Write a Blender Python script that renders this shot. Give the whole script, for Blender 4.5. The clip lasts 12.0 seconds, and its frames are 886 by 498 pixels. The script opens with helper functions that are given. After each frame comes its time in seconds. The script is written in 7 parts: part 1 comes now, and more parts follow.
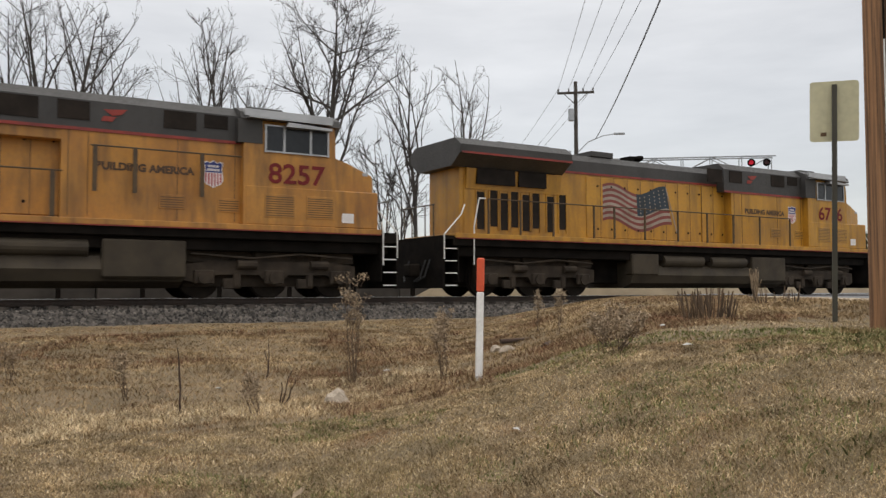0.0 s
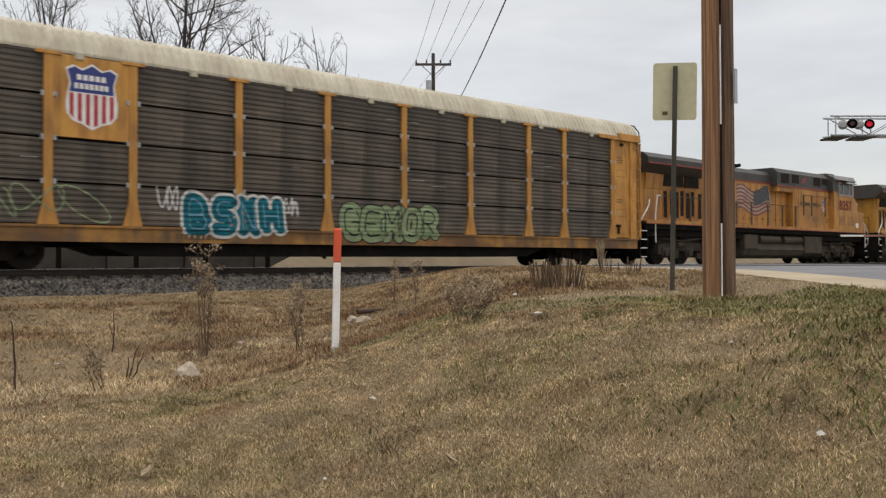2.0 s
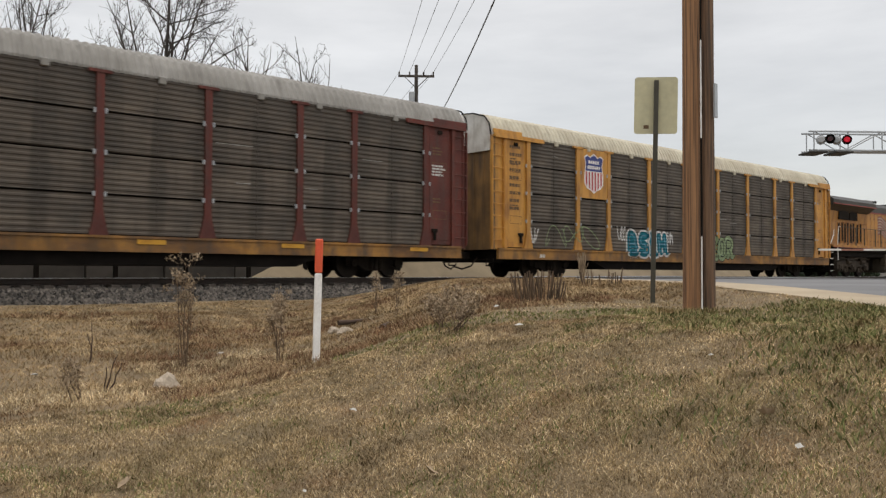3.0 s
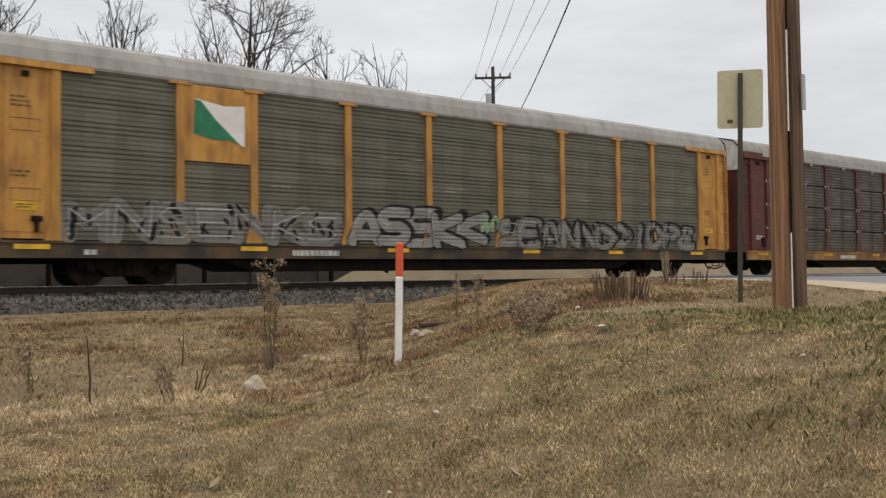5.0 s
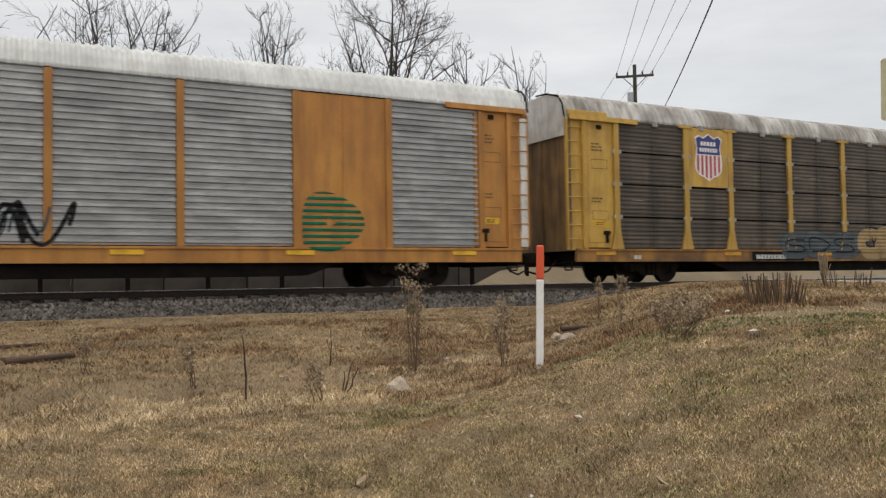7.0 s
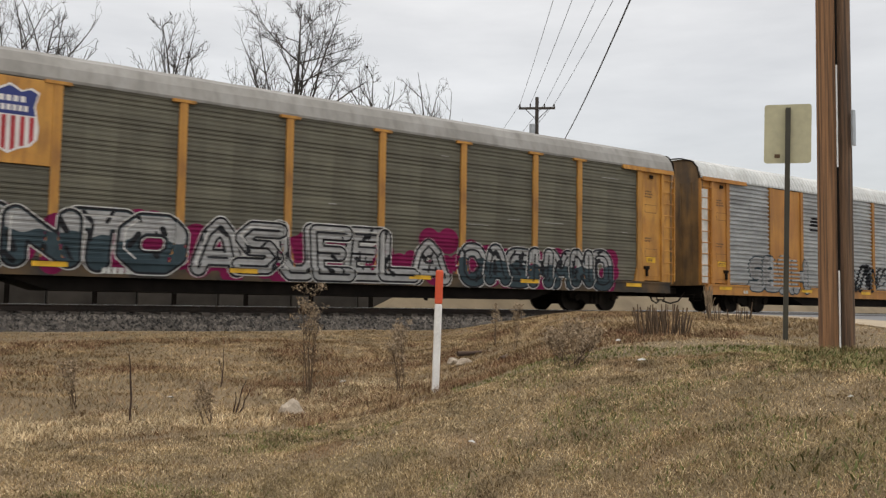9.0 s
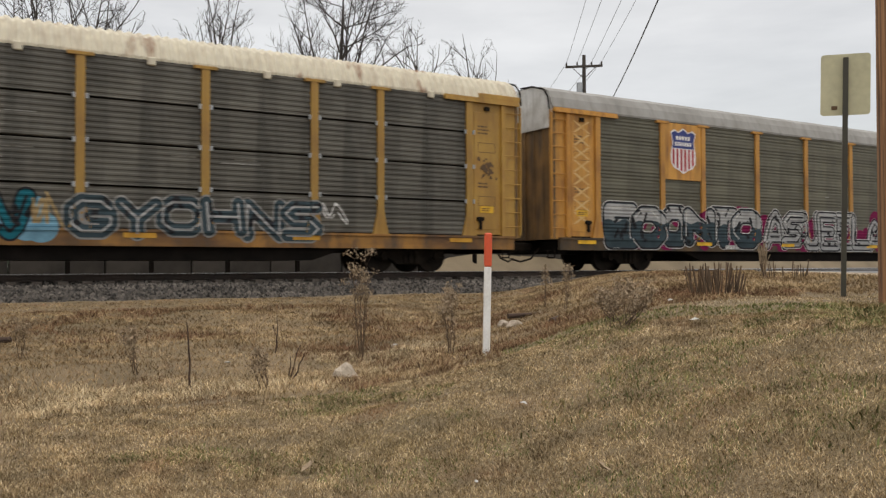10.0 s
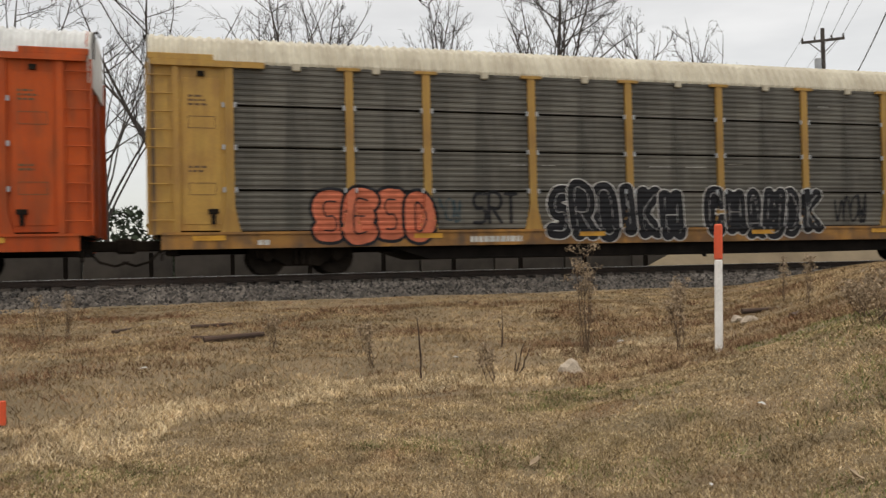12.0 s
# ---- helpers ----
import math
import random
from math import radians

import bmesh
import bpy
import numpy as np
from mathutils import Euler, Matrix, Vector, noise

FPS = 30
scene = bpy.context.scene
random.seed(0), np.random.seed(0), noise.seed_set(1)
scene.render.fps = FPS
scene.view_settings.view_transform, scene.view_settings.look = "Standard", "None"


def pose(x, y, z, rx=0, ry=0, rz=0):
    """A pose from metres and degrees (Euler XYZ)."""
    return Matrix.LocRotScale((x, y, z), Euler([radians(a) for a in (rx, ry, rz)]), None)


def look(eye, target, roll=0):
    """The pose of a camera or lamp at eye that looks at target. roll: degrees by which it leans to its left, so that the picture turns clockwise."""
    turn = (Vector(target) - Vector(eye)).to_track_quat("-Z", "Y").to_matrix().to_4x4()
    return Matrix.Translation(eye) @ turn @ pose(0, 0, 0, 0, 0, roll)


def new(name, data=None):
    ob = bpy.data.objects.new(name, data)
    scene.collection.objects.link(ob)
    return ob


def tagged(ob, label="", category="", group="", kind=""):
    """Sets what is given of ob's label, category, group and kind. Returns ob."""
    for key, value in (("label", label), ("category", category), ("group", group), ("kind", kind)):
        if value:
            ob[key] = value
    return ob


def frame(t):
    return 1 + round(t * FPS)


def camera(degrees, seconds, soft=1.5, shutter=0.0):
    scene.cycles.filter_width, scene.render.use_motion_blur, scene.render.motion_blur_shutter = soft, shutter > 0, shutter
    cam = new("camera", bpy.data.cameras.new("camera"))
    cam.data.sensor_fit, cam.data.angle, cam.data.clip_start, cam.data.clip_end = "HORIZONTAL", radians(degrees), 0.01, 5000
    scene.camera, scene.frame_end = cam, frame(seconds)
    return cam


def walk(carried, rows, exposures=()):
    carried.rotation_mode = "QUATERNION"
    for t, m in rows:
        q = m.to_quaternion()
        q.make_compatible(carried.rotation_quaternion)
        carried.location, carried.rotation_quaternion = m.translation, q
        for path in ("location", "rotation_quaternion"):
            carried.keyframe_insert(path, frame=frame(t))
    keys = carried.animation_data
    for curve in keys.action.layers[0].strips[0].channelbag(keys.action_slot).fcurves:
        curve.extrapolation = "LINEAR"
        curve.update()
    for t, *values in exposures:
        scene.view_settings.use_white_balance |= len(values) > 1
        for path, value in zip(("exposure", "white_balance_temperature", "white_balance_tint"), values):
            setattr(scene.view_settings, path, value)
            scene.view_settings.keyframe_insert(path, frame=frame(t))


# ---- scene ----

# camera: stands on the lawn and pans
cam = camera(55.2, 12.0, soft=1.3, shutter=0.1)
EYE = (0.0, 0.0, 0.16)
PATH = [(0.0, -31.67, 2.86, 0.16), (0.5, -39.16, 2.27, 0.4), (1.0, -43.65, 2.4, 0.6), (1.5, -43.19, 1.56, 0.47),
        (2.0, -41.31, 0.84, 0.19), (2.5, -41.47, 1.49, -0.51), (2.7, -42.11, 1.63, -0.6), (4.3, -42.67, 1.42, 1.02),
        (4.5, -41.28, 1.56, 0.94), (5.0, -37.14, 1.77, 0.67), (5.5, -35.03, 2.16, 0.22), (6.0, -33.42, 2.64, 0.25),
        (6.5, -29.49, 2.45, 0.57), (6.7, -27.56, 2.12, 0.89), (8.3, -31.44, 2.71, -0.81), (8.5, -32.89, 3.16, -0.81),
        (9.0, -34.49, 3.68, -0.89), (9.5, -33.33, 2.24, -0.54), (10.0, -31.16, 1.17, 0.18), (10.5, -29.04, 1.56, 1.16),
        (11.0, -27.71, 1.91, 1.26), (11.5, -24.05, 1.67, 1.12), (12.0, -16.18, 1.08, 1.25)]
walk(cam, [(t, pose(*EYE, 90 + p, r, y)) for t, y, p, r in PATH], [(0.0, -0.08, 6690, 10), (4.5, -0.07, 6840, 10), (9.0, -0.07, 6800, 10), (12.0, -0.02, 7000, 10)])

# world: overcast sky, with a soft weak sun
SUN_EL, SUN_AZ = 74.0, 205.0
world = bpy.data.worlds.new("overcast_sky")
scene.world = world
world.use_nodes = True
wn, wl = world.node_tree.nodes, world.node_tree.links
wn.clear()
w_out = wn.new("ShaderNodeOutputWorld")
w_bg = wn.new("ShaderNodeBackground")
w_sky = wn.new("ShaderNodeTexSky")
w_sky.sky_type = "NISHITA"
w_sky.sun_disc = False
w_sky.sun_elevation, w_sky.sun_rotation = radians(SUN_EL), radians(SUN_AZ)
w_co = wn.new("ShaderNodeTexCoord")
w_sep = wn.new("ShaderNodeSeparateXYZ")
w_ramp = wn.new("ShaderNodeValToRGB")
w_map = wn.new("ShaderNodeMapping")
w_map.inputs["Scale"].default_value = (1.0, 1.0, 4.5)
w_noise = wn.new("ShaderNodeTexNoise")
w_noise.inputs["Scale"].default_value = 3.0
w_noise.inputs["Detail"].default_value = 6.0
w_noise.inputs["Roughness"].default_value = 0.55
w_cloud = wn.new("ShaderNodeMapRange")
w_cloud.inputs["From Min"].default_value, w_cloud.inputs["From Max"].default_value = 0.3, 0.7
w_cloud.inputs["To Min"].default_value, w_cloud.inputs["To Max"].default_value = 0.82, 1.1
w_mul = wn.new("ShaderNodeVectorMath")
w_mul.operation = "MULTIPLY"
w_mix = wn.new("ShaderNodeMix")
w_mix.data_type = "RGBA"
w_mix.inputs["Factor"].default_value = 0.04
els = w_ramp.color_ramp.elements
els[0].position, els[0].color = 0.0, (0.615, 0.615, 0.617, 1)
els[1].position, els[1].color = 1.0, (0.92, 0.9, 0.87, 1)
for at, c in ((0.12, (0.645, 0.645, 0.648)), (0.30, (0.76, 0.757, 0.753)), (0.42, (0.82, 0.812, 0.80))):
    e = els.new(at)
    e.color = (*c, 1)
w_zen = wn.new("ShaderNodeMapRange")
w_zen.interpolation_type = "SMOOTHSTEP"
w_zen.inputs["From Min"].default_value, w_zen.inputs["From Max"].default_value = 0.30, 0.95
w_zen.inputs["To Min"].default_value, w_zen.inputs["To Max"].default_value = 1.0, 1.8
w_mul2 = wn.new("ShaderNodeVectorMath")
w_mul2.operation = "MULTIPLY"
for a, b in ((w_co.outputs["Generated"], w_sep.inputs[0]), (w_sep.outputs["Z"], w_ramp.inputs[0]), (w_co.outputs["Generated"], w_map.inputs[0]),
             (w_map.outputs[0], w_noise.inputs["Vector"]), (w_noise.outputs[0], w_cloud.inputs["Value"]), (w_ramp.outputs[0], w_mul.inputs[0]),
             (w_cloud.outputs[0], w_mul.inputs[1]), (w_sep.outputs["Z"], w_zen.inputs["Value"]), (w_mul.outputs[0], w_mul2.inputs[0]),
             (w_zen.outputs[0], w_mul2.inputs[1]), (w_mul2.outputs[0], w_mix.inputs[6]), (w_sky.outputs[0], w_mix.inputs[7]),
             (w_mix.outputs[2], w_bg.inputs[0]), (w_bg.outputs[0], w_out.inputs[0])):
    wl.new(a, b)
w_bg.inputs[1].default_value = 1.0
sun_data = bpy.data.lights.new("sun", "SUN")
sun_data.energy, sun_data.angle, sun_data.color = 0.7, radians(25), (1.0, 0.96, 0.9)
sun = new("sun", sun_data)
sun.matrix_world = look((11.5 * math.sin(radians(SUN_AZ)), 11.5 * math.cos(radians(SUN_AZ)), 40), (0, 0, 0))


# ---- materials ----
def mat(name, base, second=None, scale=3.0, rough=0.6, metal=0.0, bump=0.0, fine=40.0, stretch=(1, 1, 1), grime=None, grime_amount=0.5,
        per_piece=0.0, spec=0.5, island=0.0, lo=0.38, hi=0.66, grain_amount=0.35, streak=0.0):
    """Colour in two noises: wide stains (base to second) and fine grain; grime in a third, stretched one; rain streaks in a fourth; bump from the grain."""
    m = bpy.data.materials.new(name)
    m.use_nodes = True
    n, l = m.node_tree.nodes, m.node_tree.links
    b = n["Principled BSDF"]
    b.inputs["Roughness"].default_value, b.inputs["Metallic"].default_value = rough, metal
    b.inputs["Specular IOR Level"].default_value = spec
    co = n.new("ShaderNodeTexCoord")
    second = second or tuple(c * 0.7 for c in base)

    def noisy(sc, st, detail=4.0, lo=0.38, hi=0.66):
        mp = n.new("ShaderNodeMapping")
        mp.inputs["Scale"].default_value = st
        t = n.new("ShaderNodeTexNoise")
        t.inputs["Scale"].default_value, t.inputs["Detail"].default_value = sc, detail
        r = n.new("ShaderNodeMapRange")
        r.inputs["From Min"].default_value, r.inputs["From Max"].default_value = lo, hi
        l.new(co.outputs["Object"], mp.inputs[0])
        l.new(mp.outputs[0], t.inputs["Vector"])
        l.new(t.outputs[0], r.inputs["Value"])
        return r.outputs[0], t.outputs[0]

    def mixed(fac, a, c):
        x = n.new("ShaderNodeMix")
        x.data_type = "RGBA"
        for v, k in ((fac, 0), (a, 6), (c, 7)):
            if hasattr(v, "is_linked"):
                l.new(v, x.inputs[k])
            else:
                x.inputs[k].default_value = v if k == 0 else (*v, 1)
        return x.outputs[2]

    wide, _ = noisy(scale, stretch, lo=lo, hi=hi)
    col = mixed(wide, base, second)
    grain, raw = noisy(fine, stretch, 3.0, 0.3, 0.7)
    g = n.new("ShaderNodeMix")
    g.data_type, g.blend_type = "RGBA", "MULTIPLY"
    g.inputs[0].default_value = grain_amount
    l.new(col, g.inputs[6])
    l.new(raw, g.inputs[7])
    bright = n.new("ShaderNodeVectorMath")
    bright.operation = "SCALE"
    bright.inputs["Scale"].default_value = 1 / (1 - 0.5 * grain_amount)
    l.new(g.outputs[2], bright.inputs[0])
    col = bright.outputs[0]
    if grime:
        s, _ = noisy(scale * 2.3, (stretch[0] * 1.7, stretch[1] * 1.7, stretch[2] * 0.35), 5.0, 0.45, 0.75)
        k = n.new("ShaderNodeMath")
        k.operation = "MULTIPLY"
        k.inputs[1].default_value = grime_amount
        l.new(s, k.inputs[0])
        col = mixed(k.outputs[0], col, grime)
    if streak:
        s, _ = noisy(2.2, (1.0, 1.0, 0.09), 6.0, 0.47, 0.66)
        k = n.new("ShaderNodeMath")
        k.operation = "MULTIPLY"
        k.inputs[1].default_value = streak
        l.new(s, k.inputs[0])
        col = mixed(k.outputs[0], col, tuple(c * 0.3 for c in base))
    if per_piece or island:
        src = n.new("ShaderNodeNewGeometry").outputs["Random Per Island"] if island else n.new("ShaderNodeObjectInfo").outputs["Random"]
        amount = island or per_piece
        r = n.new("ShaderNodeMapRange")
        r.inputs["To Min"].default_value, r.inputs["To Max"].default_value = 1 - amount, 1 + amount
        l.new(src, r.inputs["Value"])
        v = n.new("ShaderNodeVectorMath")
        v.operation = "SCALE"
        l.new(col, v.inputs[0])
        l.new(r.outputs[0], v.inputs["Scale"])
        col = v.outputs[0]
    l.new(col, b.inputs["Base Color"])
    rr = n.new("ShaderNodeMapRange")
    rr.inputs["To Min"].default_value, rr.inputs["To Max"].default_value = max(rough - 0.12, 0.05), min(rough + 0.15, 1)
    l.new(grain, rr.inputs["Value"])
    l.new(rr.outputs[0], b.inputs["Roughness"])
    if bump:
        bp = n.new("ShaderNodeBump")
        bp.inputs["Strength"].default_value, bp.inputs["Distance"].default_value = bump, 0.02
        l.new(raw, bp.inputs["Height"])
        l.new(bp.outputs[0], b.inputs["Normal"])
    return m


def glow(name, color, strength):
    m = mat(name, color)
    b = m.node_tree.nodes["Principled BSDF"]
    b.inputs["Emission Color"].default_value, b.inputs["Emission Strength"].default_value = (*color, 1), strength
    return m


RUST, SOOT = (0.16, 0.06, 0.025), (0.05, 0.042, 0.036)
M_YELLOW = mat("yellow_paint", (0.58, 0.29, 0.055), (0.46, 0.21, 0.038), 1.2, 0.55, fine=18, grime=RUST, grime_amount=0.7, per_piece=0.05, streak=0.28)
M_YELLOW_B = mat("lemon_paint", (0.56, 0.35, 0.065), (0.47, 0.275, 0.05), 1.2, 0.5, fine=18, grime=RUST, grime_amount=0.4, per_piece=0.05, streak=0.28)
M_YELLOW_C = mat("tan_yellow_paint", (0.43, 0.255, 0.05), (0.36, 0.195, 0.038), 1.2, 0.5, fine=18, grime=RUST, grime_amount=0.4, per_piece=0.05, streak=0.28)
# soot, plus the shade of the gap between cars put into the colour
M_END = mat("sooty_shaded_end_paint", (0.30, 0.17, 0.06), (0.12, 0.075, 0.038), 0.9, 0.7, fine=14, grime=SOOT, grime_amount=0.8, streak=0.5)
M_SILL_BLACK = mat("sooty_black_sill", (0.03, 0.025, 0.02), (0.11, 0.066, 0.028), 1.2, 0.75, fine=14)
M_SILL = mat("sooty_yellow_paint", (0.35, 0.168, 0.036), (0.12, 0.06, 0.025), 1.1, 0.7, fine=14, stretch=(0.6, 1, 1.5), grime=SOOT, grime_amount=0.95, streak=0.5)
M_LOCO = mat("orange_yellow_paint", (0.46, 0.215, 0.04), (0.34, 0.145, 0.028), 0.8, 0.55, fine=12, grime=(0.085, 0.046, 0.024), grime_amount=0.75, streak=0.22)
M_LOCO_LEAD = mat("bright_yellow_paint", (0.47, 0.235, 0.022), (0.36, 0.17, 0.018), 0.8, 0.45, fine=12, grime=(0.11, 0.06, 0.022), grime_amount=0.6, streak=0.22)
M_LOCO_GREY = mat("harbour_grey_paint", (0.045, 0.042, 0.039), (0.028, 0.026, 0.024), 1.0, 0.55, fine=15, grime=(0.03, 0.027, 0.025))
M_RED = mat("red_paint", (0.25, 0.028, 0.017), (0.13, 0.018, 0.013), 2.0, 0.5)
M_MAROON = mat("maroon_paint", (0.125, 0.024, 0.014), (0.08, 0.017, 0.011), 1.3, 0.65, fine=16, grime=SOOT, grime_amount=0.6, streak=0.28)
M_VERMILION = mat("vermilion_paint", (0.50, 0.085, 0.013), (0.38, 0.06, 0.011), 1.0, 0.65, fine=16, grime=RUST, grime_amount=0.65, spec=0.3, streak=0.28)
M_OCHRE = mat("ochre_paint", (0.50, 0.23, 0.045), (0.40, 0.17, 0.035), 0.9, 0.55, fine=16, grime=RUST, grime_amount=0.5, streak=0.28)
M_PANEL_DARK = mat("sooty_galvanised_steel", (0.115, 0.092, 0.07), (0.06, 0.048, 0.037), 0.9, 0.6, 0.15, fine=9, stretch=(0.5, 1, 2.2), grime=(0.045, 0.04, 0.034), grime_amount=0.75, per_piece=0.14, streak=0.6)
M_PANEL_OLIVE = mat("weathered_olive_steel", (0.14, 0.131, 0.094), (0.092, 0.085, 0.061), 0.8, 0.6, 0.15, fine=8, stretch=(0.4, 1, 2.2), grime=(0.07, 0.066, 0.05), grime_amount=0.6, per_piece=0.06, streak=0.3)
M_PANEL_GREY = mat("weathered_grey_steel", (0.115, 0.107, 0.088), (0.066, 0.061, 0.05), 0.9, 0.55, 0.2, fine=9, stretch=(0.4, 1, 2.2), grime=(0.16, 0.15, 0.128), grime_amount=0.5, per_piece=0.1, streak=0.55)
M_PANEL_SILVER = mat("bright_galvanised_steel", (0.44, 0.45, 0.45), (0.28, 0.285, 0.285), 1.4, 0.42, 0.35, fine=10, stretch=(0.5, 1, 2.5), grime=(0.2, 0.2, 0.2), grime_amount=0.45, per_piece=0.06)
M_ROOF_CREAM = mat("cream_roof_steel", (0.56, 0.52, 0.41), (0.42, 0.375, 0.285), 0.7, 0.6, fine=9, stretch=(1.6, 1, 0.6), grime=(0.2, 0.15, 0.1), grime_amount=0.4)
M_ROOF_RUSTY = mat("flaking_cream_roof", (0.60, 0.55, 0.43), (0.22, 0.10, 0.05), 1.1, 0.65, fine=6, stretch=(1.2, 1, 0.5), grime=(0.2, 0.10, 0.06), grime_amount=0.35, lo=0.61, hi=0.72)
M_ROOF_STAINED = mat("stained_zinc_roof", (0.52, 0.51, 0.48), (0.19, 0.17, 0.145), 0.9, 0.55, 0.1, fine=7, stretch=(1.8, 1, 0.5), grime=(0.12, 0.10, 0.085), grime_amount=0.7, streak=0.5)
M_ROOF_GREY = mat("grey_roof_steel", (0.30, 0.29, 0.27), (0.22, 0.21, 0.19), 0.7, 0.6, 0.1, fine=9, stretch=(1.2, 1, 0.6), grime=(0.12, 0.11, 0.10), grime_amount=0.5)
M_ROOF_WHITE = mat("pale_zinc_roof", (0.62, 0.63, 0.62), (0.48, 0.49, 0.48), 0.7, 0.5, 0.1, fine=9, stretch=(1.2, 1, 0.6), grime=(0.3, 0.28, 0.25), grime_amount=0.4)
M_WHITE = mat("dull_white_paint", (0.66, 0.65, 0.62), (0.52, 0.50, 0.46), 2.0, 0.55, fine=20, grime=(0.2, 0.17, 0.13), grime_amount=0.4)
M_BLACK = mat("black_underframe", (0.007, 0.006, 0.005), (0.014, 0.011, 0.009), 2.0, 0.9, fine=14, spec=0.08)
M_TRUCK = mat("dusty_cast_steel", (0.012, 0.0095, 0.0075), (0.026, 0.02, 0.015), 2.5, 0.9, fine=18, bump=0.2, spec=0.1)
M_TANK = mat("dusty_tank_steel", (0.062, 0.049, 0.033), (0.038, 0.03, 0.021), 1.4, 0.7, fine=12, spec=0.25)
M_LOCO_TRUCK = mat("dusty_brown_truck", (0.032, 0.025, 0.019), (0.06, 0.045, 0.032), 2.5, 0.85, fine=18, bump=0.2, spec=0.2)
M_RUBBER = mat("black_hose", (0.02, 0.02, 0.02), rough=0.6)
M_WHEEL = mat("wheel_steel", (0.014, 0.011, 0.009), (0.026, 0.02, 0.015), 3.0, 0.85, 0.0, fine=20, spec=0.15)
M_WINDOW = mat("dark_cab_glass", (0.012, 0.013, 0.015), (0.02, 0.022, 0.024), 1.0, 0.12, fine=4, spec=0.35)
M_VOID = mat("dark_opening", (0.018, 0.015, 0.013), (0.03, 0.024, 0.02), 2.0, 0.9, fine=12, spec=0.1)
M_ALU = mat("brushed_aluminium", (0.42, 0.42, 0.42), (0.33, 0.33, 0.33), 2.0, 0.4, 0.7)
M_STEEL_WHITE = mat("white_handrail_paint", (0.72, 0.71, 0.68), (0.6, 0.58, 0.54), 4.0, 0.5)
M_RAIL = mat("rail_steel", (0.042, 0.026, 0.018), (0.028, 0.02, 0.015), 2.0, 0.7, 0.2, fine=20)
M_RAILHEAD = mat("polished_railhead", (0.55, 0.55, 0.55), (0.45, 0.45, 0.45), 1.0, 0.25, 0.9, fine=20)
M_TIE = mat("creosoted_tie", (0.065, 0.052, 0.042), (0.11, 0.092, 0.075), 2.0, 0.9, fine=16, stretch=(4, 0.5, 1), bump=0.4)
M_BALLAST = mat("ballast_bed", (0.06, 0.052, 0.045), (0.032, 0.028, 0.024), 6.0, 0.9, fine=26, bump=0.9)
M_STONE = mat("ballast_stone", (0.112, 0.097, 0.083), (0.05, 0.043, 0.036), 1.2, 0.9, fine=30, island=0.85)
M_GROUND = mat("winter_turf", (0.215, 0.155, 0.088), (0.155, 0.115, 0.062), 0.7, 0.95, fine=70, bump=1.0, grime=(0.12, 0.088, 0.05), grime_amount=0.5, grain_amount=0.9)
M_ASPHALT = mat("worn_asphalt", (0.17, 0.17, 0.175), (0.13, 0.13, 0.135), 0.5, 0.9, fine=30, bump=0.2)
M_CONCRETE = mat("sandy_concrete", (0.40, 0.325, 0.225), (0.32, 0.255, 0.175), 0.6, 0.9, fine=20, bump=0.2)
M_BANK = mat("sandy_earth", (0.22, 0.172, 0.108), (0.155, 0.118, 0.072), 0.6, 0.95, fine=14, bump=0.3)
M_BLOCK = mat("grey_barrier_concrete", (0.07, 0.062, 0.054), (0.036, 0.032, 0.028), 0.9, 0.9, fine=16)
M_POLE = mat("weathered_pole_wood", (0.33, 0.175, 0.085), (0.105, 0.06, 0.036), 1.5, 0.85, fine=5, stretch=(24, 24, 0.5), bump=0.8, grime=(0.36, 0.17, 0.07), grime_amount=0.5, lo=0.4, hi=0.62, grain_amount=0.7)
M_POLE_DARK = mat("dark_pole_wood", (0.19, 0.11, 0.062), (0.07, 0.046, 0.032), 1.5, 0.85, fine=5, stretch=(24, 24, 0.5), bump=0.8, lo=0.4, hi=0.62, grain_amount=0.7)
M_POLE_FAR = mat("grey_pole_wood", (0.07, 0.06, 0.052), rough=0.9)
M_SIGN = mat("sign_aluminium_back", (0.56, 0.53, 0.35), (0.49, 0.46, 0.30), 1.0, 0.5, 0.1, fine=10)
M_SIGNPOST = mat("green_channel_steel", (0.065, 0.062, 0.045), (0.05, 0.045, 0.034), 2.0, 0.6, 0.2)
M_MARK_WHITE = mat("marker_white_plastic", (0.85, 0.84, 0.82), (0.78, 0.76, 0.73), 3.0, 0.5, grime=(0.45, 0.38, 0.3), grime_amount=0.2)
M_MARK_RED = mat("marker_orange_plastic", (0.72, 0.10, 0.035), (0.62, 0.085, 0.03), 3.0, 0.5)
M_GATERED = mat("faded_gate_red", (0.30, 0.14, 0.10), (0.24, 0.11, 0.08), 3.0, 0.6)
M_STANCHION = mat("grimy_brown_rail_paint", (0.075, 0.045, 0.018), (0.045, 0.028, 0.014), 3.0, 0.6)
M_LAMPBACK = mat("grey_lamp_back", (0.36, 0.37, 0.38), (0.28, 0.29, 0.30), 3.0, 0.5)
M_BARK = mat("dark_bark", (0.04, 0.034, 0.03), (0.065, 0.056, 0.048), 3.0, 0.95, fine=14, stretch=(2, 2, 0.4))
M_TWIG = mat("bare_twigs", (0.042, 0.035, 0.031), (0.028, 0.024, 0.021), 1.0, 0.95)
M_WEED = mat("dead_weed_stems", (0.13, 0.085, 0.05), (0.085, 0.058, 0.038), 4.0, 0.95, island=0.3)
M_SEED = mat("dry_seed_heads", (0.33, 0.25, 0.165), (0.21, 0.155, 0.10), 6.0, 0.95, island=0.3)
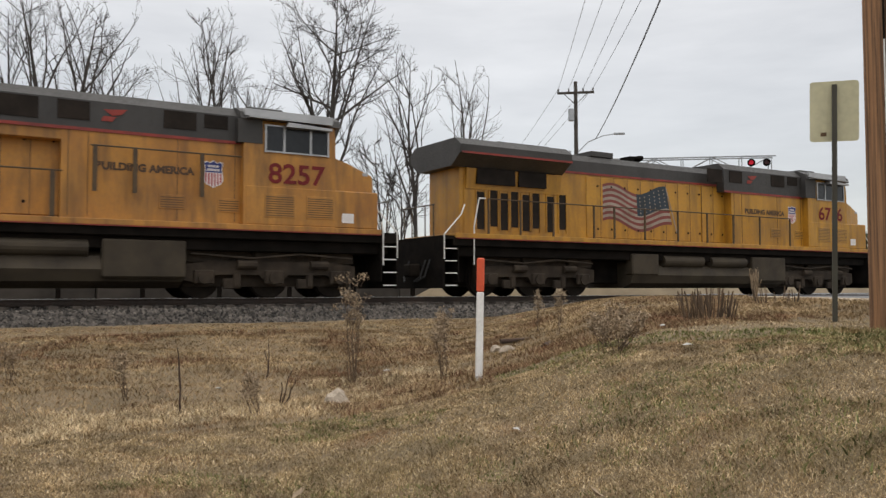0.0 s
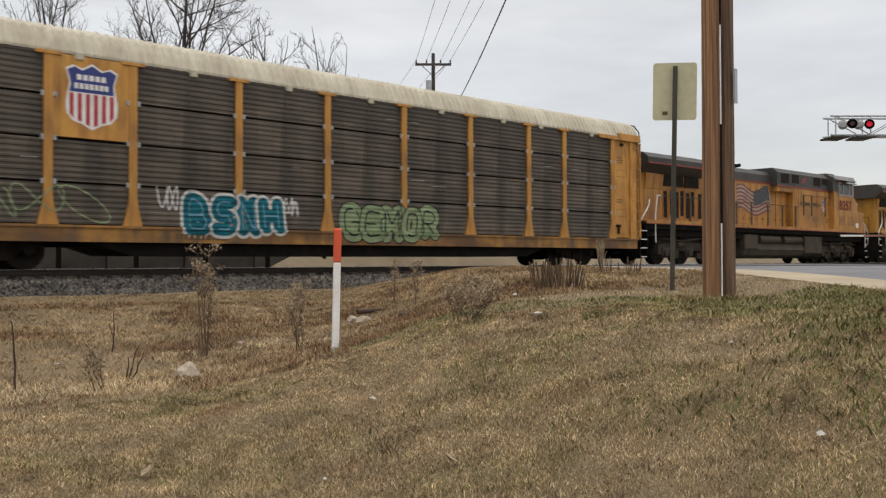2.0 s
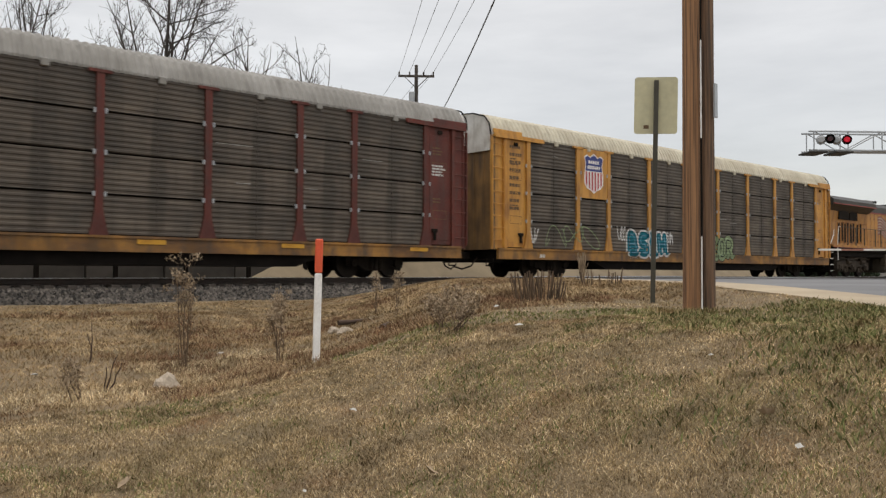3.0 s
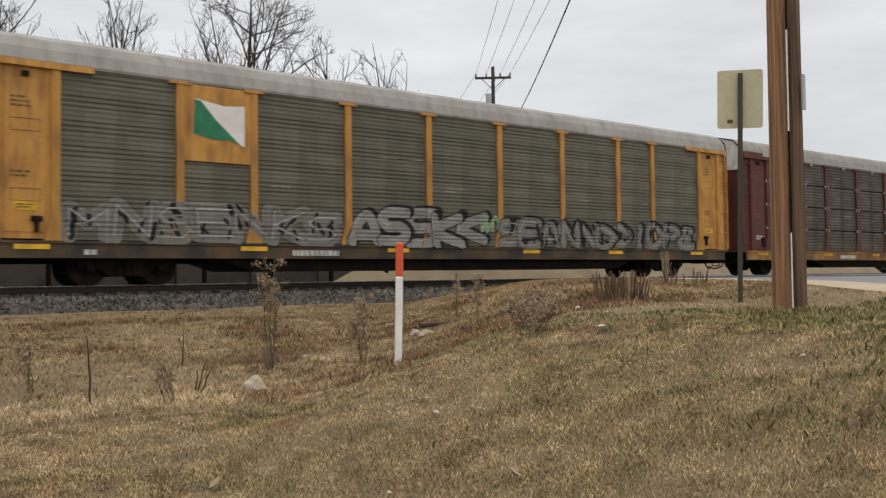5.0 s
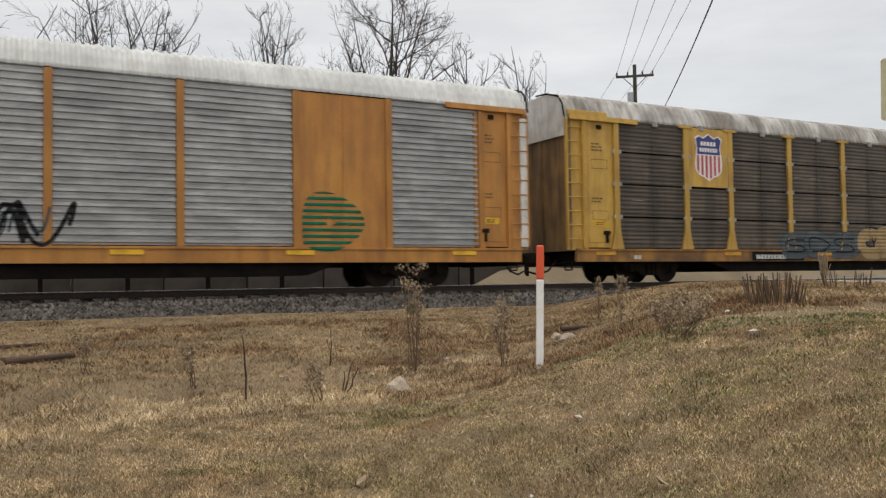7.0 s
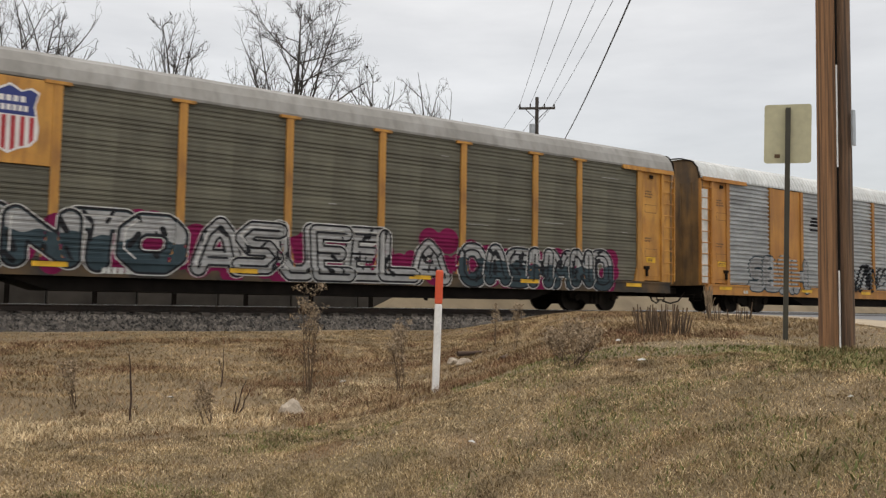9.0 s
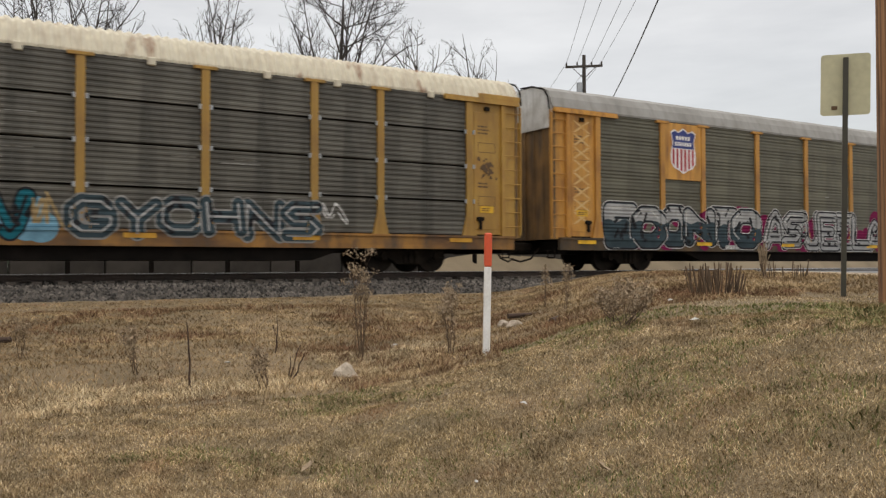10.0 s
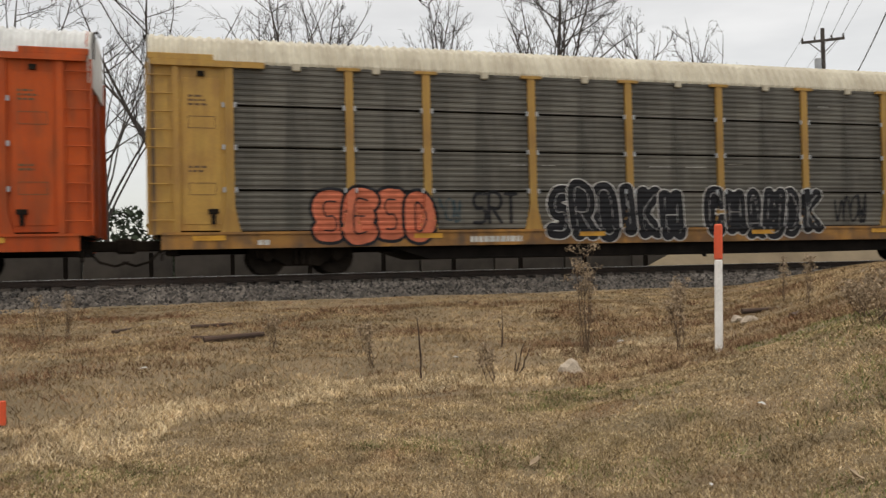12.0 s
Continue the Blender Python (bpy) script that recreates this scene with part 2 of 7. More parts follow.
M_ROCK = mat("pale_limestone", (0.40, 0.335, 0.26), (0.27, 0.22, 0.165), 9.0, 0.9, fine=30, bump=0.9)
M_WOOD = mat("rotten_wood", (0.07, 0.04, 0.026), (0.04, 0.025, 0.018), 3.0, 0.95, fine=20, stretch=(0.5, 4, 4), bump=0.4)
M_LITTER = mat("white_litter", (0.46, 0.45, 0.42), rough=0.7)
M_GALV = mat("galvanised_truss", (0.42, 0.44, 0.46), (0.34, 0.36, 0.38), 2.0, 0.45, 0.4)
M_LENS = glow("lit_red_lens", (0.6, 0.015, 0.035), 0.55)
M_LENS_OFF = mat("unlit_red_lens", (0.09, 0.008, 0.01), rough=0.25)
M_CABLE = mat("cable", (0.06, 0.06, 0.065), rough=0.6)
M_EVERGREEN = mat("far_evergreen", (0.035, 0.05, 0.026), (0.022, 0.034, 0.018), 0.3, 0.95, island=0.4)
M_BLUE = mat("flag_blue", (0.016, 0.03, 0.045), (0.014, 0.022, 0.028), 2.0, 0.5)
M_FLAGRED = mat("flag_red", (0.20, 0.04, 0.03), (0.14, 0.034, 0.025), 2.0, 0.5)
M_FLAGWHITE = mat("flag_white", (0.33, 0.27, 0.22), (0.23, 0.18, 0.13), 2.0, 0.5)
M_SHIELDBLUE = mat("shield_blue", (0.02, 0.035, 0.19), (0.018, 0.03, 0.15), 2.0, 0.5)
M_SHIELDWHITE = mat("shield_white", (0.74, 0.71, 0.69), (0.66, 0.62, 0.6), 2.0, 0.5)
M_SHIELDRED = mat("shield_red", (0.45, 0.03, 0.04), rough=0.5)
M_GREENLOGO = mat("logo_green", (0.01, 0.20, 0.09), rough=0.5)
M_NUMBER = mat("dark_red_numerals", (0.17, 0.014, 0.014), (0.13, 0.012, 0.012), 2.0, 0.6, spec=0.3)
M_LETTER = mat("brown_letters", (0.07, 0.035, 0.014), rough=0.6)
M_STENCIL = mat("white_stencil", (0.6, 0.6, 0.57), rough=0.6)
M_STENCIL_DARK = mat("dark_stencil", (0.13, 0.07, 0.025), rough=0.6)
M_SCRAWL = mat("pale_tan_scrawl", (0.60, 0.40, 0.17), (0.54, 0.31, 0.09), 4.0, 0.6)
M_SCUFF = mat("pale_scuff", (0.34, 0.33, 0.31), (0.2, 0.19, 0.17), 6.0, 0.7)
M_REFLECT_DULL = mat("dirty_reflector", (0.55, 0.28, 0.025), (0.42, 0.2, 0.02), 3.0, 0.6)
M_PLATE = mat("stencil_black", (0.012, 0.011, 0.011), rough=0.8, spec=0.15)
M_REFLECT = mat("yellow_reflector", (0.78, 0.44, 0.02), rough=0.45)
SPRAY = {k: mat("spray_" + k, c, tuple(v * 0.75 for v in c), 2.5, 0.8, fine=12, spec=0.15) for k, c in
         dict(black=(0.022, 0.022, 0.025), white=(0.56, 0.55, 0.53), silver=(0.36, 0.36, 0.355), teal=(0.012, 0.13, 0.17), mint=(0.30, 0.40, 0.26), sage=(0.24, 0.30, 0.17),
              haze=(0.095, 0.11, 0.12), ash=(0.2, 0.19, 0.172), slate=(0.045, 0.068, 0.08), magenta=(0.19, 0.012, 0.065), salmon=(0.55, 0.16, 0.09), green=(0.01, 0.15, 0.09),
              tan=(0.35, 0.25, 0.125), skyblue=(0.16, 0.32, 0.42), grey=(0.27, 0.26, 0.245)).items()}


# ---- mesh helpers ----
def part(name, bm, material, parent, label=""):
    """Link a bmesh as one mesh object under a thing or a part."""
    me = bpy.data.meshes.new(name)
    bm.to_mesh(me)
    bm.free()
    return shared(name, me, material, parent, label)


def shared(name, me, material, parent, label="", at=None):
    """An object on mesh data that others may share; its material sits on the object."""
    ob = new(name, me)
    if not me.materials:
        me.materials.append(None)
    ob.material_slots[0].link = "OBJECT"
    ob.material_slots[0].material = material
    ob.parent = parent
    if at is not None:
        ob.matrix_basis = at
    if label:
        tagged(ob, label)
    return ob


def thing(name, label, category, at=None, group="", kind=""):
    ob = new(name)
    ob.empty_display_size = 0.2
    if at is not None:
        ob.matrix_basis = at
    return tagged(ob, label, category, group, kind)


def box(bm, x0, x1, y0, y1, z0, z1, bevel=0.0):
    r = bmesh.ops.create_cube(bm, size=1.0, matrix=Matrix.Translation(((x0 + x1) / 2, (y0 + y1) / 2, (z0 + z1) / 2)) @ Matrix.Diagonal((abs(x1 - x0), abs(y1 - y0), abs(z1 - z0), 1)))
    if bevel:
        es = list({e for v in r["verts"] for e in v.link_edges})
        bmesh.ops.bevel(bm, geom=es, offset=bevel, segments=1, affect="EDGES")
    return bm


def boxes(*rows, bevel=0.0):
    bm = bmesh.new()
    for r in rows:
        box(bm, *r, bevel=bevel)
    return bm


def rod(bm, a, b, r0, r1=None, sides=8, caps=True):
    a, b = Vector(a), Vector(b)
    d = b - a
    m = Matrix.Translation((a + b) / 2) @ d.to_track_quat("Z", "Y").to_matrix().to_4x4()
    bmesh.ops.create_cone(bm, cap_ends=caps, segments=sides, radius1=r0, radius2=r0 if r1 is None else r1, depth=d.length, matrix=m)
    return bm


def chain(bm, points, r, sides=6):
    for a, b in zip(points, points[1:]):
        rod(bm, a, b, r, sides=sides)
    return bm


def prism(bm, outline, y0, y1):
    """A solid whose x-z outline runs between two y planes."""
    a = [bm.verts.new((x, y0, z)) for x, z in outline]
    b = [bm.verts.new((x, y1, z)) for x, z in outline]
    bm.faces.new(a)
    bm.faces.new(b[::-1])
    for i in range(len(a)):
        j = (i + 1) % len(a)
        bm.faces.new((a[j], a[i], b[i], b[j]))
    bmesh.ops.recalc_face_normals(bm, faces=bm.faces)
    return bm


def loft(bm, sections, close=True):
    """Skin between rings of equal count."""
    rings = [[bm.verts.new(p) for p in s] for s in sections]
    n = len(rings[0])
    for a, b in zip(rings, rings[1:]):
        for i in range(n if close else n - 1):
            j = (i + 1) % n
            bm.faces.new((a[i], a[j], b[j], b[i]))
    if close:
        bm.faces.new(rings[0][::-1])
        bm.faces.new(rings[-1])
    bmesh.ops.recalc_face_normals(bm, faces=bm.faces)
    return bm


def flat(bm, outline, y):
    """A thin painted shape in the x-z plane that faces -y."""
    vs = [bm.verts.new((x, y, z)) for x, z in outline]
    f = bm.faces.new(vs)
    f.normal_update()
    if f.normal.y > 0:
        f.normal_flip()
    return bm


def raw_mesh(name, verts, faces):
    me = bpy.data.meshes.new(name)
    me.from_pydata(verts, [], faces)
    me.update()
    return me


# ---- the lie of the land; z = 0 is the top of the rails ----
TRACK_Y, SIDE = 22.48, 1.53
LOW = [(-60, -1.9), (-6, -1.4), (3, -1.32), (8, -1.12), (13, -0.93), (17, -0.7), (19.2, -0.55), (27, -0.7), (40, -0.6), (90, -0.3)]
ROAD_D, ROAD_N = Vector((0.643, 0.766)), Vector((0.766, -0.643))


def step(v, a, b):
    k = min(max((v - a) / (b - a), 0.0), 1.0)
    return k * k * (3 - 2 * k)


def ground_height(x, y):
    low = LOW[-1][1]
    for (a, za), (b, zb) in zip(LOW, LOW[1:]):
        if y <= b:
            low = za + (zb - za) * step(y, a, b)
            break
    if x < 0 and y < 19:
        low -= 0.12 * min(-x / 6.0, 1.0)
    k = step(x, 2.0 + 0.85 * max(y - 6.5, 0.0), 7.5 + 0.85 * max(y - 6.5, 0.0))
    up = -0.3 + 0.25 * min(max((math.hypot(x, y) - 9.0) / 9.0, 0.0), 1.0)
    z = low + (up - low) * k
    off, along = x * ROAD_N.x + y * ROAD_N.y, x * ROAD_D.x + y * ROAD_D.y
    if off > 3.7 and along > -24:
        z += (-0.25 + 0.22 * step(along, 4, 16) - z) * step(off, 3.7, 4.6)
    return z


def rough_height(x, y):
    amp = 0.05 if y < 8 else 0.065 if y < 18 else 0.02
    return ground_height(x, y) + amp * noise.noise((x * 0.7, y * 0.7, 0)) + 0.4 * amp * noise.noise((x * 2.6, y * 2.6, 3))


def build_ground():
    xs = [-3000, -900, -300, -120, -60, -35] + [-22 + 0.25 * i for i in range(210)] + [33, 37, 42, 50, 60, 80, 120, 300, 900, 3000]
    ys = [-3000, -600, -120, -40, -15, -6] + [-3 + 0.25 * i for i in range(105)] + [24, 26, 28, 30, 33, 37, 42, 50, 60, 80, 120, 200, 500, 1200, 3000]
    verts = []
    for y in ys:
        for x in xs:
            far = max(abs(x), abs(y)) > 60
            z = ground_height(x, y) if far else rough_height(x, y)
            off = Vector((x, y)).dot(ROAD_N)
            along = Vector((x, y)).dot(ROAD_D)
            if off > 4.7 and along > -30:
                z = min(z, -0.14 if off > 5.2 else z)
                z -= 0.15 * step(off, 4.7, 5.1)
            if 20.0 < y < 25.5:
                z = min(z, -0.6)
            verts.append((x, y, z))
    n = len(xs)
    faces = [(j * n + i, j * n + i + 1, (j + 1) * n + i + 1, (j + 1) * n + i) for j in range(len(ys) - 1) for i in range(n - 1)]
    me = raw_mesh("ground", verts, faces)
    me.materials.append(M_GROUND)
    for p in me.polygons:
        p.use_smooth = True
    tagged(new("ground", me), "dead winter turf sloping down to the railway ditch", "ground", kind="structure")


build_ground()


def build_track():
    # ballast bank
    bm = bmesh.new()
    prof = [(18.4, -0.76), (19.3, -0.52), (20.5, -0.31), (21.3, -0.27), (21.75, -0.2), (23.8, -0.19), (24.5, -0.22), (25.9, -0.8)]
    xs = [-90 + 3 * i for i in range(80)]
    rings = []
    for x in xs:
        lift = 0.18 * step(x, 14, 24)
        rings.append([bm.verts.new((x, y, z + (lift if i in (0, 1, 7) else 0.06 * step(x, 14, 24)) + 0.02 * noise.noise((x, y, 5)))) for i, (y, z) in enumerate(prof)])
    for a, b in zip(rings, rings[1:]):
        for i in range(len(prof) - 1):
            bm.faces.new((a[i], b[i], b[i + 1], a[i + 1]))
    bed = tagged(part("ballast_bank", bm, M_BALLAST, None), "grey crushed stone ballast bank under the railway track", "ballast", kind="structure")
    # loose stones on the near shoulder
    rng = np.random.default_rng(4)
    base = np.array([(1, 0, -0.3), (-0.4, 0.9, -0.2), (-0.5, -0.8, -0.3), (0.1, 0.2, 0.8), (0.5, -0.5, 0.5)])
    tri = [(0, 1, 3), (1, 2, 3), (2, 4, 3), (0, 3, 4), (0, 4, 2)]
    verts, faces = [], []
    for i in range(26000):
        x = rng.uniform(-14, 34)
        y = rng.uniform(18.5, 21.9) if rng.random() < 0.9 else rng.uniform(21.9, 23.2)
        z = float(np.interp(y, [p[0] for p in prof], [p[1] for p in prof]))
        lift = 0.18 * step(x, 14, 24) if y < 20 else 0.06 * step(x, 14, 24)
        s = rng.uniform(0.03, 0.075)
        a = rng.uniform(0, 6.28)
        c, q = math.cos(a), math.sin(a)
        pts = base * s * rng.uniform(0.7, 1.3, (5, 3))
        k = len(verts)
        verts += [(x + p[0] * c - p[1] * q, y + p[0] * q + p[1] * c, z + lift + 0.012 + p[2]) for p in pts]
        faces += [(a_ + k, b_ + k, c_ + k) for a_, b_, c_ in tri]
    me = raw_mesh("ballast_stones", verts, faces)
    tagged(shared("ballast_stones", me, M_STONE, None), "loose crushed grey ballast stones along the track", "ballast", kind="stuff")
    # ties
    tie_bm = boxes((-0.11, 0.11, -1.3, 1.3, -0.34, -0.165), bevel=0.012)
    me = bpy.data.meshes.new("railroad_tie")
    tie_bm.to_mesh(me)
    tie_bm.free()
    track = thing("railway_track", "single railway track of rusty rails on dark wooden ties", "railway track", pose(0, TRACK_Y, 0), kind="structure")
    for i in range(150):
        shared("railroad_tie", me, M_TIE, track, at=pose(-26 + 0.52 * i, random.uniform(-0.04, 0.04), 0, 0, 0, random.uniform(-1, 1)))
    for side in (-1, 1):
        bm = bmesh.new()
        y = side * 0.755
        prof = [(-0.075, -0.17), (0.075, -0.17), (0.075, -0.155), (0.012, -0.135), (0.012, -0.045), (0.036, -0.035), (0.036, -0.006), (-0.036, -0.006), (-0.036, -0.035), (-0.012, -0.045), (-0.012, -0.135), (-0.075, -0.155)]
        loft(bm, [[(x, y + a, b) for a, b in prof] for x in (-200, 240)])
        rail = part("rail", bm, M_RAIL, track, "rusty steel rail")
        part("running_surface", boxes((-200, 240, y - 0.033, y + 0.033, -0.0055, 0.0)), M_RAILHEAD, rail, "polished top of the rail")


build_track()


def strip(name, off0, off1, along0, along1, z0, z1, material, label, category, drop=0.25):
    bm = bmesh.new()
    secs = []
    for i in range(41):
        a = along0 + (along1 - along0) * i / 40
        p0, p1 = ROAD_D * a + ROAD_N * off0, ROAD_D * a + ROAD_N * off1
        za = z0 + (z1 - z0) * step(a, 4, 16)
        secs.append([(p0.x, p0.y, za), (p1.x, p1.y, za), (p1.x, p1.y, za - drop), (p0.x, p0.y, za - drop)])
    loft(bm, secs)
    return tagged(part(name, bm, material, None), label, category, kind="structure")


# the road that crosses the track at a slant, with a sandy concrete gutter
strip("road", 5.85, 19.5, -25, 26.2, -0.24, -0.015, M_ASPHALT, "worn grey asphalt road running up to the level crossing", "road")
strip("pavement", 4.75, 5.846, -25, 25.5, -0.22, -0.0, M_CONCRETE, "sandy pale concrete gutter along the road edge", "pavement")
strip("road_beyond", 5.85, 19.5, 33.5, 140, -0.02, -0.02, M_ASPHALT, "grey asphalt road beyond the level crossing", "road")


# ---- the train ----
MOVERS = []  # (thing, offset of its front from the first car's front)
WHEELS = []  # (wheelset, radius, place in its truck)
LENGTH = 28.02
POSTS = [-26.12, -23.2, -21.2, -18.3, -15.43, -12.55, -9.67, -6.78, -4.82, -1.9]
SILVER_POSTS = [-26.4, -23.6, -21.45, -18.7, -15.8, -12.9, -10.0, -7.1, -4.5, -1.6]
SHIFT = -0.62  # the lettering is laid out from the rear door post at -25.5
ROWS = [(1.09, 2.05), (2.1, 3.08), (3.13, 4.1), (4.15, 5.14)]
MESHES = {}


def corrugation(z, pitch, depth):
    """Depth of the sheet behind its crests at height z."""
    k = (z / pitch) % 1.0
    if pitch == 0.118 and math.floor(z / pitch) % 5 > 2:
        depth *= 0.3  # smooth bands between groups of three ribs
    return depth * (0.0 if k < 0.36 else (k - 0.36) / 0.14 if k < 0.5 else 1.0 if k < 0.86 else (1.0 - k) / 0.14)


def breaks(z0, z1, pitch):
    out, i = [z0], math.floor(z0 / pitch)
    while i * pitch < z1:
        out += [z for z in (pitch * (i + k) for k in (0.0, 0.36, 0.5, 0.86)) if z0 + 0.002 < z < z1 - 0.002]
        i += 1
    return out + [z1]


def panel_mesh(width, z0, z1, pitch, depth):
    key = ("panel", round(width, 2), z0, pitch)
    if key not in MESHES:
        zs = breaks(z0, z1, pitch)
        verts, faces = [], []
        for z in zs:
            y = -SIDE + 0.012 + corrugation(z, pitch, depth)
            verts += [(-width / 2, y, z), (width / 2, y, z)]
        faces = [(2 * i, 2 * i + 1, 2 * i + 3, 2 * i + 2) for i in range(len(zs) - 1)]
        k = len(verts)
        verts += [(-width / 2, -SIDE + 0.09, z0), (width / 2, -SIDE + 0.09, z0), (-width / 2, -SIDE + 0.09, z1), (width / 2, -SIDE + 0.09, z1)]
        n = 2 * len(zs)
        faces += [(k + 1, k, k + 2, k + 3), (0, k, k + 1, 1), (n - 2, n - 1, k + 3, k + 2)]
        MESHES[key] = raw_mesh("panel", verts, faces)
    return MESHES[key]


def cached(key, build):
    if key not in MESHES:
        bm = build()
        me = bpy.data.meshes.new(key)
        bm.to_mesh(me)
        bm.free()
        MESHES[key] = me
    return MESHES[key]


def post_bm():
    bm = bmesh.new()
    y0, y1 = -SIDE - 0.05, -SIDE + 0.08
    prism(bm, [(-0.24, 1.062), (0.24, 1.062), (0.125, 1.55), (0.1, 1.7), (0.1, 5.06), (-0.1, 5.06), (-0.1, 1.7), (-0.125, 1.55)], y0, y1)
    box(bm, -0.29, 0.29, y0 - 0.02, y1, 5.06, 5.135)
    return bm


def clip_bm():
    return rod(bmesh.new(), (0, -SIDE - 0.045, -0.06), (0, -SIDE - 0.045, 0.06), 0.036, sides=6)


def roof_bm(n=500, deep=0.042):
    bm = bmesh.new()
    prof = [(-1.545, 5.13), (-1.55, 5.2), (-1.44, 5.5), (-1.28, 5.75), (-0.95, 5.91), (-0.5, 5.98), (0, 6.0), (0.5, 5.98), (0.95, 5.91), (1.28, 5.75), (1.44, 5.5), (1.55, 5.2), (1.545, 5.13)]
    secs = []
    for i in range(n + 1):
        x = -0.05 - (LENGTH - 0.1) * i / n
        d = 0.0 if (i // 2) % 2 else deep
        secs.append([(x, y * (1 - d / 1.5), z - (d if z > 5.3 else 0)) for y, z in prof])
    return loft(bm, secs, close=False)


def end_outline(inset=0.0):
    return [(-1.5 + inset, 1.0), (-1.5 + inset, 5.1), (-1.42 + inset, 5.49), (-1.25 + inset, 5.73), (-0.93, 5.89), (-0.5, 5.96), (0.5, 5.96), (0.93, 5.89), (1.25 - inset, 5.73), (1.42 - inset, 5.49), (1.5 - inset, 5.1), (1.5 - inset, 1.0)]


def ladder_bm():
    bm = boxes((-0.04, 0.0, -0.06, 0.02, 1.1, 5.0), (-0.62, -0.58, -0.06, 0.02, 1.1, 5.0))
    for i in range(9):
        rod(bm, (-0.6, -0.05, 1.35 + 0.43 * i), (-0.02, -0.05, 1.35 + 0.43 * i), 0.016, sides=6)
    return bm


def wheel_bm(radius=0.46):
    bm = bmesh.new()
    for s in (-1, 1):
        rod(bm, (0, s * 0.70, 0), (0, s * 0.83, 0), radius, sides=28)
        rod(bm, (0, s * 0.67, 0), (0, s * 0.70, 0), radius + 0.03, sides=28)
        rod(bm, (0, s * 0.83, 0), (0, s * 0.87, 0), radius * 0.35, sides=16)
    rod(bm, (0, -1.0, 0), (0, 1.0, 0), 0.08, sides=10)
    return bm


def side_frame_bm():
    bm = bmesh.new()
    for s in (-1, 1):
        prism(bm, [(-1.15, 0.42), (-1.15, 0.62), (-0.75, 0.68), (-0.4, 0.82), (0.4, 0.82), (0.75, 0.68), (1.15, 0.62), (1.15, 0.42), (0.72, 0.42), (0.4, 0.22), (-0.4, 0.22), (-0.72, 0.42)], s * 1.02 - 0.08, s * 1.02 + 0.08)
        for x in (-0.86, 0.86):
            rod(bm, (x, s * 1.08, 0.46), (x, s * 1.18, 0.46), 0.12, sides=12)
        for x in (-0.18, 0.0, 0.18):
            rod(bm, (x, s * 1.12, 0.26), (x, s * 1.12, 0.62), 0.075, sides=8)
    box(bm, -0.3, 0.3, -1.0, 1.0, 0.45, 0.75, 0.03)
    return bm


def freight_truck(car, x):
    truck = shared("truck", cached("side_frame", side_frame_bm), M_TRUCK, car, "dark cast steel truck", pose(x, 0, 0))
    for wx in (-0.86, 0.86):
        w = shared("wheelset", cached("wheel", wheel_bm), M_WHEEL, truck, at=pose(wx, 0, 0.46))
        WHEELS.append((w, 0.46, (wx, 0, 0.46)))


def stencil_bars(car, x0, z, rows, material, y=-SIDE - 0.004, name="stencilled_lettering", height=0.05, gap=0.1, width=0.5):
    """Lettering too small to read, as bars."""
    bm = bmesh.new()
    rng = random.Random(int(abs(x0) * 100 + z * 10))
    for i in range(rows):
        x = x0
        end = x0 + width * rng.uniform(0.7, 1.0)
        while x < end:
            w = rng.uniform(0.05, 0.16)
            zz = z - i * gap
            flat(bm, [(x, zz), (min(x + w, end), zz), (min(x + w, end), zz + height), (x, zz + height)], y)
            x += w + 0.03
    return part(name, bm, material, car, "worn stencilled markings")


def shield_outline(cx, cz, w, h):
    pts = [(-0.5, 0.40), (-0.36, 0.46), (-0.2, 0.41), (0, 0.5), (0.2, 0.41), (0.36, 0.46), (0.5, 0.40), (0.43, 0.2), (0.5, -0.1), (0.48, -0.27), (0.36, -0.38), (0.18, -0.42), (0, -0.5), (-0.18, -0.42), (-0.36, -0.38), (-0.48, -0.27), (-0.5, -0.1), (-0.43, 0.2)]
    return [(cx + x * w, cz + z * h) for x, z in pts]


def clipped(outline, z, keep_above):
    """Part of an outline above or below a level."""
    out = []
    for (xa, za), (xb, zb) in zip(outline, outline[1:] + outline[:1]):
        ina, inb = (za >= z) == keep_above, (zb >= z) == keep_above
        if ina:
            out.append((xa, za))
        if ina != inb:
            k = (z - za) / (zb - za)
            out.append((xa + (xb - xa) * k, z))
    return out


def clipped_x(outline, x0, x1):
    for lim, above in ((x0, True), (x1, False)):
        outline = [(b, a) for a, b in clipped([(z, x) for x, z in outline], lim, above)]
        if len(outline) < 3:
            return []
    return outline


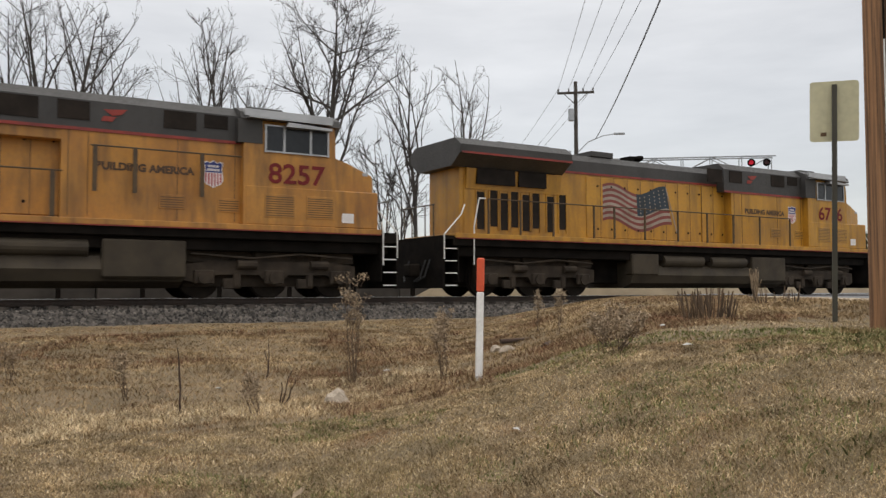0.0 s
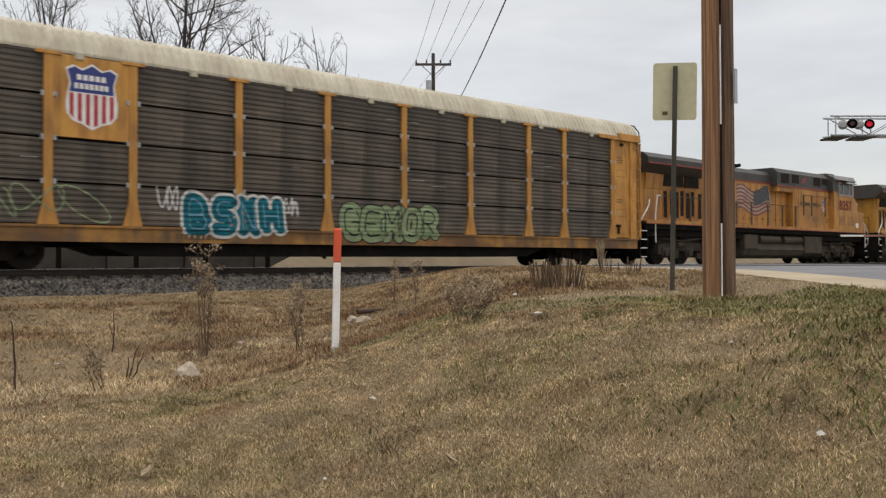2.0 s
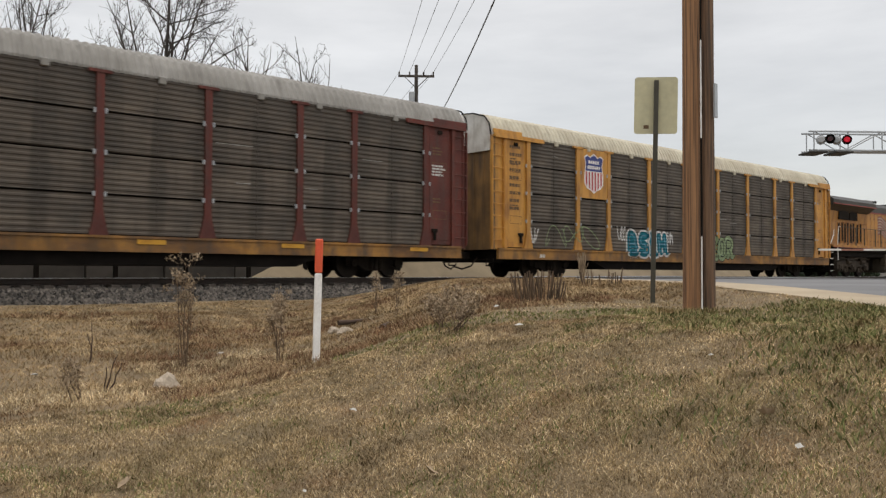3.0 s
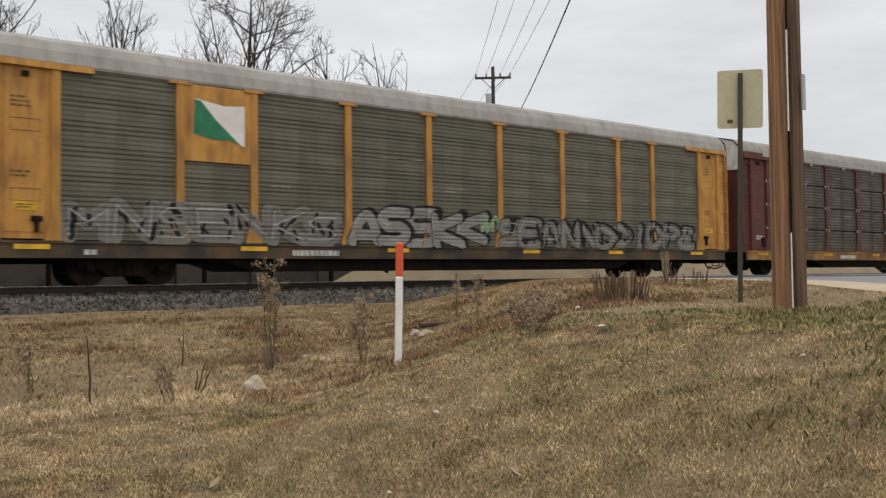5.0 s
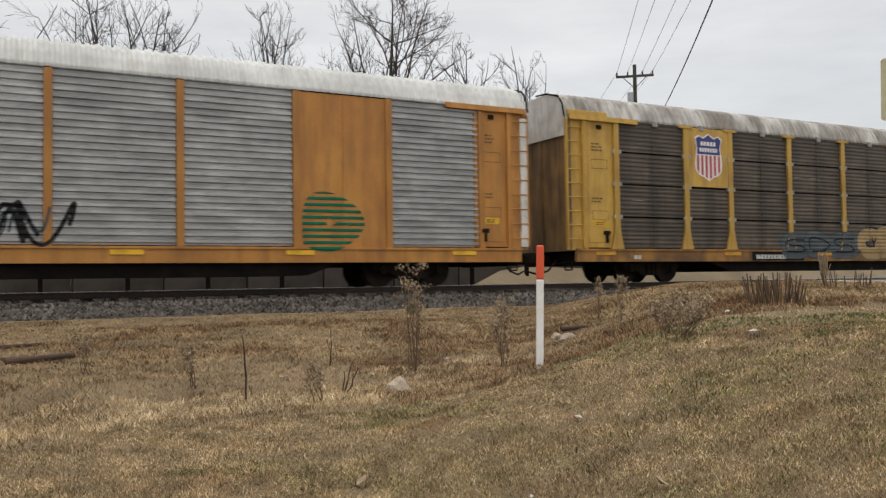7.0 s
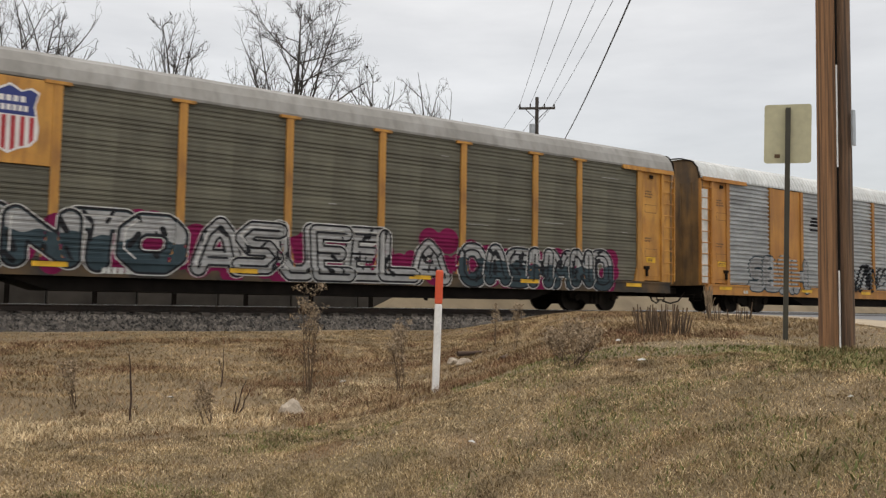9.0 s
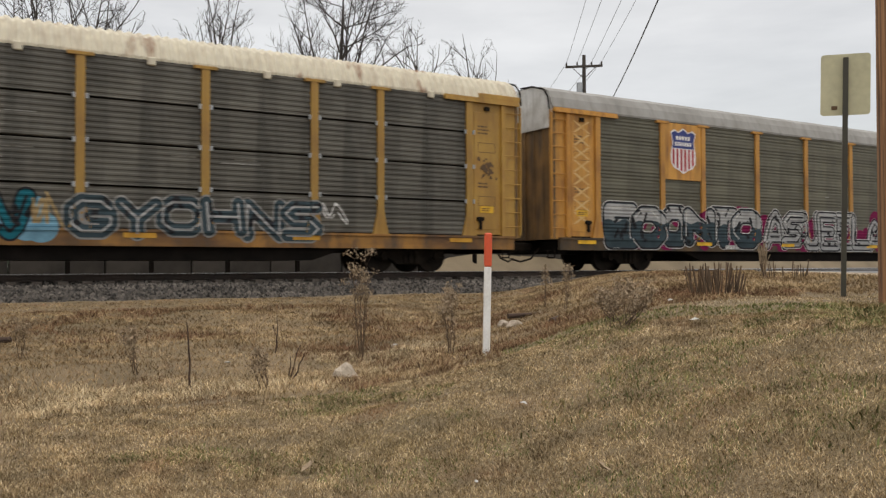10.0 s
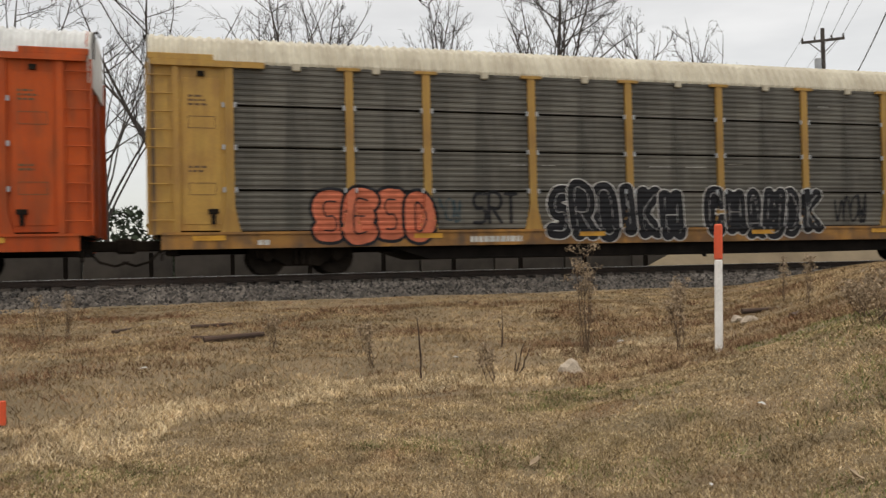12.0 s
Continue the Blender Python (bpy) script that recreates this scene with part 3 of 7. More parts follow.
def emblem(car, cx, cz, w, h, y):
    """Shield: blue top with pale bars, red and white stripes below."""
    e = part("shield_emblem", flat(bmesh.new(), shield_outline(cx, cz, w * 1.08, h * 1.07), y), M_SHIELDWHITE, car, "white-edged shield emblem with red stripes under a blue top")
    top = clipped(shield_outline(cx, cz, w, h), cz + 0.06 * h, True)
    part("emblem_top", flat(bmesh.new(), top, y - 0.004), M_SHIELDBLUE, e, "blue top of the shield")
    bm = bmesh.new()
    low = clipped(shield_outline(cx, cz, w, h), cz + 0.04 * h, False)
    for i in range(6):
        x = cx - w * 0.46 + i * w * 0.165
        s = clipped_x(low, x, x + w * 0.083)
        if len(s) > 2:
            flat(bm, s, y - 0.004)
    part("emblem_stripes", bm, M_SHIELDRED, e, "red stripes of the shield")
    bm = bmesh.new()
    for z, n, ww in ((0.255, 5, 0.62), (0.115, 7, 0.72)):
        for i in range(n):
            x = cx - w * ww / 2 + w * ww * i / n
            flat(bm, [(x, cz + z * h), (x + w * ww / n * 0.72, cz + z * h), (x + w * ww / n * 0.72, cz + (z + 0.09) * h), (x, cz + (z + 0.09) * h)], y - 0.008)
    tagged(part("emblem_lettering", bm, M_SHIELDWHITE, e), "pale lettering bars on the shield", kind="stuff")


def conform(bm, pitch, depth, gap):
    """Lay flat shapes onto the corrugated sheet, and onto the sill below it, a hair in front."""
    bmesh.ops.triangulate(bm, faces=bm.faces)
    zs = [v.co.z for v in bm.verts]
    for z in breaks(min(zs) - 0.001, max(zs) + 0.001, pitch)[1:-1] + [1.07, 1.1]:
        if min(zs) < z < max(zs):
            bmesh.ops.bisect_plane(bm, geom=bm.verts[:] + bm.edges[:] + bm.faces[:], plane_co=(0, 0, z), plane_no=(0, 0, 1), dist=0.0005)
    for v in bm.verts:
        v.co.y = (-SIDE + 0.012 + corrugation(v.co.z, pitch, depth) if v.co.z > 1.085 else -SIDE - 0.052) - gap
    return bm


# letter skeletons on a grid of five by five; a slash lifts the can
GLYPHS = dict(A="00 13 24 33 40 / 11 31", B="00 04 24 33 32 22 02 / 22 32 41 30 00", C="43 34 14 03 01 10 30 41", D="00 04 24 42 20 00", E="44 04 00 40 / 02 32",
              F="44 04 00 / 02 32", G="43 34 14 03 01 10 30 41 42 22", H="00 04 / 40 44 / 02 42", I="20 24", K="00 04 / 44 02 40", L="04 00 40", M="00 04 22 44 40",
              N="00 04 40 44", O="14 03 01 10 30 41 43 34 14", P="00 04 34 43 32 02", R="00 04 34 43 32 02 / 12 40", S="44 14 03 12 32 41 30 00", T="04 44 / 24 20",
              U="04 01 10 30 41 44", V="04 20 44", Y="04 22 44 / 22 20")


def glyph(letter, x0, z0, w, h, smooth):
    """Polylines of one letter in its box, rounded by splines if smooth."""
    out = []
    for run in GLYPHS[letter].split("/"):
        pts = [Vector((x0 + w * int(q[0]) / 4, z0 + h * int(q[1]) / 4)) for q in run.split()]
        if smooth and len(pts) > 2:
            ext = [pts[0]] + pts + [pts[-1]]
            pts = []
            for a, b, c, e in zip(ext, ext[1:], ext[2:], ext[3:]):
                for k in (0.0, 0.25, 0.5, 0.75):
                    pts.append(0.5 * (2 * b + (c - a) * k + (2 * a - 5 * b + 4 * c - e) * k * k + (3 * b - a - 3 * c + e) * k ** 3))
            pts.append(ext[-1])
        out.append(pts)
    return out


def near(lines, radii=None):
    """Distance field round polylines (or round dots, each with its radius)."""
    a, b, r = [], [], []
    for i, run in enumerate(lines):
        for p, q in zip(run, run[1:]):
            a.append(tuple(p))
            b.append(tuple(q))
            r.append(radii[i] if radii else 0.0)
    a, b, r = np.array(a), np.array(b), np.array(r)
    d = b - a
    dd = np.maximum((d * d).sum(1), 1e-9)

    def field(x, z):
        px, pz = x.reshape(-1, 1) - a[:, 0], z.reshape(-1, 1) - a[:, 1]
        k = np.clip((px * d[:, 0] + pz * d[:, 1]) / dd, 0, 1)
        return (np.hypot(px - k * d[:, 0], pz - k * d[:, 1]) - r).min(1).reshape(x.shape)

    return field


def skin(x, z, pitch, depth):
    """Outer face of a car's near side: sill, flange, corrugated sheet or post."""
    if z < 0.998:
        return -SIDE - 0.051
    if z < 1.066:
        return -SIDE - 0.086
    slim = pitch == 0.165
    half = 0.09 if slim else 0.1 if z > 1.7 else 0.1 + 0.025 * (1.7 - z) / 0.15 if z > 1.55 else 0.125 + 0.115 * (1.55 - z) / 0.488
    if any(abs(x - p) < half + 0.004 for p in (SILVER_POSTS if slim else POSTS)):
        return -SIDE - (0.031 if slim else 0.051)
    return -SIDE + 0.012 + corrugation(z, pitch, depth)


def paint(name, field, area, sheet, gap, material, parent, label="", cell=0.05, kind=""):
    """Where field < 0 a coat of paint lies on the side of the car, cut cell by cell along its outline."""
    x0, x1, z0, z1 = area
    pitch, depth = sheet
    xs = set(np.arange(x0, x1 + cell, cell).round(4))
    for p in POSTS:
        xs |= {q for q in (p - 0.106, p - 0.102, p + 0.102, p + 0.106) if x0 < q < x1}
    zs = []
    for a, b in zip(breaks(z0, z1, pitch), breaks(z0, z1, pitch)[1:]):
        n = max(1, math.ceil((b - a) / cell))
        zs += [a + (b - a) * i / n for i in range(n)]
    zs = sorted(set(zs) | {q for q in (0.997, 0.999, 1.065, 1.068) if z0 < q < z1}) + [z1]
    xs = sorted(xs)
    gx, gz = np.meshgrid(xs, zs)
    f = field(gx, gz)
    verts, faces, index = [], [], {}

    def vert(key, x, z):
        if key not in index:
            index[key] = len(verts)
            verts.append((x, skin(x, z, pitch, depth) - gap, z))
        return index[key]

    lo = np.minimum(np.minimum(f[:-1, :-1], f[1:, :-1]), np.minimum(f[:-1, 1:], f[1:, 1:]))
    for j, i in np.argwhere(lo < 0):
        ring, out = ((j, i), (j, i + 1), (j + 1, i + 1), (j + 1, i)), []
        for a, b in zip(ring, ring[1:] + ring[:1]):
            fa, fb = f[a], f[b]
            if fa < 0:
                out.append(vert((a, a), gx[a], gz[a]))
            if (fa < 0) != (fb < 0):
                k = fa / (fa - fb)
                out.append(vert((min(a, b), max(a, b)), gx[a] + (gx[b] - gx[a]) * k, gz[a] + (gz[b] - gz[a]) * k))
        if len(out) > 2:
            faces.append(tuple(out))
    ob = shared(name, raw_mesh(name, verts, faces), material, parent, label)
    return tagged(ob, label, kind=kind) if kind else ob


def piece(car, text, x0, x1, z0, z1, fill, edge, seed, sheet, r=0.15, rim=0.06, smooth=True, back=None, top=None, drop=None, line=None, shine=None, line_width=0.02, halo=None, spread=1.0, slash=None):
    """Sprayed lettering: cloud, then letter by letter its shadow, outline, fill, paler top, inner lines and shine; it runs over posts and sill."""
    rng = random.Random(seed)
    x0, x1, z0 = x0 + SHIFT, x1 + SHIFT, max(z0, 0.67)
    w = (x1 - x0) / len(text)
    if back:
        dots, radii = [], []
        for i in range(int((x1 - x0) * 6)):
            p = Vector((rng.uniform(x0 - 0.2, x1 + 0.2), rng.uniform(z0 + 0.2, z1 - 0.25)))
            dots.append([p, p])
            radii.append(rng.uniform(0.2, 0.4))
        paint("spray_cloud", near(dots, radii), (x0 - 0.7, x1 + 0.7, z0, z1 + 0.25), sheet, 0.003, SPRAY[back], car, "cloud of sprayed colour behind the lettering", 0.07)
    for i, letter in enumerate(text):
        h = (z1 - z0) * rng.uniform(0.86, 1.0)
        lift = rng.uniform(0, (z1 - z0) - h)
        edge_r = r + rim
        bw = w * rng.uniform(1.06, 1.2) * spread
        bx = x0 + w * (i + 0.5) - bw / 2
        lines = glyph(letter, bx + edge_r * 0.8, z0 + lift + edge_r, bw - edge_r * 1.6, h - 2 * edge_r, smooth)
        lean = rng.uniform(-0.12, 0.12)
        lines = [[Vector((p.x + lean * (p.y - z0 - h / 2), p.y)) for p in run] for run in lines]
        f = near(lines)
        area = (bx - 0.25, bx + bw + 0.3, z0, z1 + 0.12)
        g = 0.004 + 0.015 * (i % 2)
        if drop:
            fd = near([[Vector((p.x + 0.11, p.y + 0.05)) for p in run] for run in lines])
            paint("letter_shadow", lambda x, z: fd(x, z) - edge_r, area, sheet, g - 0.002, SPRAY[drop], car, "sprayed %s drop shadow" % drop)
        if halo:
            paint("letter_halo", lambda x, z: f(x, z) - edge_r - 0.028, area, sheet, g - 0.001, SPRAY[halo], car, "thin sprayed %s line round a letter" % halo)
        ob = paint("painted_letter", lambda x, z: f(x, z) - edge_r, area, sheet, g, SPRAY[edge], car, "sprayed %s outline of a graffiti letter" % edge)
        paint("letter_body", lambda x, z: f(x, z) - r, area, sheet, g + 0.003, SPRAY[fill], ob, "sprayed %s fill" % fill)
        if top:
            cut = z0 + (z1 - z0) * rng.uniform(0.52, 0.62)
            paint("letter_top", lambda x, z: np.maximum(f(x, z) - r + 0.02, cut + 0.05 * np.sin(x * 9) - z), area, sheet, g + 0.006, SPRAY[top], ob, "paler %s upper half" % top)
        if slash:
            cuts = []
            for _ in range(5):
                p = Vector((bx + bw * rng.uniform(0.1, 0.9), z0 + lift + h * rng.uniform(0.1, 0.9)))
                cuts.append([p, p + Vector((rng.uniform(-0.22, 0.22), rng.uniform(0.1, 0.4)))])
            fc = near(cuts, [rng.uniform(0.03, 0.075) for _ in cuts])
            paint("letter_slash", lambda x, z: np.maximum(f(x, z) - r, fc(x, z)), area, sheet, g + 0.0075, SPRAY[slash], ob, "%s slashes across the letter" % slash, 0.04, "stuff")
        if line:
            paint("letter_line", lambda x, z: f(x, z) - line_width, area, sheet, g + 0.009, SPRAY[line], ob, "thin %s inner line" % line, 0.035)
        if shine:
            fs = near([[Vector((p.x - r * 0.4, p.y + r * 0.4)) for p in run[:max(2, len(run) // 2)]] for run in lines[:1]])
            paint("letter_shine", lambda x, z: fs(x, z) - 0.022, area, sheet, g + 0.012, SPRAY[shine], ob, "%s highlight" % shine, 0.035)


def scrawl(car, x0, x1, z0, z1, color, seed, sheet, loops=4, width=0.035, text=""):
    """A quick line-drawn tag: letters, or curls that run along the panel."""
    rng = random.Random(seed)
    x0, x1 = x0 + SHIFT, x1 + SHIFT
    lines = []
    n = len(text) or loops
    w = (x1 - x0) / n
    for k in range(n):
        if text:
            lines += glyph(text[k], x0 + w * (k + 0.12), z0, w * 0.76, z1 - z0, True)
            continue
        cx, cz = x0 + w * (k + 0.5), (z0 + z1) / 2 + rng.uniform(-0.08, 0.08)
        rx, rz = w * rng.uniform(0.45, 0.62), (z1 - z0) * rng.uniform(0.3, 0.46)
        a0, sweep, f2, ph = rng.uniform(0, 6.28), rng.uniform(4.2, 8.5), rng.choice((1, 2, 2, 3)), rng.uniform(0, 6.28)
        lines.append([Vector((cx + rx * math.cos(a0 + sweep * i / 30), cz + rz * math.sin(f2 * (a0 + sweep * i / 30) + ph))) for i in range(31)])
    f = near(lines)
    paint("painted_tag", lambda x, z: f(x, z) - width / 2, (x0 - 0.5, x1 + 0.5, z0 - 0.15, z1 + 0.15), sheet, 0.007, SPRAY[color], car, "thin %s spray-paint scrawl" % color, max(0.025, width * 0.6))


def autorack(label, offset, paint, panel, roof, style="rows", sill=None, post_paint=None, shield=False, silver=False, end_white=True, reflect=True, plate=False):
    """A closed auto carrier: side posts, corrugated panels, end doors, ladders, arched ribbed roof, sill and trucks."""
    car = thing("autorack_car", label, "railway car", group="cars of the train")
    MOVERS.append((car, offset))
    sill, post_paint = sill or M_SILL, post_paint or paint
    pitch, depth = (0.137, 0.017) if style == "rows" else (0.118, 0.017)
    if silver:
        pitch, depth = 0.165, 0.058
    # side panels between the posts
    edges = SILVER_POSTS if silver else POSTS
    for a, b in zip(edges, edges[1:]):
        if silver and b - a in (edges[2] - edges[1], edges[8] - edges[7]):
            part("side_plate", boxes((a, b, -SIDE + 0.03, -SIDE + 0.1, 1.06, 5.1), ((a + b) / 2 - 0.02, (a + b) / 2 + 0.02, -SIDE + 0.015, -SIDE + 0.05, 1.06, 5.1)), paint, car, "plain ochre steel side plate")
            continue
        width = b - a - 0.2
        mid = (a + b) / 2
        for z0, z1 in (ROWS if style == "rows" else [(1.09, 5.14)]):
            shared("panel", panel_mesh(width, z0, z1, pitch, depth), panel, car, at=pose(mid, 0, 0))
        if style == "rows" and width > 2.2:
            for z0, z1 in ROWS:
                shared("panel_joint", cached("panel_joint%d" % int(z0), lambda: boxes((-0.014, 0.014, -SIDE + 0.009, -SIDE + 0.03, z0 + 0.03, z1 - 0.03))), panel, car, "joint between two sheets", pose(mid + 0.05, 0, 0))
    # inside kept black; the near sheet paints the shade seen through panel gaps
    for key, bx, text in (("inner_wall", (-26.1, -1.9, -SIDE + 0.1, -SIDE + 0.12, 1.06, 5.16), "black sheet standing for the shade behind the side panels"), ("far_wall", (-27.9, -0.1, SIDE - 0.06, SIDE, 1.06, 5.16), "dark far side of the car"), ("deck", (-27.9, -0.1, -1.4, 1.4, 1.0, 1.055), "dark loading deck")):
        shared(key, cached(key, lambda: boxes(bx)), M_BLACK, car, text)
    for x in edges:
        p = shared("side_post", cached("post_slim" if silver else "post", (lambda: boxes((-0.09, 0.09, -SIDE - 0.03, -SIDE + 0.08, 1.06, 5.1))) if silver else post_bm), post_paint, car, at=pose(x, 0, 0))
        if style == "rows" and not silver:
            for cz in (2.07, 3.1, 4.12):
                for cx in (-0.14, 0.14):
                    shared("panel_clip", cached("clip", clip_bm), M_GALV, p, at=pose(cx, 0, cz))
    # end bays: door leaf, jamb, header, ladder
    for front in (False, True):
        s = -1 if front else 1
        x_at = (lambda d: -d) if front else (lambda d: -LENGTH + d)
        lo, hi = sorted((x_at(0.7), x_at(1.82)))
        door = part("end_bay_panel", boxes((lo, hi, -SIDE + 0.03, -SIDE + 0.09, 1.1, 5.05), (lo + 0.12, hi - 0.12, -SIDE + 0.018, -SIDE + 0.03, 1.25, 4.75), bevel=0.006), paint, car)
        lo2, hi2 = sorted((x_at(0.62), x_at(0.74)))
        part("corner_post", boxes((lo2, hi2, -SIDE - 0.05, -SIDE + 0.1, 1.02, 5.06)), paint, car)
        lo3, hi3 = sorted((x_at(0.0), x_at(0.62)))
        for y in (-SIDE + 0.05, SIDE - 0.12):
            part("corner_panel", boxes((lo3, hi3, y, y + 0.05, 1.02, 5.1)), paint, car)
        shared("ladder", cached("ladder", ladder_bm), paint, car, at=pose(0.0 if front else -LENGTH + 0.62, -SIDE + 0.03, 0))
        lo4, hi4 = sorted((x_at(0.1), x_at(2.75)))
        part("door_header", boxes((lo4, hi4, -SIDE - 0.07, -SIDE + 0.05, 5.06, 5.17), (lo4, hi4, -SIDE - 0.09, -SIDE - 0.05, 5.02, 5.09)), paint, car)
        lock = bmesh.new()
        rod(lock, (x_at(1.5), -SIDE - 0.02, 1.25), (x_at(1.5), -SIDE - 0.02, 1.6), 0.05, sides=8)
        box(lock, x_at(1.5) - 0.12, x_at(1.5) + 0.12, -SIDE - 0.05, -SIDE + 0.03, 1.5, 1.62, 0.01)
        part("latch_hole", boxes((x_at(1.25) - 0.08, x_at(1.25) + 0.08, -SIDE - 0.03, -SIDE + 0.03, 4.8, 4.92)), M_TRUCK, car, "dark latch hole")
        part("door_lock", lock, M_TRUCK, car, "dark door lock")
        stencil_bars(car, min(lo + 0.25, hi), 4.3, 3, M_STENCIL_DARK, -SIDE + 0.013, width=0.45)
        stencil_bars(car, min(lo + 0.25, hi), 2.6, 2, M_STENCIL_DARK, -SIDE + 0.013, width=0.45)
        for z in (3.55, 1.95):
            frame_bm = bmesh.new()
            for bx in ((lo + 0.25, hi - 0.25, z, z + 0.015), (lo + 0.25, hi - 0.25, z + 0.28, z + 0.295), (lo + 0.25, lo + 0.265, z, z + 0.29), (hi - 0.265, hi - 0.25, z, z + 0.29)):
                flat(frame_bm, [(bx[0], bx[2]), (bx[1], bx[2]), (bx[1], bx[3]), (bx[0], bx[3])], -SIDE + 0.013)
            part("stencil_frame", frame_bm, M_STENCIL_DARK, car, "stencilled frame for notes")
        if style != "rows" or plate:
            part("notice_label", boxes(((lo + hi) / 2 - 0.24, (lo + hi) / 2 + 0.24, -SIDE + 0.008, -SIDE + 0.016, 1.75, 1.95)), M_REFLECT, car, "small yellow notice label")
            stencil_bars(car, (lo + hi) / 2 - 0.18, 1.86, 2, M_STENCIL_DARK, -SIDE + 0.004, height=0.03, gap=0.06, width=0.36)
        lo5, hi5 = sorted((x_at(0.05), x_at(1.55)))
        if style == "rows":
            part("header_step", boxes((lo5, hi5, -SIDE - 0.045, -SIDE + 0.02, 5.17, 5.32), bevel=0.01), paint, car)
        # end wall
        xe = x_at(0.14)
        bm = bmesh.new()
        ring = end_outline()
        loft(bm, [[(xe - s * 0.03, y, z) for y, z in ring], [(xe + s * 0.05, y, z) for y, z in ring]])
        box(bm, min(xe, xe - s * 0.09), max(xe, xe - s * 0.09), -0.05, 0.05, 1.0, 5.2)
        # all but the red cars get the end colour with gap shade in it
        end_coat = paint if paint in (M_MAROON, M_VERMILION) else M_END
        end = part("end_door", bm, end_coat, car, "sooty end doors, most with gap shade in the paint")
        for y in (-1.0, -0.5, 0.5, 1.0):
            part("rib", boxes((min(xe, xe - s * 0.06), max(xe, xe - s * 0.06), y - 0.02, y + 0.02, 1.05, 5.0)), end_coat, end)
        if end_white:
            bm = bmesh.new()
            cap = [(y, max(z, 4.55)) for y, z in end_outline(0.02)]
            loft(bm, [[(xe - s * 0.045, y, z) for y, z in cap], [(xe - s * 0.1, y, z) for y, z in cap]])
            part("end_cap", bm, M_WHITE, end, "dirty white top of the end wall")
    # roof
    r = shared("roof", cached("roof", roof_bm) if style != "fine" else cached("smooth_roof", lambda: roof_bm(60, 0.006)), roof, car, "long arched steel roof")
    for x in (0.04, -LENGTH - 0.04):
        bm = chain(bmesh.new(), [(x, -1.5, 5.1), (x, -1.42, 5.52), (x, -1.2, 5.78), (x, -0.6, 5.96), (x, 0.0, 6.0)], 0.028, 6)
        part("end_hoop", bm, M_BLACK, r, "black rubber seal round the roof end")
    if style == "rows":
        for x in POSTS[1:]:
            shared("roof_clip", cached("roof_clip", lambda: boxes((-0.1, 0.1, -SIDE - 0.06, -SIDE + 0.02, 5.0, 5.2), bevel=0.02)), roof, r, at=pose(x - 1.3, 0, 0))
    # sill and underframe
    near_sill = part("side_sill", boxes((-27.72, -0.3, -SIDE - 0.05, -SIDE + 0.06, 0.66, 1.06)), sill, car, "sooty side sill")
    part("sill_flange", boxes((-27.72, -0.3, -SIDE - 0.085, -SIDE - 0.051, 1.0, 1.062)), sill, near_sill)
    part("side_sill", boxes((-27.72, -0.3, SIDE - 0.06, SIDE + 0.05, 0.66, 1.06)), sill, car, "sooty side sill")
    bm = bmesh.new()
    prism(bm, [(-22.2, 0.66), (-21.2, 0.33), (-6.8, 0.33), (-5.8, 0.66)], -1.42, 1.42)
    box(bm, -27.6, -0.4, -0.35, 0.35, 0.55, 1.0)
    for x in (-27.5, -0.5):
        box(bm, x - 0.15, x + 0.15, -1.4, 1.4, 0.55, 0.95)
    box(bm, -13.4, -12.0, -1.15, -0.5, 0.36, 0.7)
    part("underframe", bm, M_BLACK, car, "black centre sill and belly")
    for x, s in ((-0.3, 1), (-LENGTH + 0.3, -1)):
        bm = bmesh.new()
        box(bm, min(x, x + s * 0.75), max(x, x + s * 0.75), -0.13, 0.13, 0.66, 0.92, 0.03)
        box(bm, min(x + s * 0.65, x + s * 0.95), max(x + s * 0.65, x + s * 0.95), -0.18, 0.18, 0.6, 0.98, 0.05)
        chain(bm, [(x, -0.5, 0.75), (x + s * 0.3, -0.45, 0.4), (x + s * 0.65, -0.35, 0.3), (x + s * 0.95, -0.2, 0.4)], 0.03)
        chain(bm, [(x, -1.3, 0.7), (x, -1.3, 0.42), (x, -0.95, 0.42), (x, -0.95, 0.7)], 0.022)
        chain(bm, [(x - s * 0.2, -1.42, 0.68), (x + s * 0.1, -0.4, 0.62), (x + s * 0.1, 0.4, 0.62)], 0.018)
        part("coupler", bm, M_TRUCK, car, "dark knuckle coupler with air hose")
    for x in (-27.0, -21.6, -17.0, -11.6, -7.4, -2.6) if reflect else ():
        shared("reflector", cached("reflector", lambda: flat(bmesh.new(), [(0, 0.86), (0.75, 0.86), (0.75, 0.98), (0, 0.98)], -SIDE - 0.074)), M_REFLECT_DULL if style == "rows" else M_REFLECT, car, "yellow reflective strip", pose(x, 0, 0))
    for x in (-24.37, -3.65):
        freight_truck(car, x)
    if shield:
        part("emblem_board", boxes((-23.12, -21.27, -SIDE - 0.03, -SIDE + 0.02, 3.14, 5.1), bevel=0.006), post_paint, car, "plain board behind the emblem")
        emblem(car, -22.2, 4.15, 1.15, 1.5, -SIDE - 0.036)
    rng = random.Random(int(-offset) + 7)
    if not silver:
        for k in range(16):
            x, z = rng.uniform(-25.8, -2.6), rng.choice((2.75, 2.85, 3.65, 2.6, 4.6))
            w = rng.uniform(0.25, 0.9)
            if all(abs(x + w / 2 - q) > w / 2 + 0.16 for q in edges):
                part("scuff", conform(flat(bmesh.new(), [(x, z), (x + w, z + 0.006), (x + w * 0.97, z + 0.028), (x + 0.03, z + 0.022)], 0), pitch, depth, 0.003), M_SCUFF, car, "pale scuffed streak")
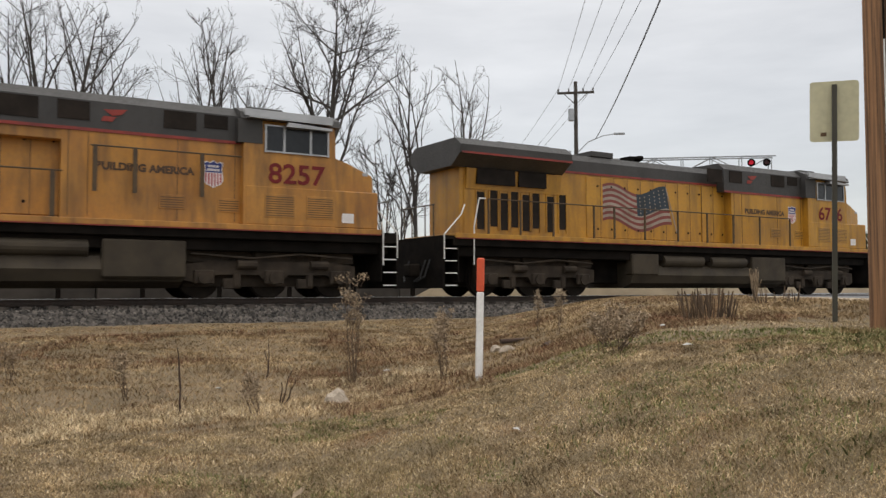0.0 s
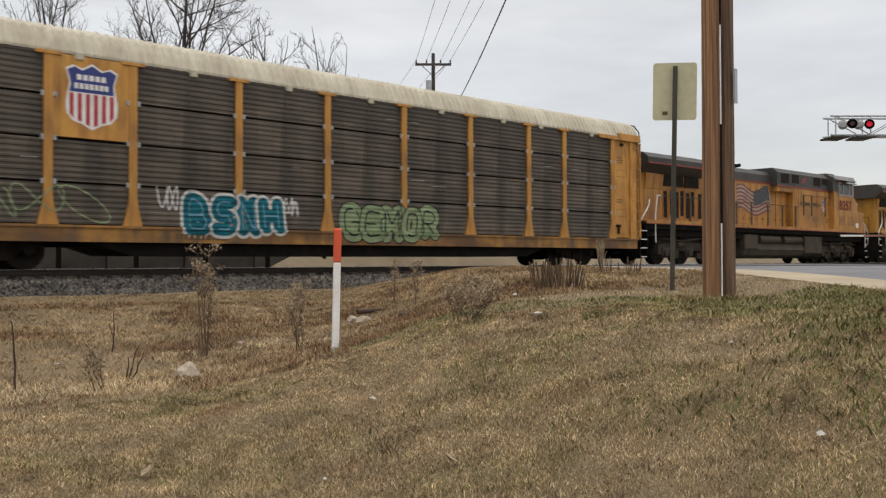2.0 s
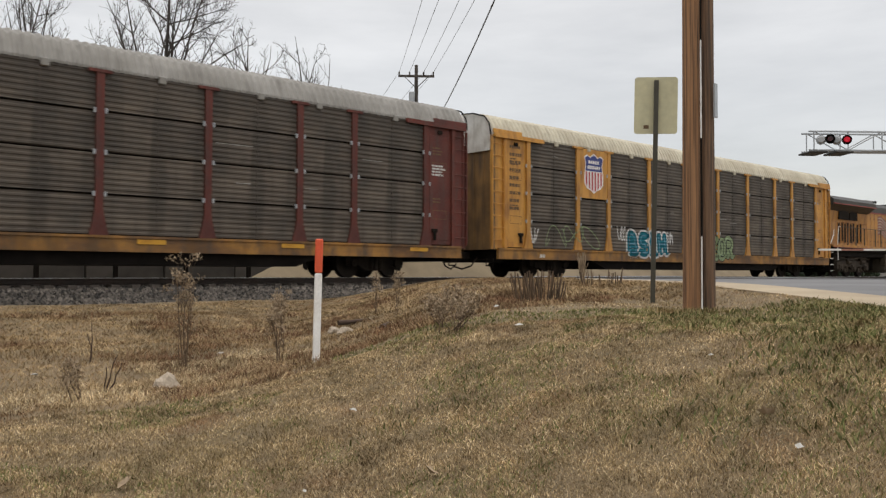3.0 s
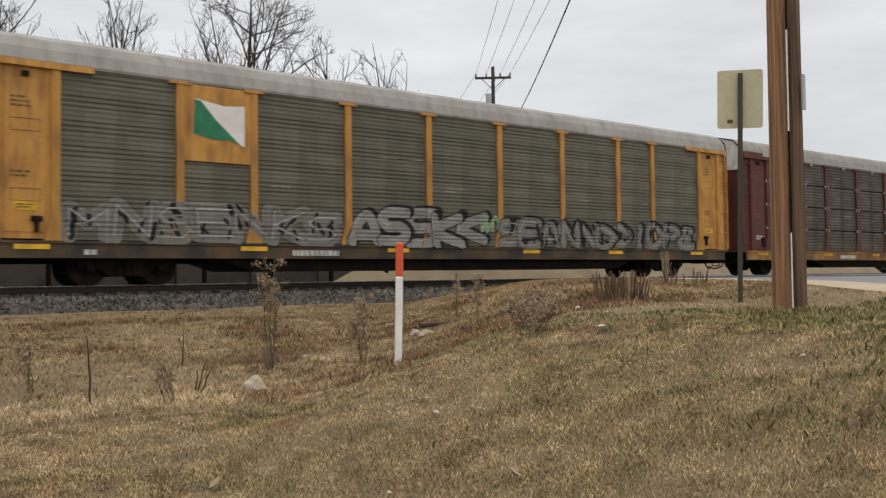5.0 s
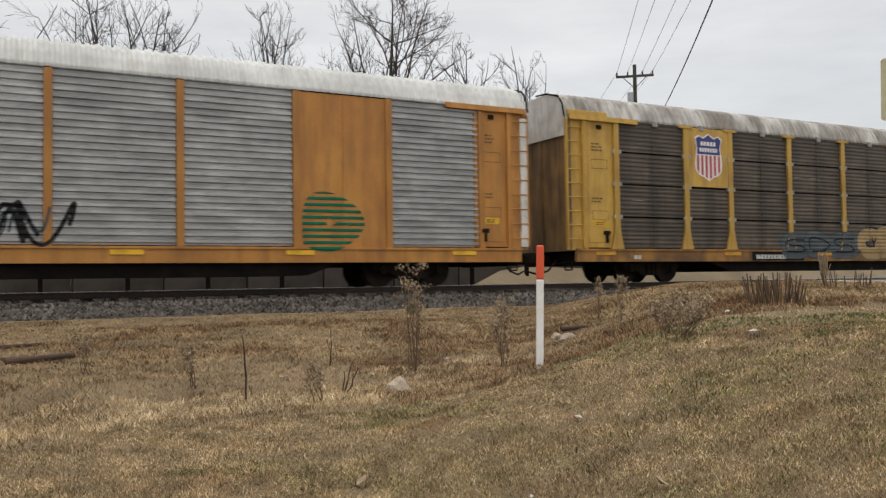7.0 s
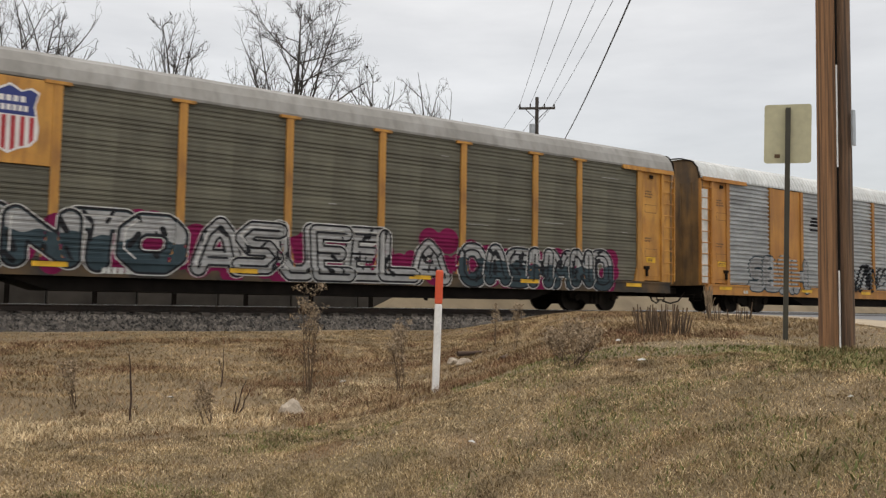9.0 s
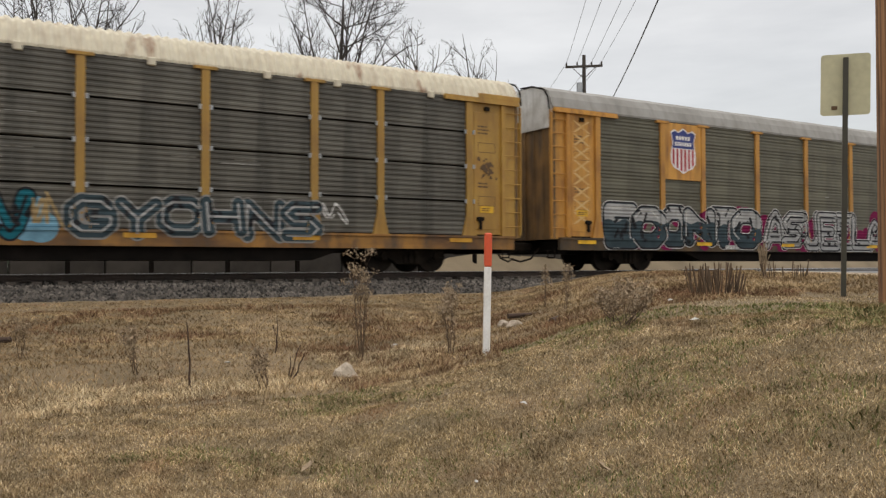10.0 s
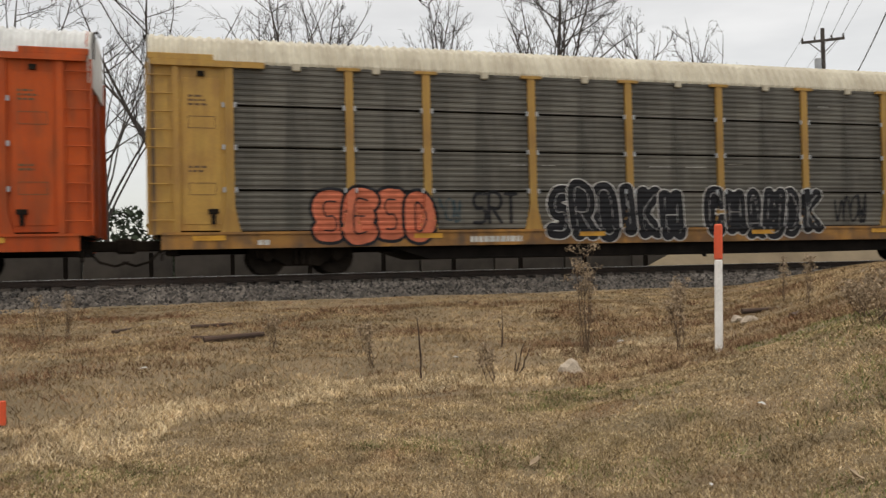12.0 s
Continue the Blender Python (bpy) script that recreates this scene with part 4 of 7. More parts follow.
    stencil_bars(car, -25.5, 0.74, 1, M_STENCIL, -SIDE - 0.056, height=0.12, width=0.4)
    if plate:
        part("number_field", boxes((-20.3, -17.7, -SIDE - 0.054, -SIDE - 0.05, 0.68, 0.99)), M_PLATE, car, "black painted field under the car number")
    stencil_bars(car, -20.1, 0.74, 1, M_STENCIL if reflect else M_STENCIL_DARK, -SIDE - 0.058, height=0.15, width=1.9)
    return car, pitch, depth


OFFS = [0.0, -29.27, -58.36, -87.46, -116.88, -146.39, -175.59, -204.63, -233.82]
car, p, d = autorack("yellow autorack car, sooty dark panels, cream roof, teal and mint graffiti", OFFS[0], M_YELLOW, M_PANEL_DARK, M_ROOF_CREAM, shield=True, reflect=False)
piece(car, "BSNH", -19.2, -16.3, 0.74, 2.05, "teal", "white", 11, (p, d), 0.17, 0.08, line="skyblue")
scrawl(car, -19.95, -19.4, 1.5, 2.2, "white", 16, (p, d), 2, 0.04)
scrawl(car, -16.2, -15.8, 1.5, 2.0, "white", 17, (p, d), 2, 0.04)
piece(car, "GEMOR", -14.3, -10.5, 0.68, 2.0, "sage", "black", 12, (p, d), 0.2, 0.035, line="black", line_width=0.025, shine="mint")
scrawl(car, -24.4, -21.2, 1.15, 2.1, "sage", 13, (p, d), 3, 0.035)
scrawl(car, -25.3, -24.9, 1.3, 1.95, "white", 14, (p, d), 2, 0.05)
stencil_bars(car, -27.1, 4.7, 9, M_STENCIL_DARK, -SIDE + 0.012, "scrawled_tag", 0.12, 0.28, 0.7)
car, p, d = autorack("maroon autorack car with soot-dark panels on a yellow flatcar sill", OFFS[1], M_MAROON, M_PANEL_DARK, M_ROOF_GREY)
stencil_bars(car, -27.0, 1.65, 2, M_STENCIL, -SIDE + 0.012, height=0.07, width=0.5)
stencil_bars(car, -1.6, 3.7, 4, M_STENCIL, -SIDE + 0.012, height=0.06, width=0.6)
car, p, d = autorack("yellow autorack car, olive panels, grey roof, long silver graffiti band", OFFS[2], M_YELLOW, M_PANEL_OLIVE, M_ROOF_GREY, "fine", sill=M_SILL_BLACK)
part("emblem_board", boxes((-23.12, -21.27, -SIDE - 0.03, -SIDE + 0.02, 3.14, 5.1), bevel=0.006), M_YELLOW, car, "plain board behind the emblem")
e = part("flag_emblem", flat(bmesh.new(), [(x + SHIFT, z) for x, z in [(-22.2, 4.75), (-21.4, 4.62), (-20.85, 4.68), (-20.85, 3.6), (-21.3, 3.75), (-21.7, 3.72), (-22.25, 3.85)]], -SIDE - 0.036), M_SHIELDWHITE, car, "waving white and green flag emblem")
part("emblem_field", flat(bmesh.new(), [(x + SHIFT, z) for x, z in [(-22.2, 4.72), (-22.05, 4.7), (-21.6, 4.2), (-20.95, 3.62), (-21.3, 3.75), (-21.7, 3.72), (-22.25, 3.85)]], -SIDE - 0.04), M_GREENLOGO, e, "green lower half of the emblem")
piece(car, "MNSENKS", -25.3, -18.0, 1.0, 2.15, "ash", "grey", 31, (p, d), 0.16, 0.025, False, line="silver", line_width=0.022, slash="black")
piece(car, "ASSKK", -17.6, -12.6, 0.95, 2.25, "grey", "black", 32, (p, d), 0.16, 0.03, drop="black", shine="silver", spread=1.1)
scrawl(car, -12.7, -12.0, 1.5, 2.1, "mint", 34, (p, d), 3, 0.07)
piece(car, "SEANNDDIDPE", -12.0, -1.7, 1.0, 2.05, "ash", "black", 33, (p, d), 0.15, 0.025, drop="black", line="silver", line_width=0.018, slash="black")
car, p, d = autorack("lemon-yellow autorack car with soot-dark panels and a stained zinc roof", OFFS[3], M_YELLOW_B, M_PANEL_DARK, M_ROOF_STAINED, shield=True, plate=True)
piece(car, "SDS", -18.1, -14.2, 0.72, 1.75, "haze", "slate", 41, (p, d), 0.24, 0.02, line="black", line_width=0.03)
piece(car, "OPAK", -13.9, -9.2, 0.72, 1.95, "tan", "grey", 42, (p, d), 0.22, 0.02, drop="black", spread=1.05)
for k, x in enumerate((-13.3, -11.9, -10.9)):
    scrawl(car, x, x + 0.4, 1.2, 1.55, "black", 44 + k, (p, d), 1, 0.09, "Y")
car, p, d = autorack("ochre autorack car with bright galvanised panels and pale roof", OFFS[4], M_OCHRE, M_PANEL_SILVER, M_ROOF_WHITE, "silver", sill=M_OCHRE, silver=True, end_white=False, plate=True)
part("end_strip", boxes((-28.0, -27.62, -SIDE - 0.012, -SIDE + 0.048, 1.1, 4.7), bevel=0.006), M_WHITE, car, "pale worn strip on the end corner")
part("end_strip", boxes((-0.27, 0.0, -SIDE - 0.012, -SIDE + 0.048, 1.1, 4.9), bevel=0.006), M_WHITE, car, "pale worn strip on the end corner")
piece(car, "SBRH", -24.4, -20.5, 0.72, 2.35, "silver", "slate", 51, (p, d), 0.2, 0.05, line="grey")
scrawl(car, -18.3, -15.6, 0.95, 2.35, "black", 52, (p, d), 2, 0.16)
scrawl(car, -15.8, -11.8, 1.05, 2.2, "black", 58, (p, d), 4, 0.09)
scrawl(car, -17.6, -12.2, 1.15, 2.0, "slate", 54, (p, d), 6, 0.05)
piece(car, "D", -6.15, -4.75, 0.9, 2.45, "green", "green", 53, (p, d), 0.3, 0.03)
bm = bmesh.new()
for x0, x1, z in ((-20.7, -20.0, 4.0), (-20.75, -20.1, 3.86), (-20.8, -20.15, 3.72), (-19.9, -19.55, 3.72), (-19.5, -19.15, 3.72), (-20.8, -19.1, 3.5)):
    flat(bm, [(x0, z), (x1, z), (x1 + 0.05, z + 0.1), (x0 + 0.05, z + 0.1)], 0)
for x0 in (-19.9, -19.5):
    flat(bm, [(x0, 3.74), (x0 + 0.3, 3.74), (x0 + 0.3, 4.05), (x0, 4.05)], 0)
part("black_emblem", conform(bm, p, d, 0.006), SPRAY["black"], car, "plain black emblem bars")
car, p, d = autorack("yellow autorack car, olive panels, silver and magenta graffiti band", OFFS[5], M_YELLOW, M_PANEL_OLIVE, M_ROOF_GREY, "fine", sill=M_SILL_BLACK, shield=True)
piece(car, "ECONTO", -25.1, -17.7, 0.69, 2.3, "slate", "black", 61, (p, d), 0.23, 0.06, False, back="magenta", top="silver", halo="white", spread=1.12, shine="white", slash="black")
piece(car, "ASUEELA", -17.2, -9.7, 0.68, 2.3, "silver", "black", 62, (p, d), 0.17, 0.06, False, back="magenta", halo="white", spread=1.1, shine="white", line="black", line_width=0.03, slash="black")
piece(car, "CASHMNO", -9.1, -2.7, 0.67, 2.1, "slate", "black", 63, (p, d), 0.19, 0.05, back="magenta", top="silver", halo="white", line="black", line_width=0.03, slash="black")
bm = bmesh.new()
for i in range(8):
    for s in (-1, 1):
        z = 1.5 + 0.42 * i
        flat(bm, [(-27.15, z), (-27.02, z), (-26.4, z + 0.38), (-26.53, z + 0.38)] if s > 0 else [(-26.4, z), (-26.53, z), (-27.15, z + 0.38), (-27.02, z + 0.38)], -SIDE + 0.012 - 0.001 * (s > 0))
part("lattice_scrawl", bm, M_SCRAWL, car, "pale crossing scrawl on the end bay")
car, p, d = autorack("yellow autorack car, grey panels, flaking roof, silver and teal graffiti", OFFS[6], M_YELLOW_C, M_PANEL_GREY, M_ROOF_RUSTY, plate=True)
piece(car, "CEYEUDR", -25.3, -17.9, 0.69, 2.3, "silver", "black", 71, (p, d), 0.2, 0.07, False, shine="white", back="black", line="black", line_width=0.055, spread=1.1, slash="black")
piece(car, "TEPPV", -17.7, -12.9, 0.72, 2.0, "teal", "black", 72, (p, d), 0.17, 0.05, back="skyblue", shine="skyblue", line="black", line_width=0.035, slash="black")
scrawl(car, -5.9, -5.2, 1.3, 1.9, "white", 74, (p, d), 2, 0.05)
scrawl(car, -12.9, -12.3, 1.0, 1.9, "tan", 75, (p, d), 2, 0.06)
piece(car, "GYOHNS", -12.2, -6.0, 0.74, 1.95, "slate", "grey", 73, (p, d), 0.15, 0.045, False, line="silver", line_width=0.03, slash="black")
rng_r = random.Random(61)
bm = bmesh.new()
for k in range(26):
    x, z, r = rng_r.gauss(-1.2, 0.14), rng_r.gauss(3.1, 0.28), rng_r.uniform(0.03, 0.09)
    flat(bm, [(x + r * rng_r.uniform(0.6, 1.2) * math.cos(a), z + r * rng_r.uniform(0.6, 1.4) * math.sin(a)) for a in (0, 1, 2, 3.1, 4.2, 5.3)], -SIDE + 0.012 - 0.0006 * k)
tagged(part("rust_flakes", bm, M_STENCIL_DARK, car), "dark flaking rust on the end bay", kind="stuff")
sign = part("emblem_board", conform(boxes((-21.08, -18.42, -SIDE, -SIDE + 0.01, 3.13, 4.08)), p, d, 0.004), M_YELLOW_B, car, "yellow field painted on the panel")
bm = bmesh.new()
for x0 in (-20.62, -20.07, -19.52):
    for o in ([(0, 0), (0.42, 0), (0.42, 0.12), (0, 0.12)], [(0, 0.33), (0.42, 0.33), (0.42, 0.45), (0, 0.45)], [(0, 0.1), (0.14, 0.1), (0.14, 0.35), (0, 0.35)]):
        flat(bm, [(x0 + a, 3.5 + b) for a, b in o], 0)
flat(bm, [(-20.62, 3.28), (-19.07, 3.28), (-19.07, 3.37), (-20.62, 3.37)], 0)
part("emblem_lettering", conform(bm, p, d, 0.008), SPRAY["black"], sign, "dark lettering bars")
car, p, d = autorack("yellow autorack car, grey panels, cream roof, black bubble-letter graffiti", OFFS[7], M_YELLOW_C, M_PANEL_GREY, M_ROOF_CREAM)
piece(car, "SESD", -23.5, -20.4, 0.68, 2.2, "salmon", "black", 81, (p, d), 0.27, 0.08, line="black")
piece(car, "SROIKH", -17.25, -13.2, 0.68, 2.35, "black", "white", 82, (p, d), 0.21, 0.03, line="silver", line_width=0.014)
piece(car, "CHAUDK", -12.45, -8.55, 0.68, 2.25, "black", "white", 83, (p, d), 0.19, 0.03, line="silver", line_width=0.014)
scrawl(car, -19.4, -18.1, 1.25, 2.0, "black", 84, (p, d), 3, 0.09, "SRT")
scrawl(car, -20.3, -19.7, 1.2, 1.9, "slate", 86, (p, d), 3, 0.03)
scrawl(car, -8.0, -6.9, 1.1, 2.05, "black", 85, (p, d), 4, 0.06)
car, p, d = autorack("vermilion autorack car with a white roof", OFFS[8], M_VERMILION, M_PANEL_GREY, M_ROOF_WHITE, sill=M_VERMILION)


# ---- locomotives ----
def words(car, text, x, z, size, material, y, squeeze=1.0, name="lettering"):
    """Lettering with the built-in font on the near side; x is its left end."""
    cu = bpy.data.curves.new(name, "FONT")
    cu.body, cu.size, cu.extrude, cu.offset = text, size, 0.001, 0.012
    tmp = bpy.data.objects.new(name, cu)
    scene.collection.objects.link(tmp)
    me = bpy.data.meshes.new_from_object(tmp.evaluated_get(bpy.context.evaluated_depsgraph_get()))
    bpy.data.objects.remove(tmp)
    for v in me.vertices:
        v.co = (v.co.x * squeeze, -v.co.z, v.co.y)
    ob = new(name, me)
    me.materials.clear()
    me.materials.append(material)
    ob.parent = car
    ob.location = (x, y, z)
    return ob


def flag(car, x0, x1, z0, z1, y):
    """A waving striped flag painted along the hood."""
    stripes = [bmesh.new(), bmesh.new()]
    n = 26

    def wave(u, v):
        x = x0 + (x1 - x0) * u + 0.30 * (1 - v) * (u ** 2)
        z = z0 + (z1 - z0) * (v * (0.86 - 0.06 * u) + 0.14 * u * v + 0.12 * math.sin(u * 7.5 + 0.6) + 0.06 * (1 - u))
        return x, z

    for k in range(13):
        va, vb = k / 13, (k + 1) / 13
        for i in range(n):
            ua, ub = i / n, (i + 1) / n
            flat(stripes[k % 2], [wave(ua, va), wave(ub, va), wave(ub, vb), wave(ua, vb)], y)
    f = part("flag_red_stripes", stripes[0], M_FLAGRED, car, "faded red stripes of the painted flag")
    part("flag_white_stripes", stripes[1], M_FLAGWHITE, car, "faded white stripes of the painted flag")
    bm, stars = bmesh.new(), bmesh.new()
    for i in range(10):
        ua, ub = 0.52 + 0.48 * i / 10, 0.52 + 0.48 * (i + 1) / 10
        flat(bm, [wave(ua, 0.42), wave(ub, 0.42), wave(ub, 1.0), wave(ua, 1.0)], y - 0.004)
    for i in range(6):
        for j in range(5):
            sx, sz = wave(0.57 + 0.075 * i, 0.5 + 0.1 * j)
            flat(stars, [(sx - 0.035, sz), (sx, sz - 0.035), (sx + 0.035, sz), (sx, sz + 0.035)], y - 0.008)
    part("flag_canton", bm, M_BLUE, car, "dark blue field of the painted flag")
    part("flag_stars", stars, M_FLAGWHITE, car, "pale stars")
    bm = bmesh.new()
    flat(bm, [(x1 - 0.02, z1 + 0.05), (x1 + 0.03, z1 + 0.05), (x1 + 0.62, z0 - 0.25), (x1 + 0.57, z0 - 0.25)], y - 0.004)
    part("flag_staff", bm, M_FLAGWHITE, car, "pale painted staff")


def loco_truck_bm():
    bm = bmesh.new()
    for s in (-1, 1):
        prism(bm, [(-2.35, 0.45), (-2.35, 0.85), (-1.6, 0.95), (1.6, 0.95), (2.35, 0.85), (2.35, 0.45), (1.95, 0.4), (1.5, 0.6), (0.4, 0.6), (0.25, 0.45), (-0.25, 0.45), (-0.4, 0.6), (-1.5, 0.6), (-1.95, 0.4)], s * 1.1 - 0.1, s * 1.1 + 0.1)
        for x in (-1.85, 0.0, 1.85):
            rod(bm, (x, s * 1.12, 0.52), (x, s * 1.32, 0.52), 0.16, sides=12)
            box(bm, x - 0.26, x + 0.26, s * 1.2 - 0.07, s * 1.2 + 0.07, 0.36, 0.72, 0.03)
        for x in (-1.0, 1.0):
            rod(bm, (x, s * 1.24, 0.86), (x + 0.5, s * 1.24, 0.86), 0.12, sides=10)
            rod(bm, (x, s * 1.2, 0.3), (x, s * 1.2, 0.62), 0.1, sides=8)
            box(bm, x - 0.35, x + 0.1, s * 1.16 - 0.06, s * 1.16 + 0.06, 0.24, 0.5, 0.02)
    box(bm, -2.3, 2.3, -0.95, 0.95, 0.3, 1.2)
    for s in (-1, 1):
        for x in (-1.85, 0.0, 1.85):
            box(bm, x - 0.5, x + 0.5, s * 1.0 - 0.1, s * 1.0 + 0.1, 0.9, 1.25, 0.03)
        chain(bm, [(-2.2, s * 1.3, 1.12), (-0.6, s * 1.3, 1.02), (0.7, s * 1.3, 1.15), (2.2, s * 1.3, 1.05)], 0.03)
    return bm


def locomotive(label, number, offset, paint, old):
    """Six-axle diesel: nose at x = 0, hood behind, flared radiator box at the rear."""
    lo = thing("locomotive", label, "locomotive", group="locomotives of the train")
    MOVERS.append((lo, offset))
    R_END = -21.1 if old else -20.15
    RED_Z = 3.98 if old else 3.84
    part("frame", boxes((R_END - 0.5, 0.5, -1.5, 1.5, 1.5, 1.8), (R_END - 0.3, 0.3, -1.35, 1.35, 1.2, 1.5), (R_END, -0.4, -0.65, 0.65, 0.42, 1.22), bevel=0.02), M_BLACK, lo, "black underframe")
    part("walkway", boxes((R_END - 0.45, 0.0, -1.56, 1.56, 1.74, 1.88), bevel=0.01), paint, lo, "yellow walkway edge")
    part("sill_stripe", boxes((R_END - 0.4, 0.0, -1.566, -1.555, 1.715, 1.742)), M_RED, lo, "thin red line along the sill")
    # long hood
    bm = bmesh.new()
    prof = [(-0.92, 1.88), (-0.92, 4.32), (0.92, 4.32), (0.92, 1.88)]
    loft(bm, [[(x, y, z) for y, z in prof] for x in (R_END + 0.25, -3.9)])
    hood = part("long_hood", bm, paint, lo)
    bm = bmesh.new()
    prof = [(-0.93, 4.12), (-0.93, 4.5), (-0.72, 4.72), (-0.3, 4.78), (0.3, 4.78), (0.72, 4.72), (0.93, 4.5), (0.93, 4.12)]
    loft(bm, [[(x, y, z) for y, z in prof] for x in (-16.2, -3.9)])
    part("hood_roof", bm, M_LOCO_GREY, hood, "dark grey hood roof")
    part("hood_stripe", boxes((-16.2, -8.3, -0.945, -0.925, 4.06, 4.13)), M_RED, hood, "red stripe under the roof")
    # hood doors with hinges and latches
    door_bm = cached("hood_door", lambda: boxes((-0.32, 0.32, -0.945, -0.92, 1.96, 4.0), bevel=0.008))
    for i in range(17):
        x = -4.8 - 0.62 * i
        if x > -9.3 or x < -9.9:
            shared("hood_door", door_bm, paint, hood, at=pose(x + 0.02, 0, 0))
    latch = cached("latch", lambda: rod(bmesh.new(), (0, -0.955, 0), (0, -0.94, 0), 0.04, sides=8))
    gap = cached("door_gap", lambda: boxes((-0.009, 0.009, -0.949, -0.935, 1.95, 4.02)))
    for i in range(6, 17):
        for z in (2.25, 3.7):
            shared("latch", latch, M_TRUCK, hood, "dark round door latch", pose(-4.6 - 0.62 * i, 0, z))
        shared("door_gap", gap, M_STENCIL_DARK, hood, "dark seam between hood doors", pose(-4.47 - 0.62 * i, 0, 0))
    seam = cached("cabinet_seam" + number, lambda: boxes((-0.008, 0.008, -1.288, -1.27, 1.95, RED_Z - 0.02)))
    for x in (-4.1, -5.55, -7.62, -8.05):
        shared("cabinet_seam", seam, M_STENCIL_DARK, lo, "dark seam between cabinet doors", pose(x, 0, 0))
    # equipment cabinets behind the cab, wider than the hood
    bm = bmesh.new()
    prof = [(-1.28, 1.88), (-1.28, RED_Z), (1.28, RED_Z), (1.28, 1.88)]
    loft(bm, [[(x, y, z) for y, z in prof] for x in (-8.2, -3.6)])
    cab2 = part("equipment_cabinet", bm, paint, lo)
    bm = bmesh.new()
    prof = [(-1.29, RED_Z), (-1.29, 4.68), (-1.02, 4.92), (1.02, 4.92), (1.29, 4.68), (1.29, RED_Z)]
    loft(bm, [[(x, y, z) for y, z in prof] for x in ((-9.9 if old else -8.6), -3.55)])
    part("cabinet_roof", bm, M_LOCO_GREY, cab2, "dark grey cabinet roof")
    if old:
        part("blower_box", boxes((-9.85, -8.15, -1.26, 1.26, 3.7, RED_Z + 0.02), bevel=0.02), paint, cab2)
    part("cabinet_stripe", boxes(((-9.9 if old else -8.6), -3.6, -1.305, -1.285, RED_Z - 0.03, RED_Z + 0.045)), M_RED, cab2, "red stripe under the roof")
    for x0, x1, z0 in ((-9.5, -8.7, 4.15), (-8.3, -7.6, 4.2), (-5.9, -5.1, 4.2), (-4.9, -4.3, 4.3)):
        part("air_intake", boxes((x0, x1, -1.31, -1.28, z0, 4.64)), M_VOID, cab2, "dark intake opening")
    part("wing_emblem", flat(flat(bmesh.new(), [(-7.3, 4.5), (-6.75, 4.54), (-6.9, 4.4), (-7.1, 4.36)], -1.312), [(-7.3, 4.34), (-7.0, 4.34), (-7.1, 4.22), (-7.35, 4.22)], -1.312), M_RED, cab2, "red wing-shaped flash")
    for x, w, z, y in ((-5.95, 0.55, 2.24, -1.28), (-4.5, 0.5, 2.22, -1.28), (-3.35, 0.76, 2.13, -1.53), (-2.2, 0.72, 2.13, -1.53)):
        n = 5 if y > -1.4 else 9
        g = part("louvre_panel", boxes((x - 0.04, x + w + 0.04, y - 0.012, y + 0.01, z - 0.04, z + 0.06 * n + 0.02), bevel=0.005), paint, lo)
        for i in range(n):
            part("louvre_slot", boxes((x, x + w, y - 0.016, y, z + 0.06 * i, z + 0.06 * i + 0.022)), M_STENCIL_DARK, g)
    # cab and nose
    bm = bmesh.new()
    loft(bm, [[(x, y, z) for y, z in [(-1.52, 1.88), (-1.52, 4.25), (-1.46, 4.62), (1.46, 4.62), (1.52, 4.25), (1.52, 1.88)]] for x in (-3.95, -1.4)])
    cabm = part("cab", bm, paint, lo)
    bm = bmesh.new()
    loft(bm, [[(-1.42, y, z) for y, z in [(-1.5, 1.88), (-1.5, 3.78), (1.5, 3.78), (1.5, 1.88)]], [(-0.95, y, z) for y, z in [(-1.4, 1.88), (-1.4, 3.66), (1.4, 3.66), (1.4, 1.88)]], [(-0.15, y, z) for y, z in [(-1.2, 1.88), (-1.2, 3.4), (1.2, 3.4), (1.2, 1.88)]], [(0.0, y, z) for y, z in [(-1.0, 1.95), (-1.0, 3.22), (1.0, 3.22), (1.0, 1.95)]]])
    part("nose", bm, paint, cabm)
    part("nose_skirt", boxes((-3.9, -0.1, -1.53, -1.2, 1.88, 2.9), bevel=0.03), paint, cabm)
    bm = bmesh.new()
    loft(bm, [[(x, y, z) for y, z in [(-1.56, 4.6), (-1.5, 4.78), (-1.1, 4.95), (1.1, 4.95), (1.5, 4.78), (1.56, 4.6)]] for x in (-4.05, -1.25)])
    part("cab_roof", bm, M_LOCO_GREY, cabm, "dark grey cab roof")
    part("sunshade", boxes((-3.9, -1.6, -1.78, -1.5, 4.6, 4.64), (-3.95, -1.5, -1.58, -1.5, 4.68, 4.86)), M_ALU, cabm, "pale metal sunshade over the cab windows")
    win = part("cab_window", boxes((-3.35, -1.65, -1.54, -1.5, 3.82, 4.46), (-1.41, -1.37, -1.2, 1.2, 3.9, 4.45)), M_WINDOW, cabm, "dark side window")
    part("window_frame", boxes(*[(x0, x1, -1.565, -1.5, 3.77, 4.5) for x0, x1 in ((-3.4, -3.35), (-1.65, -1.6), (-2.9, -2.84), (-2.16, -2.1))], *[(-3.35, -1.65, -1.56, -1.5, z, z + 0.04) for z in (3.78, 4.46)]), M_ALU, win, "aluminium window frames")
    part("window_awning", prism(bmesh.new(), [(-2.9, 4.44), (-2.84, 4.56), (-1.6, 4.5), (-1.62, 4.44)], -1.8, -1.56), M_ALU, win, "pale awning over the cab window")
